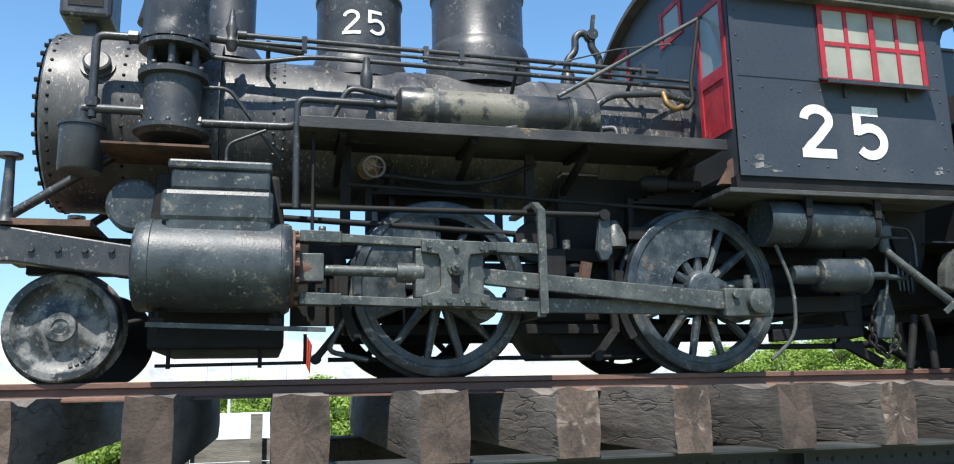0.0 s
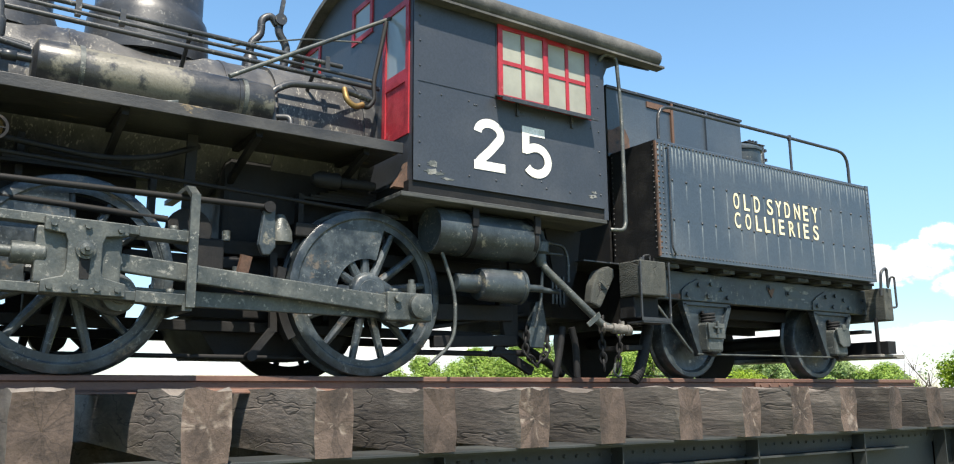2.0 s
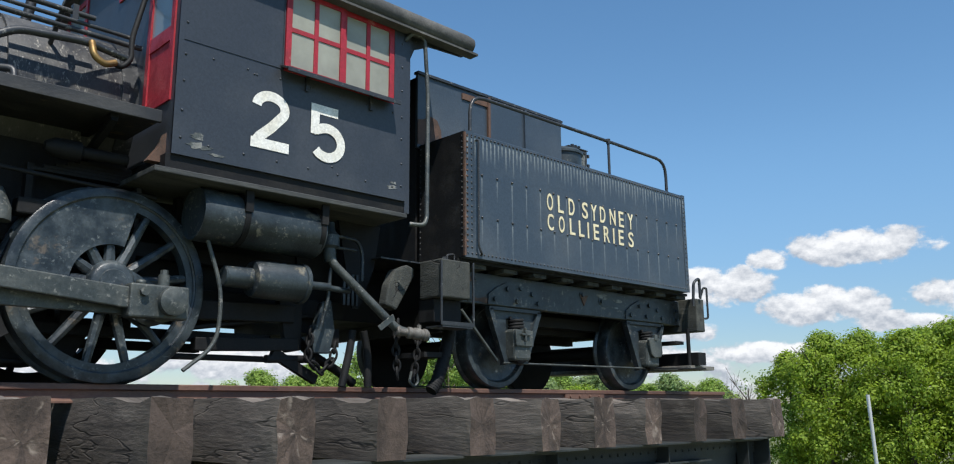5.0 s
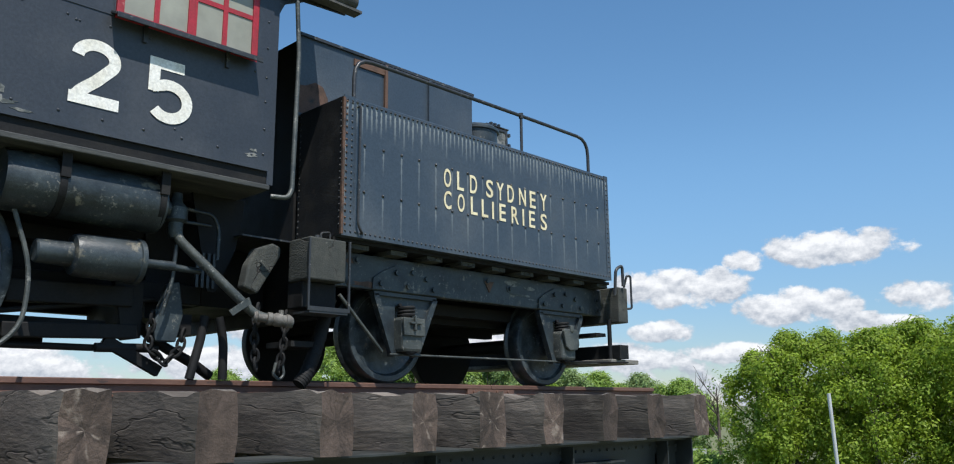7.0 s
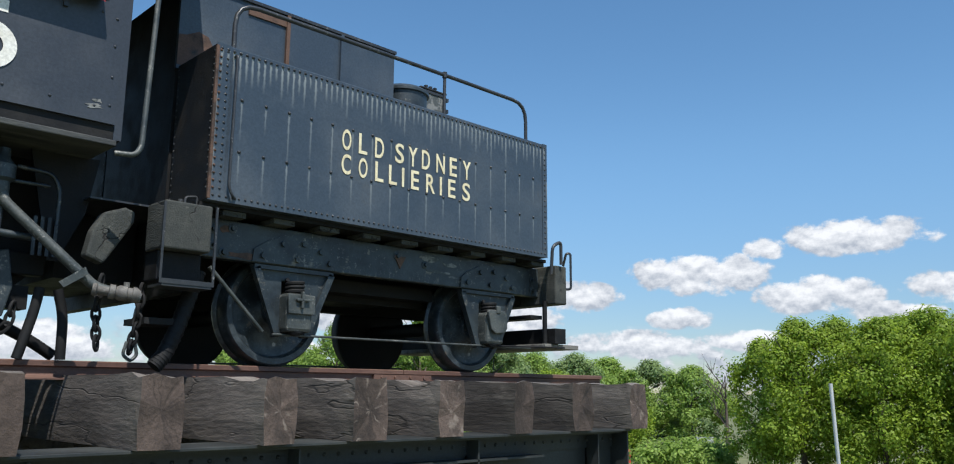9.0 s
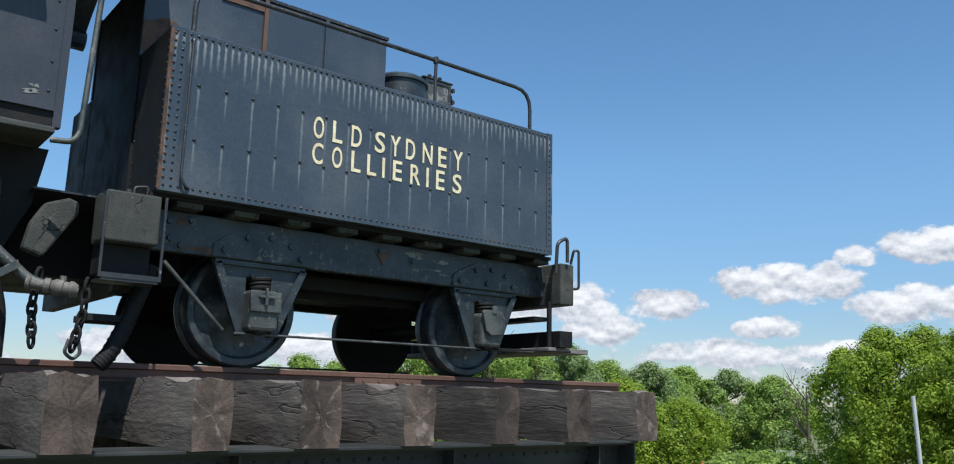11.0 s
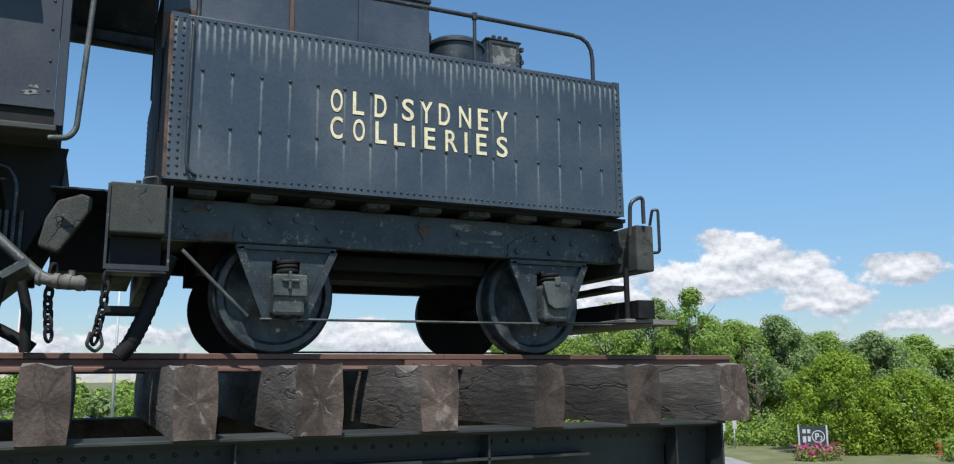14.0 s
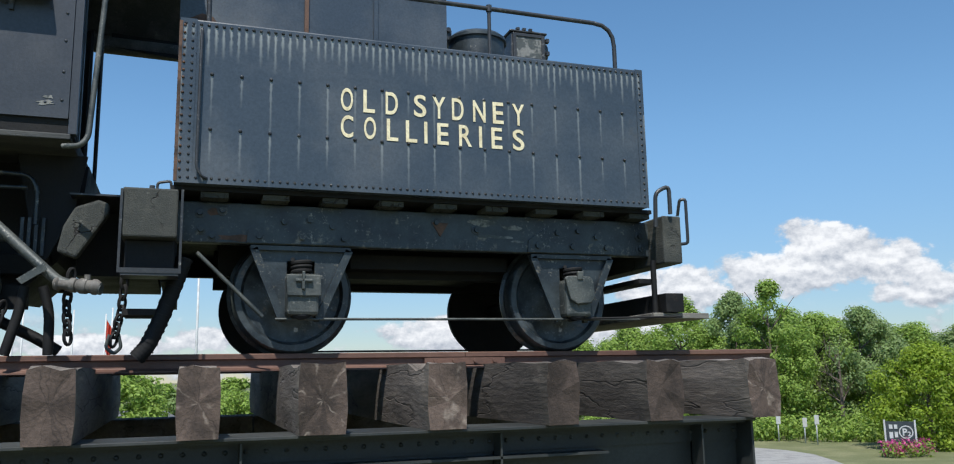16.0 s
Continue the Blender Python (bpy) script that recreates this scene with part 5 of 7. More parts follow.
    hose = part("air_hose", pi, ROD, loco, "grey brake pipe with couplings reaching towards the tender")
    part("coupling", Mesh().lathe((-0.64, -1.125, 0.41), (0.95, -0.28, -0.10), [(0, 0.036), (0.02, 0.042), (0.03, 0.030), (0.09, 0.030), (0.095, 0.044), (0.125, 0.044), (0.13, 0.034), (0.15, 0.046), (0.19, 0.046), (0.195, 0.040), (0.22, 0.040), (0.225, 0.047), (0.245, 0.047), (0.27, 0.030)], 14).rod((-0.46, -1.18, 0.43), (-0.46, -1.18, 0.46), 0.018, 8), FITTING, hose)
    part("thin_pipe", Mesh().pipe([(-2.12, -0.98, 0.95), (-2.00, -1.0, 0.60), (-2.02, -1.0, 0.25), (-2.24, -1.0, 0.08)], 0.014, 8, 0.15), ROD, loco)
    # frame end, ash pan gear and drawbar under the cab
    part("tail_frame", Mesh().box(-2.2, -0.75, -0.60, -0.50, 0.52, 0.66), SOOT_SHADE, loco, bevel=0.01)
    part("tail_frame", Mesh().box(-2.2, -0.75, 0.50, 0.60, 0.52, 0.66), SOOT_SHADE, loco, bevel=0.01)
    part("drag_box", Mesh().slab([(-1.15, 1.28), (-0.56, 1.28), (-0.60, 0.9), (-0.72, 0.62), (-0.95, 0.40), (-1.1, 0.42)], -0.5, 0.5), SOOT_SHADE, loco)
    part("apron_sheet", Mesh().slab([(-0.95, 1.28), (-0.54, 1.28), (-0.60, 0.92), (-0.74, 0.60), (-0.80, 0.60)], -0.78, -0.765), SOOT_SHADE, loco)
    for x in (-0.90, -0.86, -0.82, -0.78):
        part("step_slat", Mesh().box(x, x + 0.02, -0.80, -0.785, 0.62, 0.86), GREENISH, loco)
    part("hanger_plate", Mesh().slab([(-1.10, 0.62), (-1.02, 0.64), (-0.98, 0.42), (-1.02, 0.24), (-1.16, 0.24), (-1.18, 0.34)], -0.82, -0.76), GREENISH, loco, bevel=0.008)
    part("bracket_plate", Mesh().slab([(-1.42, 0.62), (-1.22, 0.62), (-1.22, 0.26), (-1.34, 0.24)], -0.74, -0.68), SOOT_SHADE, loco, bevel=0.008)
    part("trailing_plate", Mesh().slab([(-2.42, 1.26), (-0.95, 1.26), (-0.98, 0.70), (-1.30, 0.52), (-2.42, 0.50)], -0.47, -0.45), SOOT_SHADE, loco)
    part("drawbar", Mesh().pipe([(-1.30, -0.62, 0.44), (-1.05, -0.62, 0.24), (-0.80, -0.62, 0.12), (-0.66, -0.62, 0.03)], 0.036, 10, 0.08).box(-1.02, -0.86, -0.70, -0.55, 0.30, 0.44), SOOT_SHADE, loco)
    part("ash_pan_beam", Mesh().bar((-2.05, -0.72, 0.50), (-1.30, -0.72, 0.52), 0.10, 0.13), SOOT_SHADE, loco, bevel=0.008)
    part("brake_beam", Mesh().bar((-2.05, -0.72, 0.27), (-1.25, -0.72, 0.30), 0.08, 0.09), SOOT_SHADE, loco, bevel=0.008)
    part("pull_rod", Mesh().rod((-2.2, -0.70, 0.36), (-1.15, -0.72, 0.52), 0.018), SOOT_SHADE, loco)
    part("lower_rod", Mesh().rod((-2.3, -0.65, 0.19), (-1.25, -0.68, 0.19), 0.022), SOOT_SHADE, loco)
    part("lever", Mesh().bar((-1.45, -0.72, 0.24), (-1.08, -0.72, 0.05), 0.05, 0.07).rod((-1.5, -0.72, 0.19), (-1.1, -0.72, 0.20), 0.03), SOOT_SHADE, loco)
    for k, me in enumerate((Mesh().pipe([(-1.05, -0.9, 1.12), (-0.85, -0.9, 1.11), (-0.80, -0.9, 1.02), (-0.80, -0.9, 0.80)], 0.014), Mesh().pipe([(-1.1, -0.9, 1.03), (-0.86, -0.9, 1.03)], 0.012), Mesh().pipe([(-1.12, -0.95, 0.86), (-1.13, -0.93, 0.60), (-1.17, -0.9, 0.40)], 0.014), Mesh().rod((-1.36, -0.95, 0.72), (-0.95, -0.95, 0.70), 0.022))):
        part("feed_pipe", me, GREENISH, loco)
    part("regulator_valve", Mesh().lathe((-1.14, -0.95, 0.90), (0, 0, 1), [(0, 0.035), (0.04, 0.05), (0.10, 0.05), (0.12, 0.075), (0.20, 0.075), (0.24, 0.04), (0.3, 0.035)], 14), GREENISH, loco)
    part("pipe_clamp", Mesh().slab([(-0.84, 0.43), (-0.81, 0.40), (-0.68, 0.49), (-0.70, 0.53)], -1.165, -1.155), ROD, hose)
    chain("safety_chain", [(-1.18, -0.8, 0.42), (-1.2, -0.8, 0.20), (-1.08, -0.8, 0.10), (-0.98, -0.8, 0.2), (-0.96, -0.8, 0.32)])
    chain("safety_chain", [(-0.56, -1.05, 0.50), (-0.58, -1.05, 0.30), (-0.56, -1.05, 0.07)])
    for a, b in (((-0.84, -0.85, 0.42), (-0.93, -0.85, 0.0)), ((-0.74, -0.85, 0.42), (-0.69, -0.85, 0.0))):
        part("drain_hose", Mesh().pipe([a, tuple((Vector(a) + Vector(b)) / 2 + Vector((0.02, 0, 0.05))), b], 0.03, 10, 0.1), SOOT_SHADE, loco)
    part("corner_bracket", Mesh().slab([(-2.60, 1.36), (-2.47, 1.36), (-2.465, 1.58), (-2.49, 1.56), (-2.53, 1.46)], -1.10, -1.03), RUST, loco, "rusted-through bracket at the cab's corner")
    part("brass_coupling", Mesh().pipe([(-2.93, -0.92, 2.10), (-2.92, -0.95, 2.00), (-2.85, -0.95, 1.96), (-2.78, -0.93, 2.0)], 0.022, 10, 0.05), BRASS, loco)
    part("rubber_loop", Mesh().pipe([(-2.80, -0.93, 2.0), (-2.74, -0.92, 1.98), (-2.68, -0.92, 2.05), (-2.68, -0.90, 2.20), (-2.55, -0.85, 2.75)], 0.018, 10, 0.06), SOOT_SHADE, loco)
    part("jacket_seam", Mesh().lathe((-3.30, 0, ZC), (1, 0, 0), [(0, RB + 0.030), (0.02, RB + 0.030), (0.75, RB + 0.034), (0.76, RB + 0.02)], 64), BOILER, loco)
    # front end
    ff = Mesh().slab([(-7.95, 0.97), (-7.38, 0.94), (-6.55, 0.82), (-6.55, 0.62), (-6.85, 0.66), (-7.3, 0.72), (-7.95, 0.72)], -0.98, -0.86)
    part("front_frame", ff, BLACK, loco, bevel=0.01)
    for x in (-7.2, -7.05, -6.9, -6.75, -6.62):
        part("frame_bolt", Mesh().nut((x, -0.981, 0.80), (0, -1, 0), 0.022, 0.02), BLACK, loco)
    part("front_plank", Mesh().box(-7.75, -6.88, -0.98, 0.9, 0.945, 0.985), RUST, loco)
    for y in (-0.95, 0.95):
        part("flag_stand", Mesh().lathe((-7.36, y, 0.96), (0, 0, 1), [(0, 0.06), (0.02, 0.045), (0.05, 0.038), (0.40, 0.028), (0.405, 0.07), (0.43, 0.07)], 14), BLACK, loco)
    part("front_stay", Mesh().rod((-7.60, -0.60, 0.96), (-6.75, -0.60, 1.56), 0.032).rod((-7.55, 0.5, 0.96), (-6.8, 0.5, 1.5), 0.032), BLACK, loco)
    part("saddle_cover", Mesh().lathe((-6.66, -0.72, 1.12), (0, -1, 0), [(0, 0.17), (0.10, 0.17), (0.11, 0.15)], 30), GREENISH, loco, "round cover plate with pinkish patches")
    lt = Mesh().rod((-6.7, -0.5, 0.52), (-5.75, -0.5, 0.30), 0.02).rod((-6.75, -0.5, 0.38), (-6.3, -0.5, 0.48), 0.02).bar((-6.5, -0.7, 0.10), (-5.55, -0.7, 0.11), 0.02, 0.022).rod((-6.42, -0.7, 0.2), (-6.42, -0.7, 0.08), 0.014).rod((-5.85, -0.7, 0.2), (-5.85, -0.7, 0.08), 0.014).rod((-5.56, -0.7, 0.11), (-5.56, -0.7, 0.30), 0.012)
    part("drain_gear", lt, SOOT_SHADE, loco)
    sd = Mesh().pipe([(-5.2, -0.75, 0.9), (-5.28, -0.78, 0.45), (-5.42, -0.78, 0.18), (-5.15, -0.78, 0.12)], 0.018)
    part("sand_pipe", sd, ROD, loco)
    # brake hangers between the drivers
    for x in (-5.36, -3.36):
        part("brake_hanger", Mesh().bar((x, -0.74, 0.85), (x + 0.02, -0.74, 0.30), 0.04, 0.05, (1, 0, 0)), SOOT_SHADE, loco)
        part("brake_shoe", Mesh().ring((x + 0.70, 0.61), 0.63, 0.69, -0.80, -0.70, 72, 168, 212), SOOT_SHADE, loco)
        part("brake_lever", Mesh().bar((x + 0.02, -0.74, 0.32), (x - 0.14, -0.74, 0.12), 0.035, 0.05, (1, 0, 0)).lathe((x - 0.13, -0.78, 0.13), (0, 1, 0), [(0, 0.035), (0.08, 0.035)], 12), SOOT_SHADE, loco)
    part("brake_rod", Mesh().rod((-5.4, -0.6, 0.13), (-2.9, -0.6, 0.13), 0.016), SOOT_SHADE, loco)
    part("frame_plate", Mesh().slab([(-5.66, 0.36), (-5.32, 0.36), (-5.25, 0.60), (-5.30, 0.92), (-5.66, 0.92)], -0.62, -0.58), SOOT_SHADE, loco)
    part("frame_plate", Mesh().slab([(-4.10, 0.40), (-3.22, 0.40), (-3.20, 0.66), (-3.42, 0.80), (-3.95, 0.76), (-4.12, 0.60)], -0.52, -0.48), SOOT_SHADE, loco)
    part("frame_plate", Mesh().slab([(-5.05, 0.80), (-4.25, 0.80), (-4.25, 1.35), (-5.05, 1.35)], -0.50, -0.46), SOOT_SHADE, loco)
    part("oil_bell", Mesh().lathe((-3.33, -0.78, 0.92), (0, 0, 1), [(0, 0.09), (0.08, 0.085), (0.16, 0.05), (0.2, 0.03)], 18), ROD, loco)
    part("oil_box", Mesh().box(-3.22, -3.04, -0.80, -0.68, 0.98, 1.08), SOOT_SHADE, loco, bevel=0.01)
    part("eccentric_rod", Mesh().bar((-4.6, -0.66, 0.66), (-3.6, -0.70, 0.78), 0.03, 0.06), SOOT_SHADE, loco)
    part("lifting_link", Mesh().bar((-3.58, -0.84, 0.80), (-3.62, -0.80, 0.56), 0.05, 0.07, (1, 0, 0)), RUST, loco)
    for x, z in ((-4.25, 0.86), (-3.98, 0.88), (-3.70, 0.90), (-3.62, 0.66)):
        part("oil_cap", Mesh().rod((x, -0.76, z), (x, -0.76, z + 0.07), 0.028, 10), ROD, loco)
    part("valve_rod", Mesh().rod((-5.75, -0.80, 1.07), (-4.1, -0.80, 1.00), 0.022), SOOT_SHADE, loco)
    for x in (-5.30, -3.95):
        part("board_stay", Mesh().bar((x, -0.72, 1.62), (x, -0.66, 0.95), 0.03, 0.07, (1, 0, 0)), SOOT_SHADE, loco)
    part("waist_sheet", Mesh().box(-4.98, -4.94, -0.6, 0.6, 0.94, 1.5), SOOT_SHADE, loco)
    part("injector", Mesh().lathe((-3.1, -0.78, 1.42), (1, 0, 0), [(0, 0.03), (0.05, 0.06), (0.2, 0.065), (0.22, 0.04), (0.5, 0.035)], 14), SOOT_SHADE, loco)
    part("wash_out_plug", Mesh().lathe((-2.85, -0.52, 1.5), (0, -1, 0), [(0, 0.05), (0.05, 0.05), (0.06, 0.03), (0.1, 0.028)], 12), BRASS, loco)
    # spring equaliser over the wheels
    for x in (-4.65, -2.65):
        sg = Mesh()
        for k in range(5):
            sg.bar((x - 0.48 + 0.07 * k, -0.62, 1.30 + 0.022 * k), (x + 0.48 - 0.07 * k, -0.62, 1.30 + 0.022 * k), 0.09, 0.02)
        sg.box(x - 0.5, x - 0.46, -0.66, -0.58, 0.94, 1.33).box(x + 0.46, x + 0.5, -0.66, -0.58, 0.94, 1.33)
        part("leaf_spring", sg, SOOT_SHADE, loco)


make_fittings()

# ---- tender ----
tender = thing("coal_tender", "black riveted coal tender with cream lettering and white drip stains", "tender")


def drip_paint():
    """Tank paint with pale streaks running down from the rivet rows."""
    m = mat("tank_paint", (0.043, 0.057, 0.074), (0.064, 0.080, 0.098), 0.30, scale=1.4, third=(0.07, 0.075, 0.078), third_at=(0.62, 0.76), third_scale=3, bump=0.05)
    n, l = m.node_tree.nodes, m.node_tree.links
    b = n[m["principled"]]
    old = b.inputs["Base Color"].links[0].from_socket
    tc, sep = n.new("ShaderNodeTexCoord"), n.new("ShaderNodeSeparateXYZ")
    l.new(tc.outputs["Object"], sep.inputs[0])

    def op(kind, a, c=0.0, clamp=False):
        x = n.new("ShaderNodeMath")
        x.operation, x.use_clamp = kind, clamp
        for i, v in enumerate((a, c)):
            if isinstance(v, (int, float)):
                x.inputs[i].default_value = v
            else:
                l.new(v, x.inputs[i])
        return x.outputs[0]

    def streaks(pitch, x0, ztop, length, width, amount, seed):
        u = op("DIVIDE", op("SUBTRACT", sep.outputs["X"], x0), pitch)
        cell = op("FLOOR", op("ADD", u, 0.5))
        off = op("ABSOLUTE", op("MULTIPLY", op("SUBTRACT", u, cell), pitch))
        rnd = n.new("ShaderNodeTexWhiteNoise")
        rnd.noise_dimensions = "1D"
        l.new(op("ADD", cell, seed), rnd.inputs["W"])
        wob = n.new("ShaderNodeTexNoise")
        wob.inputs["Scale"].default_value = 30
        l.new(tc.outputs["Object"], wob.inputs["Vector"])
        line = op("SUBTRACT", 1.0, op("DIVIDE", off, op("MULTIPLY", wob.outputs["Fac"], width * 2)), True)
        long = op("MULTIPLY", op("ADD", rnd.outputs["Value"], 0.5), length)
        d = op("SUBTRACT", ztop, sep.outputs["Z"])
        fade = op("MULTIPLY", op("SUBTRACT", 1.0, op("DIVIDE", d, long), True), op("GREATER_THAN", d, 0.0))
        return op("MULTIPLY", op("MULTIPLY", line, fade), amount)

    f = streaks(0.047, 0.03, 2.09, 0.20, 0.012, 0.85, 3)
    f = op("ADD", f, streaks(0.1855, 0.20, 1.767, 0.36, 0.010, 0.50, 11))
    f = op("ADD", f, streaks(0.1855, 0.20, 1.402, 0.32, 0.010, 0.50, 23), True)
    mix = n.new("ShaderNodeMix"); mix.data_type = "RGBA"
    l.new(f, mix.inputs["Factor"]); l.new(old, mix.inputs["A"])
    mix.inputs["B"].default_value = (0.36, 0.38, 0.36, 1)
    l.new(mix.outputs["Result"], b.inputs["Base Color"])
    return m


TANKP = drip_paint()


def make_tank():
    L, W, z0, z1 = 3.355, 1.21, 1.045, 2.13
    # U-shaped tank: two legs in front, one body behind
    me = Mesh().prism([(0, -W), (L, -W), (L, W), (0, W), (0, 0.62), (1.25, 0.62), (1.25, -0.62), (0, -0.62)], z0, z1)
    tank = part("tank", me, TANKP, tender, "dark blue-black riveted water tank with drip stains", bevel=0.012)
    rv, old = Mesh(), Mesh()
    n = int(L / 0.047)
    for k in range(n):
        x = 0.03 + k * 0.047
        rv.stud((x, -W, z1 - 0.035), (0, -1, 0), 0.0125, 0.014, 6)
        rv.stud((x, -W, z0 + 0.035), (0, -1, 0), 0.0125, 0.014, 6)
    n = int((z1 - z0) / 0.05)
    for k in range(1, n):
        z = z0 + 0.035 + k * 0.05
        old.stud((0.025, -W - 0.004, z), (0, -1, 0), 0.0115, 0.012, 6)
        for x in (0.075, L - 0.03):
            rv.stud((x, -W, z), (0, -1, 0), 0.0125, 0.014, 6)
        for y in (-W + 0.03, -0.65, 0.65, W - 0.03):
            rv.stud((0, y, z), (-1, 0, 0), 0.011, 0.012, 6)
    for k in range(17):
        for z in (1.767, 1.402):
            rv.stud((0.20 + 0.1855 * k, -W, z), (0, -1, 0), 0.014, 0.014, 7)
    part("rivets", rv, BLACK, tank, kind="stuff")
    part("edge_rivets", old, RUST, tank, "rusty corner rivets", kind="stuff")
    # thin added sheets that put the shade of the tank's front into colour
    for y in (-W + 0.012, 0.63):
        part("front_sheet", Mesh().box(-0.004, 0.001, y, y + 0.568, z0 + 0.005, z1 - 0.01), SOOT_SHADE, tank, "added dark sheet, painted-in shade on the tank's front")
    part("rust_seam", Mesh().box(-0.008, 0.012, -W - 0.0075, -W + 0.012, z0 + 0.01, z1 - 0.02), RUST, tank, "rust-orange corner seam")
    part("corner_angle", Mesh().box(-0.004, 0.10, -W - 0.005, -W + 0.001, z0, z1).box(L - 0.06, L + 0.003, -W - 0.005, -W + 0.001, z0, z1).box(0.10, L - 0.06, -W - 0.005, -W + 0.001, z0, z0 + 0.06), TANKP, tank)
    part("grab_iron", Mesh().pipe([(0.13, -W - 0.002, 2.06), (0.13, -W - 0.035, 2.06), (0.125, -W - 0.035, 1.14), (0.16, -W - 0.035, 1.08), (0.19, -W - 0.002, 1.08)], 0.010, 8, 0.03), BLACK, tank)
    rows = (("OLDSYDNEY", 1.600, (1.03, 1.183, 1.337, 1.537, 1.671, 1.813, 1.97, 2.119, 2.269)), ("COLLIERIES", 1.414, (1.031, 1.188, 1.345, 1.479, 1.610, 1.704, 1.863, 2.012, 2.105, 2.268)))
    for text, z, xs in rows:
        for ch, x in zip(text, xs):
            w = {"I": 0.022, "L": 0.080, "E": 0.082, "O": 0.082, "C": 0.084, "D": 0.086, "S": 0.088}.get(ch, 0.094)
            lettering(ch, CREAM, 0.160 if z > 1.5 else 0.155, w, x, z, -W - 0.003, tank, "letter", 0.012)
    # coal bunker sides
    part("bunker_side", Mesh().box(-0.02, 1.97, 0.59, 0.62, z1 - 0.02, 2.80), TANKP, tender)
    part("bunker_back", Mesh().box(1.94, 1.97, -0.59, 0.59, z1, 2.80), TANKP, tender)
    bunker = part("bunker_side", Mesh().box(-0.02, 1.97, -0.62, -0.59, z1 - 0.02, 2.80), TANKP, tender, "dark sheet-steel coal bunker above the tank, rusty in places")
    for x in (0.855, 1.38):
        part("bunker_rib", Mesh().box(x, x + 0.03, -0.645, -0.62, z1, 2.80), RUST if x < 1 else TANKP, bunker)
    part("bunker_rim", Mesh().box(-0.03, 1.98, -0.64, -0.58, 2.80, 2.825), BLACK, bunker)
    part("coal_floor", Mesh().box(0.0, 1.94, -0.59, 0.59, 1.05, 1.3), SOOT_SHADE, bunker)
    # the wide second panel closes the opening, its dark standing for the shaded void
    part("coal_gate", Mesh().box(0.02, 0.05, -0.59, -0.35, 1.3, 2.75).box(-0.01, 0.015, -0.588, 0.588, 1.06, 2.78), SOOT_SHADE, bunker)
    part("rusty_rim_angle", Mesh().box(0.52, 0.854, -0.634, -0.621, 2.70, 2.76), RUST, bunker)
    part("rust_patch", Mesh().slab([(-0.02, 2.14), (0.27, 2.14), (0.26, 2.32), (0.21, 2.41), (0.13, 2.43), (0.04, 2.38), (-0.02, 2.37)], -0.6245, -0.62), RUST, bunker)
    hr = Mesh().pipe([(0.17, -1.10, z1), (0.17, -1.10, 2.52), (2.15, -1.10, 2.525), (3.19, -1.10, 2.52), (3.19, -1.10, z1)], 0.017, 10, 0.22)
    rail = part("handrail", hr, BLACK, tender)
    part("handrail_post", Mesh().rod((2.15, -1.10, z1), (2.15, -1.10, 2.53), 0.014).lathe((2.15, -1.10, 2.50), (0, 0, 1), [(0, 0.022), (0.05, 0.022)], 10), BLACK, rail)
    hatch = Mesh().lathe((2.33, -0.30, z1), (0, 0, 1), [(0, 0.235), (0.44, 0.235), (0.445, 0.255), (0.47, 0.255), (0.50, 0.22), (0.535, 0.12), (0.545, 0.02)], 40)
    hat = part("water_hatch", hatch, GREENISH, tender, "round black water hatch with a worn domed lid")
    part("hatch_hinge", Mesh().box(2.06, 2.10, -0.34, -0.26, 2.58, 2.66).rod((2.07, -0.36, 2.66), (2.07, -0.24, 2.66), 0.02, 8), BLACK, hat)
    bx = part("rear_lamp", Mesh().box(2.73, 3.06, -0.10, 0.20, 2.55, 2.83).box(2.715, 3.075, -0.115, 0.215, 2.83, 2.85).box(2.78, 3.0, -0.04, 0.14, z1, 2.55), BLACK, tender, "black boxy rear lamp with a framed side pane", bevel=0.012)
    fr = Mesh().pierced(2.745, 3.045, 2.57, 2.82, 2.775, 3.015, 2.60, 2.79, -0.118, -0.102)
    part("pane_frame", fr, BLACK, bx, bevel=0.004)
    part("pane", Mesh().box(2.775, 3.015, -0.109, -0.103, 2.60, 2.79), PALEFLAKE, bx, "dull scratched pane")
    part("lamp_vent", Mesh().lathe((2.99, 0.05, 2.85), (0, 0, 1), [(0, 0.07), (0.03, 0.068), (0.06, 0.04), (0.07, 0.01)], 16), ROD, bx)
    for x in (2.78, 2.84, 2.90):
        part("lamp_knob", Mesh().box(x, x + 0.03, -0.115, -0.085, 2.852, 2.872), BLACK, bx)
    part("lamp_face", Mesh().lathe((3.06, 0.05, 2.69), (1, 0, 0), [(0, 0.12), (0.04, 0.12), (0.05, 0.09)], 20), ROD, bx)
    for z in (2.64, 2.76):
        part("lamp_hinge", Mesh().box(3.06, 3.09, -0.12, -0.08, z, z + 0.035), BLACK, bx)


make_tank()


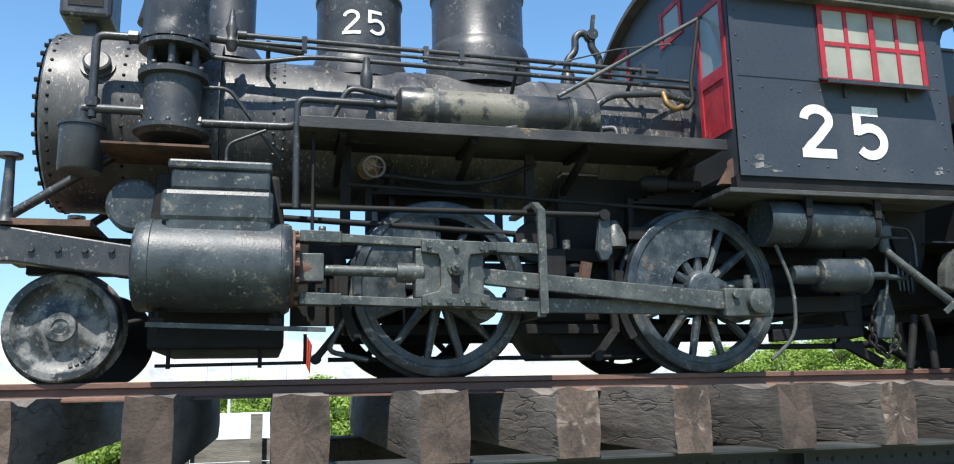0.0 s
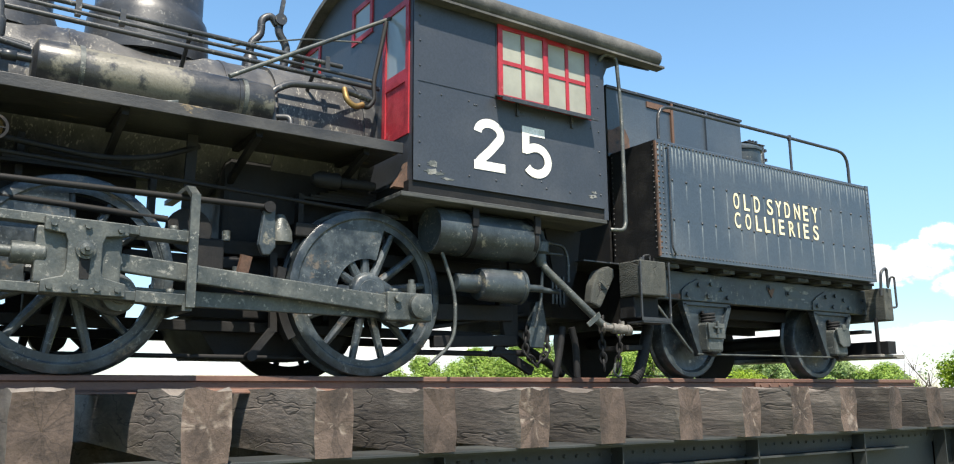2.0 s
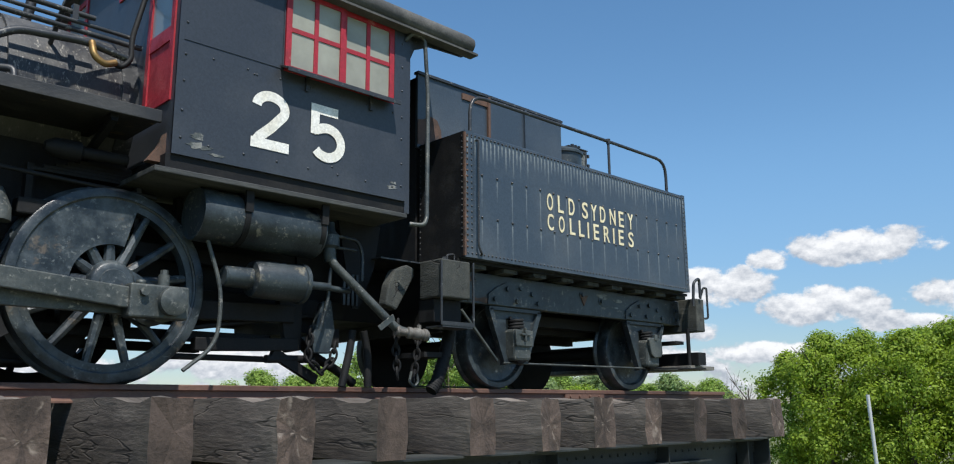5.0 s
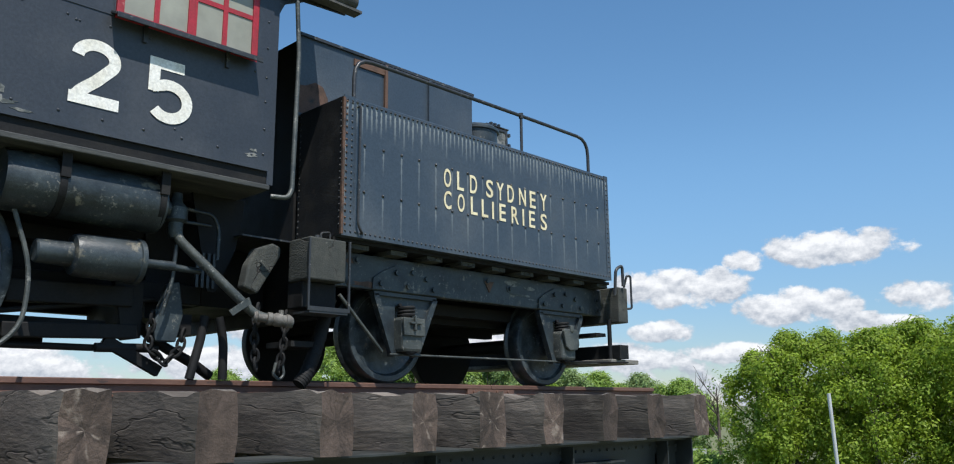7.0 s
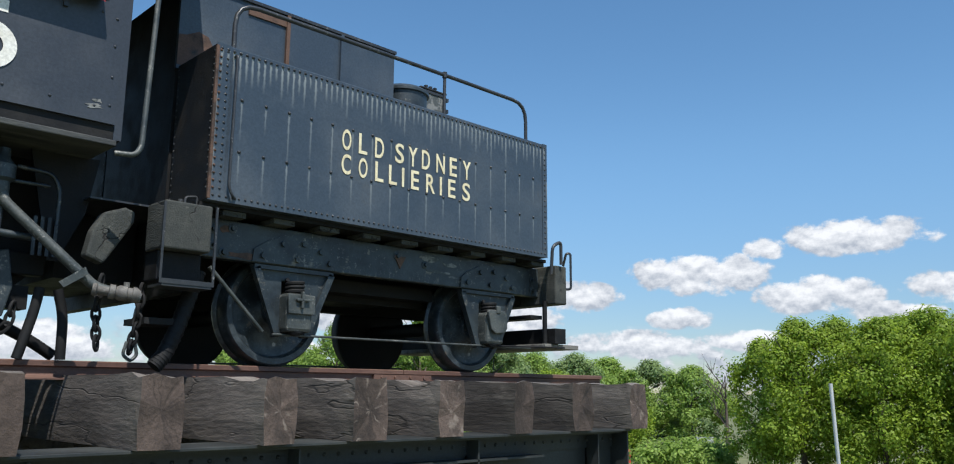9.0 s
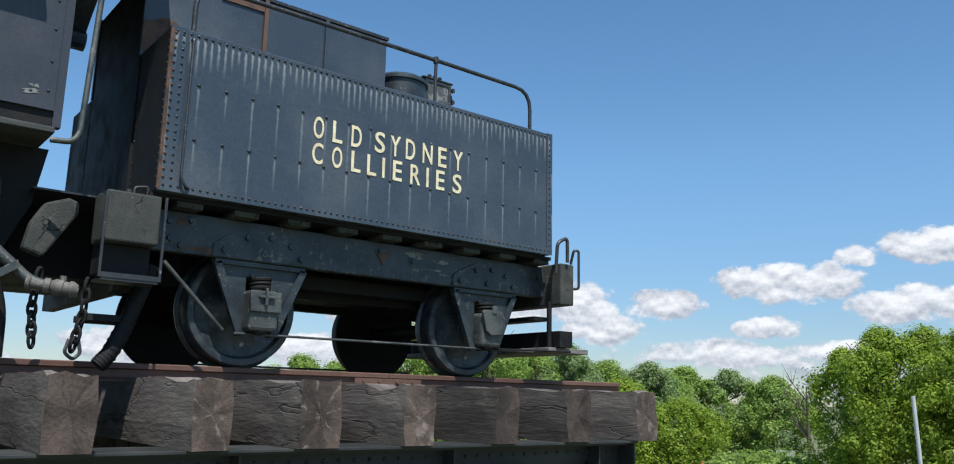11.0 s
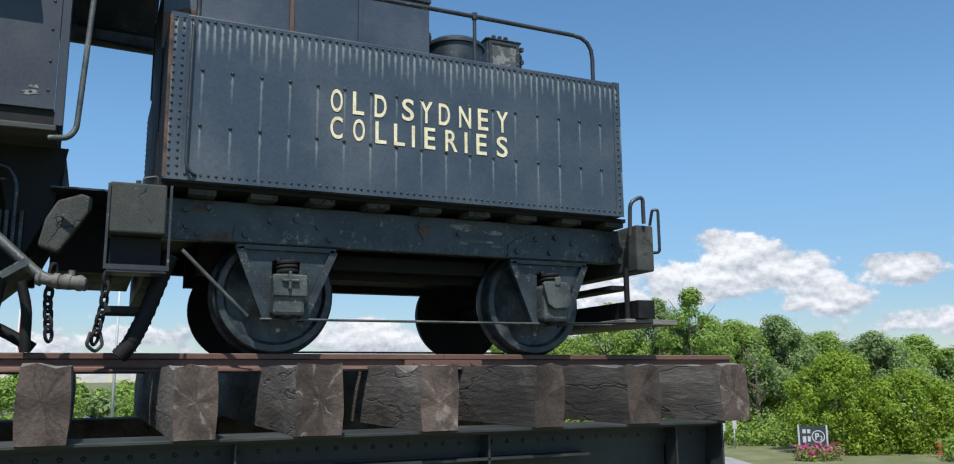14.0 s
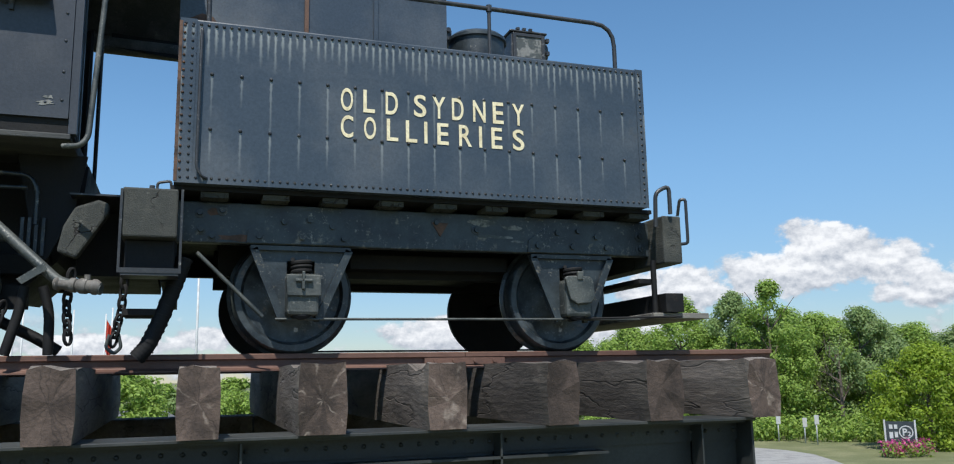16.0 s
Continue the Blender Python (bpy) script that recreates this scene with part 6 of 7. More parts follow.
def make_tender_frame():
    part("side_sill", Mesh().box(0.02, 3.47, -1.0, -0.92, 0.705, 0.975), GREENISH, tender, "dark channel side sill, chipped paint", bevel=0.008)
    # far sill coloured dark for its shade, without the chipped paint
    part("side_sill", Mesh().box(0.02, 3.47, 0.92, 1.0, 0.705, 0.975), SOOT_SHADE, tender)
    part("underframe", Mesh().box(0.02, 3.45, -0.9, 0.9, 0.86, 0.976), SOOT_SHADE, tender)
    part("centre_sill", Mesh().box(0.3, 3.3, -0.5, -0.4, 0.55, 0.86), SOOT_SHADE, tender)
    part("centre_sill", Mesh().box(0.3, 3.3, 0.4, 0.5, 0.55, 0.86), SOOT_SHADE, tender)
    part("cross_beam", Mesh().box(1.2, 2.4, -0.7, 0.7, 0.60, 0.70), SOOT_SHADE, tender)
    part("deck_planking", Mesh().box(-0.02, 3.42, -1.14, 1.14, 1.015, 1.043), SOOT_SHADE, tender)
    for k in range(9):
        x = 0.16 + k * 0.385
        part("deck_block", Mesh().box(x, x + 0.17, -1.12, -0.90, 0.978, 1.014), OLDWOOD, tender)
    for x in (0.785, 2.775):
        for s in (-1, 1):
            # the wheel on the far side is shaded by its darker material
            w = make_wheel_disc("tender_wheel", x, 0.40, 0.80 * s, s, WHEEL if s < 0 else SOOT_SHADE)
        part("axle", Mesh().rod((x, -0.75, 0.40), (x, 0.75, 0.40), 0.065, 16), SOOT_SHADE, tender)
        # pedestal with axle box and coil spring
        xo = x + 0.03
        pl = Mesh().slab([(xo - 0.34, 0.70), (xo + 0.34, 0.70), (xo + 0.33, 0.66), (xo + 0.13, 0.23), (xo + 0.13, 0.20), (xo + 0.09, 0.20), (xo + 0.09, 0.60), (xo - 0.09, 0.60), (xo - 0.09, 0.20), (xo - 0.14, 0.20), (xo - 0.14, 0.23), (xo - 0.32, 0.66)], -0.97, -0.93)
        ped = part("pedestal", pl, GREENISH, tender, "cast pedestal with axle box and spring", bevel=0.006)
        rb = Mesh().bar((xo - 0.31, -0.985, 0.68), (xo - 0.12, -0.985, 0.21), 0.05, 0.03, (0, 1, 0)).bar((xo + 0.32, -0.985, 0.68), (xo + 0.12, -0.985, 0.22), 0.05, 0.03, (0, 1, 0)).box(xo - 0.33, xo + 0.33, -1.0, -0.95, 0.67, 0.70)
        part("pedestal_rib", rb, GREENISH, ped)
        part("axle_box", Mesh().box(xo - 0.10, xo + 0.11, -1.08, -0.94, 0.235, 0.51), ROD, ped, bevel=0.025)
        if x > 2:
            part("axle_box_lid", Mesh().slab([(xo - 0.115, 0.51), (xo - 0.10, 0.53), (xo + 0.09, 0.53), (xo + 0.11, 0.50), (xo + 0.125, 0.38), (xo + 0.09, 0.335), (xo - 0.02, 0.325), (xo - 0.075, 0.36)], -1.115, -1.085).box(xo - 0.02, xo + 0.03, -1.125, -1.10, 0.50, 0.565), ROD, ped, "dented grey axle box lid", bevel=0.008)
        else:
            part("axle_box_lid", Mesh().slab([(xo - 0.11, 0.50), (xo + 0.115, 0.50), (xo + 0.12, 0.36), (xo - 0.10, 0.36)], -1.10, -1.08).bar((xo - 0.05, -1.11, 0.46), (xo + 0.06, -1.11, 0.46), 0.03, 0.02, (0, 0, 1)).bar((xo, -1.11, 0.52), (xo, -1.11, 0.40), 0.02, 0.03, (0, 1, 0)), ROD, ped, bevel=0.006)
        part("lower_box", Mesh().lathe((xo, -0.93, 0.30), (0, -1, 0), [(0, 0.09), (0.13, 0.09), (0.14, 0.07)], 20), SOOT_SHADE, ped)
        cp = [(xo + 0.06 * math.cos(a * 0.5), -1.0 + 0.06 * math.sin(a * 0.5), 0.51 + 0.0023 * a) for a in range(45)]
        part("coil_spring", Mesh().pipe(cp, 0.014, 7, 0.01), SOOT_SHADE, ped)
        cap = Mesh().slab([(xo - 0.36, 0.712), (xo + 0.36, 0.712), (xo + 0.33, 0.80), (xo + 0.22, 0.90), (xo + 0.05, 0.935), (xo - 0.12, 0.92), (xo - 0.26, 0.86), (xo - 0.35, 0.80)], -1.015, -1.0)
        for dx, z in ((-0.28, 0.76), (-0.12, 0.86), (0.05, 0.88), (0.2, 0.84), (0.28, 0.76), (0.0, 0.76)):
            cap.nut((xo + dx, -1.014, z), (0, -1, 0), 0.022, 0.02)
        part("gusset", cap, GREENISH, ped)
    part("tie_rod", Mesh().rod((0.65, -1.0, 0.215), (3.35, -1.0, 0.225), 0.009), ROD, tender)
    part("tie_rod", Mesh().rod((0.9, 0.8, 0.06), (3.3, 0.8, 0.06), 0.009), ROD, tender)
    for x, z in ((0.16, 0.90), (0.17, 0.79), (0.30, 0.92), (0.24, 0.75), (1.75, 0.90), (2.05, 0.86), (3.38, 0.86), (3.38, 0.76)):
        part("sill_bolt", Mesh().lathe((x, -0.998, z), (0, -1, 0), [(0, 0.035), (0.008, 0.035), (0.01, 0.02), (0.03, 0.018)], 10), GREENISH, tender)
    rnd = random.Random(12)
    for x, z, w, h in ((1.98, 0.885, 0.24, 0.06), (2.24, 0.86, 0.18, 0.045), (2.05, 0.80, 0.30, 0.03), (2.30, 0.775, 0.14, 0.02), (0.26, 0.715, 0.26, 0.05), (1.05, 0.73, 0.14, 0.02), (0.20, 0.885, 0.09, 0.05), (1.20, 0.745, 0.10, 0.015)):
        o = [(x + w * (0.5 + (0.5 + rnd.uniform(-0.15, 0.1)) * math.cos(a * 0.628)), z + h * (0.5 + (0.5 + rnd.uniform(-0.25, 0.1)) * math.sin(a * 0.628))) for a in range(10)]
        part("flaked_patch", Mesh().slab(o, -1.0025, -0.999), PALEFLAKE if x > 1 else RUST, tender)
    part("step_tread", Mesh().slab([(1.72, 0.90), (1.84, 0.90), (1.78, 0.80)], -1.01, -1.0), RUST, tender)
    # end sills
    part("front_sill", Mesh().box(-0.29, 0.03, -1.24, -0.98, 0.69, 0.995), OLDWOOD, tender, "weathered timber end sill", bevel=0.012)
    part("drag_beam", Mesh().box(-0.06, 0.03, -0.97, 1.24, 0.45, 0.99).box(-0.62, -0.10, -0.35, 0.9, 0.55, 0.99), SOOT_SHADE, tender)
    part("apron_plate", Mesh().box(-0.62, 0.02, -0.9, 0.9, 1.0, 1.012), BLACK, tender)
    part("rear_sill", Mesh().box(3.46, 3.62, -1.22, 1.22, 0.63, 0.99), OLDWOOD, tender, "weathered grey timber rear sill", bevel=0.012)
    st = Mesh().box(-0.30, 0.06, -1.255, -1.242, 0.47, 0.50).box(-0.30, -0.285, -1.256, -1.243, 0.47, 0.98).box(0.045, 0.06, -1.256, -1.243, 0.47, 0.99).box(-0.28, 0.045, -1.25, -1.05, 0.455, 0.47)
    part("step", st, BLACK, tender)
    # timber below the sill, coloured dark iron to paint in its shadow
    part("step_block", Mesh().box(-0.27, 0.02, -1.14, -0.95, 0.50, 0.688), SOOT_SHADE, tender, bevel=0.01)
    gi = Mesh().pipe([(3.40, -1.22, 0.90), (3.40, -1.24, 1.16), (3.52, -1.24, 1.22), (3.52, -1.24, 1.0)], 0.016, 10, 0.05).pipe([(3.62, -1.18, 1.0), (3.62, -1.22, 1.12), (3.66, -1.24, 1.12), (3.66, -1.24, 0.78), (3.62, -1.2, 0.78)], 0.012, 8, 0.03)
    part("grab_iron", gi, BLACK, tender)
    # rear coupler pocket and foot boards
    rc = Mesh().box(3.46, 3.61, -1.21, 1.2, 0.268, 0.405).rod((3.42, -1.12, 0.24), (3.42, -1.12, 0.66), 0.022).rod((3.42, 1.0, 0.24), (3.42, 1.0, 0.66), 0.022).box(3.36, 3.52, -1.0, 0.9, 0.50, 0.535).rod((2.75, -1.0, 0.225), (3.58, -1.22, 0.232), 0.008)
    part("rear_beam", rc, SOOT_SHADE, tender)
    part("rear_foot_board", Mesh().box(3.38, 3.86, -1.16, 1.15, 0.222, 0.264), BOARD, tender, "pale weathered plank foot board", bevel=0.006)
    # hose, chains and struts under the front sill
    h1 = Mesh()
    pts = [(0.08, -0.98, 0.60), (0.03, -0.99, 0.44), (-0.05, -1.0, 0.20), (-0.12, -1.0, 0.04), (-0.18, -1.0, -0.03)]
    h1.pipe(pts, 0.05, 12, 0.1)
    ribs = Mesh()
    for a, b in zip(pts, pts[1:]):
        for i in range(4):
            ribs.rod(Vector(a).lerp(Vector(b), i / 4), Vector(a).lerp(Vector(b), i / 4 + 0.1), 0.0535, 12)
    part("rubber_hose", h1, SOOT_SHADE, tender, "black ribbed rubber hose drooping to the rail")
    part("hose_ribs", ribs, SOOT_SHADE, tender.children[-1], kind="stuff")
    part("foot_step", Mesh().box(-0.27, -0.02, -1.02, -0.7, 0.235, 0.275), SOOT_SHADE, tender)
    part("strut", Mesh().rod((0.15, -1.0, 0.64), (0.57, -1.0, 0.23), 0.014), ROD, tender)
    part("timber_offcut", Mesh().slab([(-0.66, 0.62), (-0.55, 0.58), (-0.38, 0.86), (-0.38, 0.93), (-0.44, 0.95), (-0.57, 0.90), (-0.63, 0.78)], -1.02, -0.92), OLDWOOD, tender, "broken grey timber end", bevel=0.015)
    part("hook", Mesh().pipe([(-0.10, -1.1, 0.99), (-0.10, -1.1, 1.06), (-0.02, -1.1, 1.075), (-0.015, -1.1, 0.99)], 0.009, 8, 0.02).rod((-0.13, -1.1, 0.99), (-0.13, -1.1, 1.04), 0.016, 8), BLACK, tender)
    chain("safety_chain", [(-0.27, -0.95, 0.48), (-0.28, -0.95, 0.28), (-0.32, -0.95, 0.06)], tender)
    part("shackle", Mesh().pipe([(-0.34, -0.95, 0.12), (-0.36, -0.95, 0.04), (-0.31, -0.95, 0.0), (-0.27, -0.95, 0.04), (-0.29, -0.95, 0.12)], 0.011, 8, 0.02), ROD, tender)


make_tender_frame()

# ---- surroundings ----
def leaf_mat(name, base, second, third):
    m = mat(name, base, second, 0.6, scale=0.6, fine=5, third=third, third_scale=0.9, bump=0.0, island=0.30)
    n, l = m.node_tree.nodes, m.node_tree.links
    b = n[m["principled"]]
    tr, mx = n.new("ShaderNodeBsdfTranslucent"), n.new("ShaderNodeMixShader")
    l.new(b.inputs["Base Color"].links[0].from_socket, tr.inputs["Color"])
    mx.inputs[0].default_value = 0.5
    l.new(b.outputs[0], mx.inputs[1]); l.new(tr.outputs[0], mx.inputs[2])
    l.new(mx.outputs[0], n["Material Output"].inputs["Surface"])
    return m


LEAF_BRIGHT = leaf_mat("bright_leaves", (0.29, 0.39, 0.035), (0.20, 0.30, 0.03), (0.37, 0.44, 0.05))
LEAF_MID = leaf_mat("green_leaves", (0.30, 0.42, 0.085), (0.23, 0.34, 0.065), (0.36, 0.46, 0.11))
LEAF_GREY = leaf_mat("greyish_leaves", (0.29, 0.38, 0.15), (0.22, 0.32, 0.11), (0.35, 0.43, 0.19))
BARK = mat("bark", (0.12, 0.095, 0.075), (0.07, 0.055, 0.045), 0.9, scale=6, stretch=(3, 3, 0.5), bump=0.6)


class Foliage:
    """Gathers small folded leaves round clump centres and links them as one mesh."""

    def __init__(self, seed):
        self.rng, self.quads = np.random.default_rng(seed), []

    def clump(self, c, r, count, size):
        g = self.rng
        d = g.normal(size=(count, 3))
        d /= np.linalg.norm(d, axis=1)[:, None]
        p = np.array(c) + d * (r * (0.40 + 0.65 * g.random(count)))[:, None]
        nrm = d + g.uniform((-0.55, -0.55, -0.15), (0.55, 0.55, 0.95), (count, 3))
        nrm /= np.linalg.norm(nrm, axis=1)[:, None]
        u = np.cross(nrm, g.normal(size=(count, 3)))
        u /= np.linalg.norm(u, axis=1)[:, None]
        v = np.cross(nrm, u)
        s = (size * g.uniform(0.6, 1.35, count))[:, None]
        fold = v * s * 0.55
        self.quads.append(np.stack([p - u * s, p + fold + nrm * s * 0.15, p + u * s, p - fold + nrm * s * 0.15], 1))

    def link(self, name, material, parent=None):
        co = np.concatenate(self.quads).reshape(-1, 3).astype(np.float32)
        n = len(co) // 4
        d = bpy.data.meshes.new(name)
        d.vertices.add(4 * n)
        d.vertices.foreach_set("co", co.ravel())
        d.loops.add(4 * n)
        d.loops.foreach_set("vertex_index", np.arange(4 * n, dtype=np.int32))
        d.polygons.add(n)
        d.polygons.foreach_set("loop_start", np.arange(0, 4 * n, 4, dtype=np.int32))
        d.update(calc_edges=True)
        d.materials.append(material)
        ob = new(name, d)
        if parent:
            ob.parent = parent
        return tagged(ob, kind="stuff")


def tree(az, dist, top_el, spread, material, eye=(0.0, -6.5), seed=0, label="leafy green tree on the lawn", clumps=60, low=0.12, size=0.115, bare=0.0, group="trees behind the lawn", dense=140):
    rnd = random.Random(seed)
    q = radians(az)
    x, y = eye[0] + dist * math.cos(q), eye[1] + dist * math.sin(q)
    z0 = ground_z(x, y)
    h = -0.17 + dist * math.tan(radians(top_el)) - z0
    root = thing("tree", label, "tree", group)
    root.location = (x, y, z0 - 0.05)
    wood = Mesh()
    lean = rnd.uniform(-0.3, 0.3)
    wood.lathe((0, 0, 0), (lean * 0.1, 0, 1), [(0, 0.16 + h * 0.008), (0.3, 0.12 + h * 0.006), (h * 0.45, 0.09), (h * 0.8, 0.03)], 9)
    for k in range(9):
        a, hh = rnd.uniform(0, 6.28), h * rnd.uniform(0.2, 0.7)
        e = Vector((math.cos(a) * spread * 0.7, math.sin(a) * spread * 0.7, hh + h * rnd.uniform(0.1, 0.25)))
        wood.rod((0, 0, hh), e, 0.055, 6, 0.015)
        if bare:
            for _ in range(6):
                s = Vector((0, 0, hh)).lerp(e, rnd.uniform(0.3, 1))
                wood.rod(s, s + Vector((rnd.uniform(-.8, .8), rnd.uniform(-.8, .8), rnd.uniform(0.5, 1.6))), 0.018, 4, 0.006)
    part("trunk", wood, BARK, root)
    crown = Foliage(seed)
    for k in range(clumps):
        t = rnd.random() ** 0.9
        hz = h * (low + (0.97 - low) * t)
        wide = spread * (0.35 + 0.75 * math.sin(math.pi * min(1, 0.18 + 0.80 * t)) ** 0.8) * (1.0 if t < 0.75 else max(0.18, 1 - (t - 0.75) * 3.3))
        a = rnd.uniform(0, 6.28)
        rr = wide * math.sqrt(rnd.uniform(0.25, 1.0))
        cr = rnd.uniform(0.45, 0.95) * (spread / 3.2) ** 0.5
        crown.clump((math.cos(a) * rr, math.sin(a) * rr, min(hz, h - cr * 0.8)), cr, int((dense if not bare else 22) * (cr / 0.7) ** 2), size)
    crown.link("crown", material, root)
    return root


A = (-2.4, -6.2)
for k, (az, d, el, sp) in enumerate(((10.5, 44, 6.0, 3.6), (14, 44, 5.6, 3.4), (17.3, 45, 5.2, 3.0), (20.2, 44, 4.6, 2.8), (22.6, 46, 4.75, 2.6), (24.8, 45, 4.75, 2.4), (27.0, 47, 3.5, 1.9), (12.5, 50, 5.7, 3.5), (19, 50, 4.7, 3.2))):
    tree(az, d, el, sp, LEAF_BRIGHT, A, 100 + k, "dense bright green broadleaf tree at the edge of the lawn", clumps=110, low=0.10, size=0.085, dense=230)
tree(29.3, 60, 2.4, 2.2, LEAF_GREY, A, 130, "thin half-bare grey tree", clumps=25, bare=1.0)
for k, (az, d, el, sp) in enumerate(((31.5, 78, 1.7, 3.5), (34.2, 82, 2.1, 3.6), (36.8, 80, 2.3, 3.2), (39.5, 84, 1.6, 3.6), (42.5, 80, 1.9, 3.4), (45.5, 80, 2.2, 3.6))):
    tree(az, d, el, sp, LEAF_GREY if k % 2 else LEAF_MID, A, 140 + k, "distant mid-green leafy tree", clumps=90, low=0.03, size=0.13, dense=200)
for k, (az, d, el, sp) in enumerate(((46.2, 62, 3.8, 2.9), (48.8, 62, 3.6, 2.8), (51.4, 58, 5.8, 2.3), (53.6, 60, 5.1, 2.6), (57, 60, 4.9, 2.8), (60.5, 62, 3.2, 3.0), (40.5, 66, 2.6, 3.0), (64, 66, 2.6, 3.2), (43.5, 68, 2.7, 3.2))):
    tree(az, d, el, sp, LEAF_MID if k % 3 else LEAF_GREY, (0.0, -6.6), 160 + k, "tall loose-crowned green tree", clumps=120, low=0.03, size=0.10, dense=230)
for k in range(9):
    tree(40 + 2.6 * k, 70, (2.2, 2.0, 2.9, 3.2, 3.9, 3.7, 2.9, 2.3, 1.9)[k], 3.4, LEAF_GREY if k % 3 else LEAF_MID, (0.0, -6.6), 230 + k, "tall green tree in the wood's edge", clumps=90, low=0.02, size=0.12, dense=190)
tree(47.6, 58, 2.2, 2.2, LEAF_GREY, (0.0, -6.6), 171, "thin half-bare grey tree", clumps=30, bare=1.0)
tree(42.8, 50, 1.5, 2.55, LEAF_BRIGHT, (0.0, -6.6), 180, "round bright yellow-green bush by the lawn", clumps=130, low=0.02, size=0.09, dense=200)
tree(38.8, 52, 0.3, 2.4, LEAF_BRIGHT, (0.0, -6.6), 181, "round bright yellow-green bush by the lawn", clumps=100, low=0.02, size=0.09, dense=200)
for k, (az, d, el, sp) in enumerate(((93.6, 46, 1.3, 2.3), (97, 60, 1.0, 3.0), (100.5, 62, 0.2, 2.6), (86.8, 70, -0.6, 2.0), (104, 60, -1.6, 2.0))):
    tree(az, d, el, sp, LEAF_MID, (0.0, -6.6), 190 + k, "leafy green tree beyond the track", clumps=80, low=0.03, size=0.11, dense=200)

for k in range(9):
    tree(76 + 2.1 * k, 78, -0.45 + 0.3 * (k % 3), 3.4, LEAF_MID if k % 2 else LEAF_GREY, (0.0, -6.6), 210 + k, "low leafy tree far beyond the track", clumps=40, low=0.03, size=0.2)


def make_undergrowth():
    rnd = random.Random(7)
    fo = Foliage(7)
    for k in range(330):
        az = rnd.uniform(31, 64)
        d = rnd.uniform(53, 57) if az > 37 else rnd.uniform(46, 50)
        x, y = d * math.cos(radians(az)), -6.5 + d * math.sin(radians(az))
        r = rnd.uniform(0.5, 1.0)
        fo.clump((x, y, ground_z(x, y) + r * rnd.uniform(0.4, 1.3)), r, 70, 0.13)
    tagged(fo.link("undergrowth", LEAF_MID), "dense low green undergrowth below the trees", "undergrowth", kind="stuff")


make_undergrowth()


def spot(az, d, eye=(0.05, -6.6)):
    x, y = eye[0] + d * math.cos(radians(az)), eye[1] + d * math.sin(radians(az))
    return x, y, ground_z(x, y)


def make_path():
    m = mat("grey_gravel", (0.30, 0.29, 0.27), (0.22, 0.21, 0.20), 0.9, scale=1.5, fine=20, bump=0.4)
    left, right = [(62, 51), (57, 49.5), (53, 48.5), (51, 47), (49.5, 45), (48.3, 42), (47.2, 38), (46, 33)], [(62, 47), (57, 45), (55, 43), (54.5, 41), (55, 38), (56, 35), (57, 32), (58, 28)]
    vs = []
    for (a, d), (b, e) in zip(left, right):
        for az, dd in ((a, d), ((a + b) / 2, (d + e) / 2), (b, e)):
            x, y, z = spot(az, dd)
            vs.append((x, y, z + 0.03))
    me = Mesh().add(vs, [(3 * i + j, 3 * i + j + 1, 3 * i + j + 4, 3 * i + j + 3) for i in range(len(left) - 1) for j in range(2)])
    tagged(part("path", me, m), "pale grey gravel path across the lawn", "path", kind="structure")


make_path()


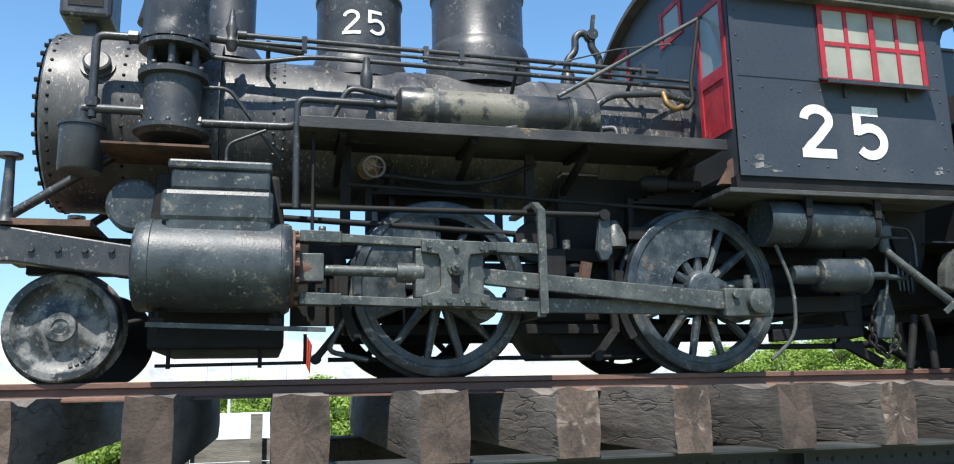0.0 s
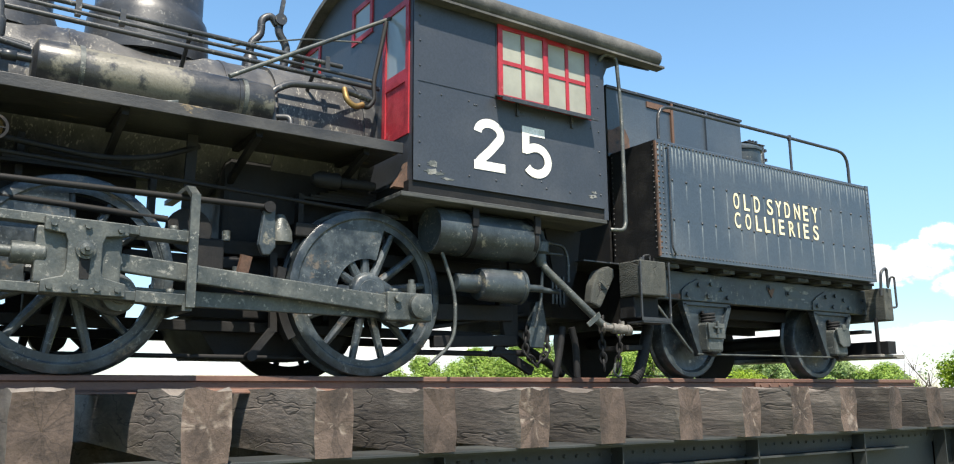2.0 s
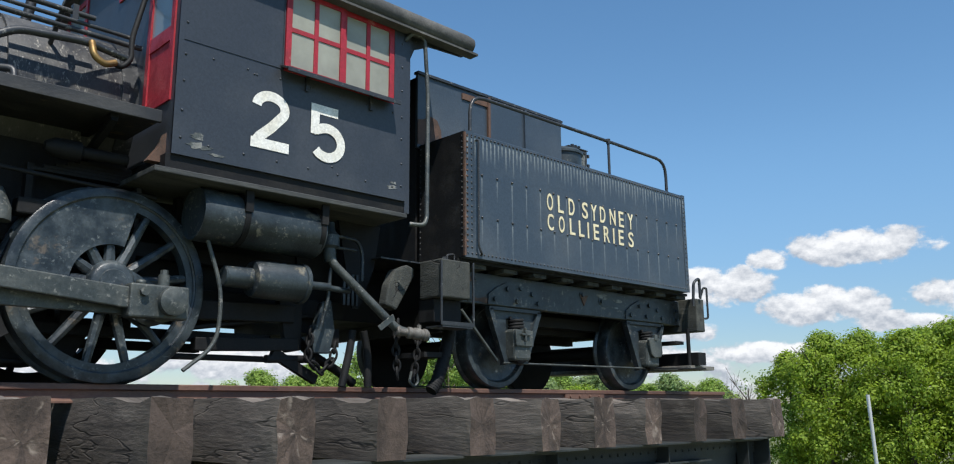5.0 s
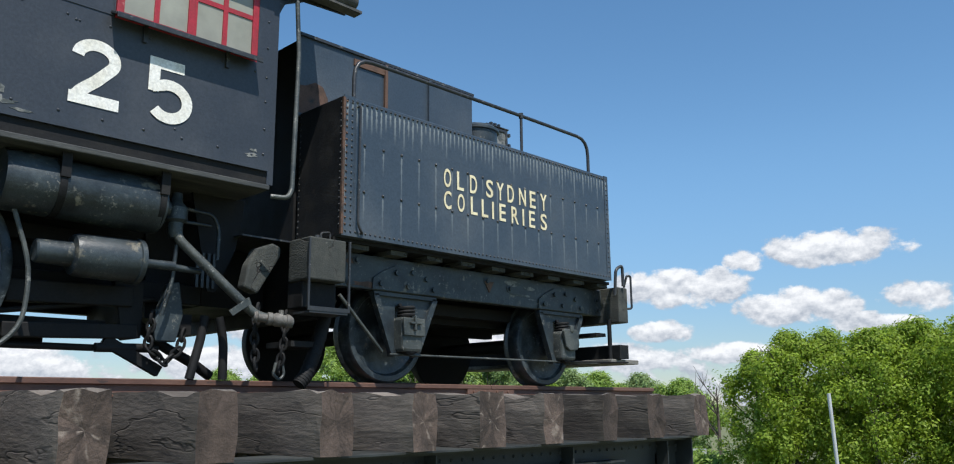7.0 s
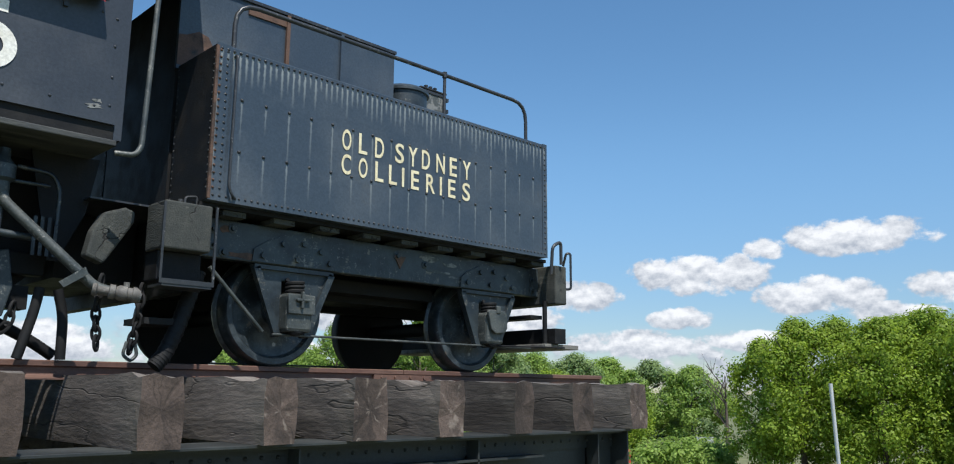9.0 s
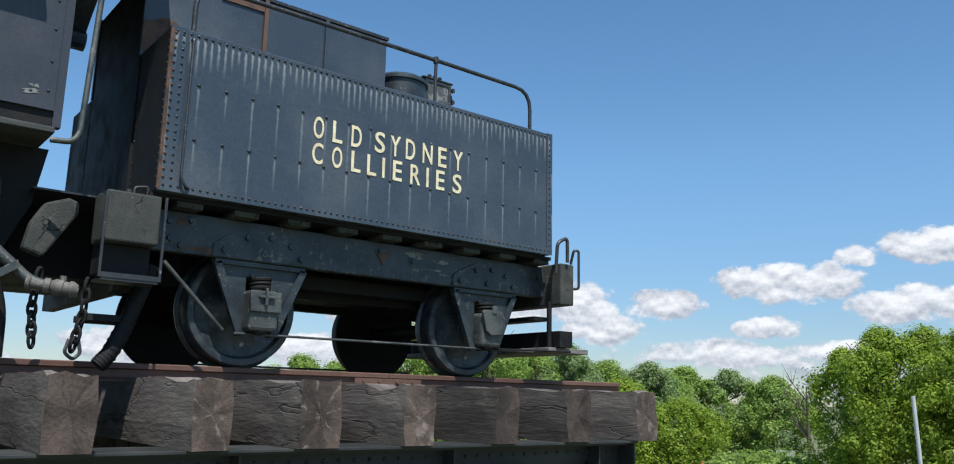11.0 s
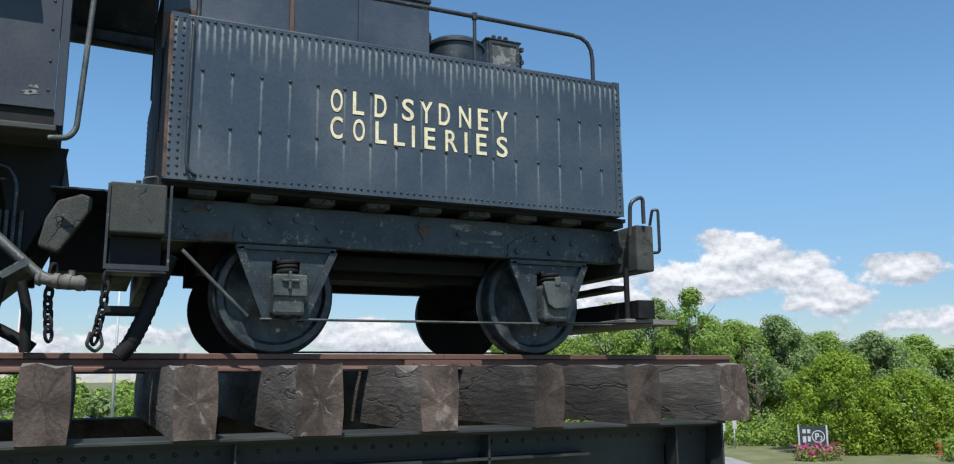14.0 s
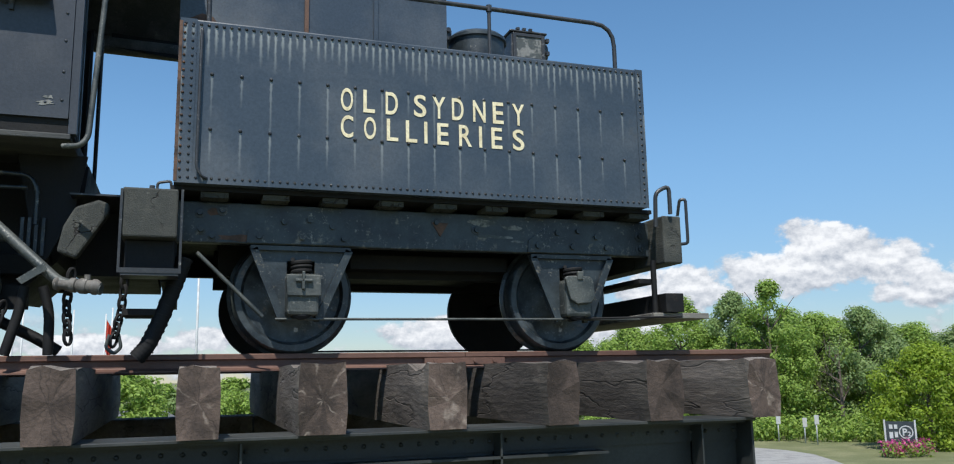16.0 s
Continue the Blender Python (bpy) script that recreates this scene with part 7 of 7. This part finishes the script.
def make_signs():
    x, y, z = spot(44.55, 46)
    sign = thing("parking_sign", "dark parking sign with white marks above pink flowers", "sign")
    sign.location, sign.rotation_euler = (x, y, z), (0, 0, radians(44.5 - 90))
    dark = mat("sign_board", (0.035, 0.045, 0.05), (0.05, 0.06, 0.065), 0.4, scale=3)
    pale = mat("sign_edge", (0.55, 0.56, 0.55), (0.45, 0.46, 0.45), 0.5, scale=3)
    part("board", Mesh().box(-0.62, 0.62, -0.04, 0.04, 0.55, 1.55), dark, sign)
    for s in (-1, 1):
        part("post", Mesh().box(s * 0.66 - 0.04, s * 0.66 + 0.04, -0.05, 0.05, 0, 1.62), pale, sign)
    part("ring", Mesh().ring((0.25, 1.05), 0.26, 0.31, -0.05, -0.041, 32), pale, sign)
    lettering("P", pale, 0.34, 0.2, 0.10, 0.88, -0.042, sign, "letter", 0.03)
    lettering("2", pale, 0.22, 0.14, 0.31, 0.86, -0.042, sign, "number", 0.03)
    for px, pz, w, h in ((-0.48, 1.2, 0.16, 0.2), (-0.48, 0.75, 0.16, 0.3), (-0.25, 1.2, 0.14, 0.2), (-0.25, 0.8, 0.14, 0.26)):
        part("mark", Mesh().box(px, px + w, -0.048, -0.041, pz, pz + h), pale, sign)
    rnd = random.Random(3)
    bed = thing("flower_bed", "low bed of pink flowers with green leaves", "flower bed")
    x, y, z = spot(44.4, 45)
    bed.location = (x, y, z)
    pink = leaf_mat("pink_petals", (0.62, 0.10, 0.30), (0.5, 0.06, 0.24), (0.72, 0.2, 0.42))
    lv, fl = Foliage(3), Foliage(4)
    for k in range(40):
        a, r = rnd.uniform(0, 6.28), rnd.uniform(0, 1) ** 0.5
        c = (math.cos(a) * r * 1.35, math.sin(a) * r * 0.9, rnd.uniform(0.1, 0.5))
        lv.clump(c, 0.28, 20, 0.08)
        fl.clump((c[0], c[1], c[2] + 0.15), 0.26, 16, 0.07)
    lv.link("leaves", LEAF_MID, bed)
    fl.link("blossoms", pink, bed)
    for az, d, h in ((51.45, 53, 1.5), (49.9, 52, 1.4), (49.2, 51, 1.6)):
        x, y, z = spot(az, d)
        p = thing("sign_post", "thin grey sign post on the lawn", "post", "posts on the lawn")
        p.location = (x, y, z)
        part("pole", Mesh().rod((0, 0, 0), (0, 0, h), 0.04, 8), pale, p)
        part("plate", Mesh().box(-0.15, 0.15, -0.06, -0.045, h - 0.5, h), pale, p)
    x, y, z = spot(30.7, 60, A)
    nb = thing("notice_board", "small white notice board by the gate", "sign")
    nb.location, nb.rotation_euler = (x, y, z), (0, 0, radians(30.7 - 90))
    part("panel", Mesh().box(-0.55, 0.55, -0.03, 0.03, 0.35, 1.15), pale, nb)
    for s in (-0.5, 0.45):
        part("leg", Mesh().box(s, s + 0.05, -0.02, 0.02, 0, 0.35), dark, nb)
    for k in range(3):
        part("text_bar", Mesh().box(-0.4, 0.3 - 0.1 * k, -0.036, -0.031, 0.55 + 0.2 * k, 0.62 + 0.2 * k), dark, nb)
    x, y, z = spot(37.6, 50)
    hy = thing("fire_hydrant", "small red fire hydrant on the lawn", "hydrant")
    hy.location = (x, y, z)
    hred = mat("hydrant_paint", (0.50, 0.06, 0.03), (0.40, 0.045, 0.03), 0.5, scale=6)
    part("barrel", Mesh().lathe((0, 0, 0), (0, 0, 1), [(0, 0.16), (0.05, 0.16), (0.06, 0.11), (0.55, 0.11), (0.56, 0.14), (0.62, 0.13), (0.72, 0.05), (0.76, 0.04)], 16), hred, hy)
    part("outlet", Mesh().rod((-0.2, 0, 0.42), (0.2, 0, 0.42), 0.055, 10), hred, hy)
    fp = thing("flag_pole", "slim white pole with a limp red and white flag", "pole", "white poles")
    fp.location = (-3.67, 40.4, ground_z(-3.67, 40.4))
    part("pole", Mesh().lathe((0, 0, 0), (0, 0, 1), [(0, 0.06), (7.6, 0.035)], 8), pale, fp)
    folds = Mesh()
    for i in range(13):
        u = i / 12
        for zz, k in ((7.3, 1.0), (6.6, 0.85), (5.7, 0.7)):
            folds.v.append((0.04 + 0.34 * u * k, 0.09 * math.sin(u * 15) * (0.5 + u), zz - 0.55 * u))
    for i in range(12):
        for j in range(2):
            folds.f.append((3 * i + j, 3 * i + 3 + j, 3 * i + 4 + j, 3 * i + 1 + j))
            folds.s.append(True)
    part("flag", folds, hred, fp, "limp red flag")
    # leaning pole before the trees
    x, y, z = spot(22.9, 30, A)
    lean = thing("leaning_pole", "pale wooden pole leaning in the grass", "pole")
    lean.location = (x, y, z)
    part("pole", Mesh().rod((0.15, 0, -0.05), (-0.12, 0, 3.5), 0.06, 10), pale, lean)
    # gate by the trees
    x, y, z = spot(33.2, 56, A)
    gate = thing("field_gate", "small grey metal gate by the trees", "gate")
    gate.location, gate.rotation_euler = (x, y, z), (0, 0, radians(33 - 90))
    for k in range(4):
        part("bar", Mesh().rod((-1.4, 0, 0.25 + 0.25 * k), (1.4, 0, 0.25 + 0.25 * k), 0.03, 6), pale, gate)
    for k in range(5):
        part("upright", Mesh().rod((-1.4 + 0.7 * k, 0, 0), (-1.4 + 0.7 * k, 0, 1.1), 0.03, 6), pale, gate)
    # lamp posts and flag poles beyond the track
    for az, d, h, eye in ((99.6, 45, 8, (0.05, -6.6)), (94.3, 50, 6, (0.05, -6.6)), (89.1, 46, 11, (0.05, -6.6)), (93.6, 60, 9, (-5.8, -6.4)), (91.0, 62, 9, (-5.8, -6.4)), (88.6, 60, 9, (-5.8, -6.4))):
        x, y, z = spot(az, d, eye)
        p = thing("flag_pole", "tall slim white pole", "pole", "white poles")
        p.location = (x, y, z)
        part("pole", Mesh().lathe((0, 0, 0), (0, 0, 1), [(0, 0.09), (h, 0.05)], 8), pale, p)
    # red vehicle body and low grey roof far behind
    x, y, z = spot(86.3, 60)
    red = mat("red_sheet", (0.55, 0.05, 0.03), (0.45, 0.04, 0.03), 0.5, scale=2)
    v = thing("red_container", "red metal container far behind the track", "container")
    v.location = (x, y, z)
    part("body", Mesh().box(-0.7, 0.7, -1, 1, 0.2, 1.4), red, v, bevel=0.05)
    part("base", Mesh().box(-0.65, 0.65, -0.9, 0.9, 0.0, 0.2), dark, v)
    x, y, z = spot(93.5, 66)
    hs = thing("low_building", "low building with a grey roof", "building")
    hs.location = (x, y, z)
    part("wall", Mesh().box(-6, 4, 0, 6, 0, 1.0), pale, hs)
    part("roof", Mesh().add([(-6.4, -0.4, 1.0), (4.4, -0.4, 1.0), (4.4, 6.4, 1.0), (-6.4, 6.4, 1.0), (-5, 3, 2.0), (3, 3, 2.0)], [(0, 1, 5, 4), (1, 2, 5), (2, 3, 4, 5), (3, 0, 4), (3, 2, 1, 0)]), mat("grey_shingles", (0.16, 0.16, 0.165), (0.11, 0.11, 0.115), 0.9, scale=4), hs)
    x, y, z = spot(92.4, 44, (-5.8, -6.4))
    white = mat("white_sheet", (0.72, 0.73, 0.74), (0.62, 0.63, 0.64), 0.5, scale=2)
    v = thing("white_trailer", "plain white trailer parked beyond the track", "trailer")
    v.location = (x, y, z)
    part("body", Mesh().box(-2.6, 2.6, -1, 1, 0.7, 3.25), white, v, bevel=0.05)
    part("chassis", Mesh().box(-2.5, 2.5, -0.8, 0.8, 0.45, 0.69), dark, v)
    for wx in (-1.6, 1.6):
        part("wheel", Mesh().lathe((wx, -0.95, 0.4), (0, 1, 0), [(0, 0.40), (0.25, 0.40)], 20), dark, v)
        part("wheel", Mesh().lathe((wx, 0.70, 0.4), (0, 1, 0), [(0, 0.40), (0.25, 0.40)], 20), dark, v)
    # timber barrier behind the track
    br = thing("timber_barrier", "weathered grey plank barrier behind the track", "barrier")
    for x in (-6.73, -5.95):
        part("post", Mesh().box(x, x + 0.13, 3.5, 3.648, ground_z(x, 3.6), -0.31), BOARD, br)
    for k in range(5):
        part("plank", Mesh().box(-6.595, -5.55, 3.65, 3.70, -0.83 - 0.255 * k, -0.585 - 0.255 * k), BOARD, br)


make_signs()
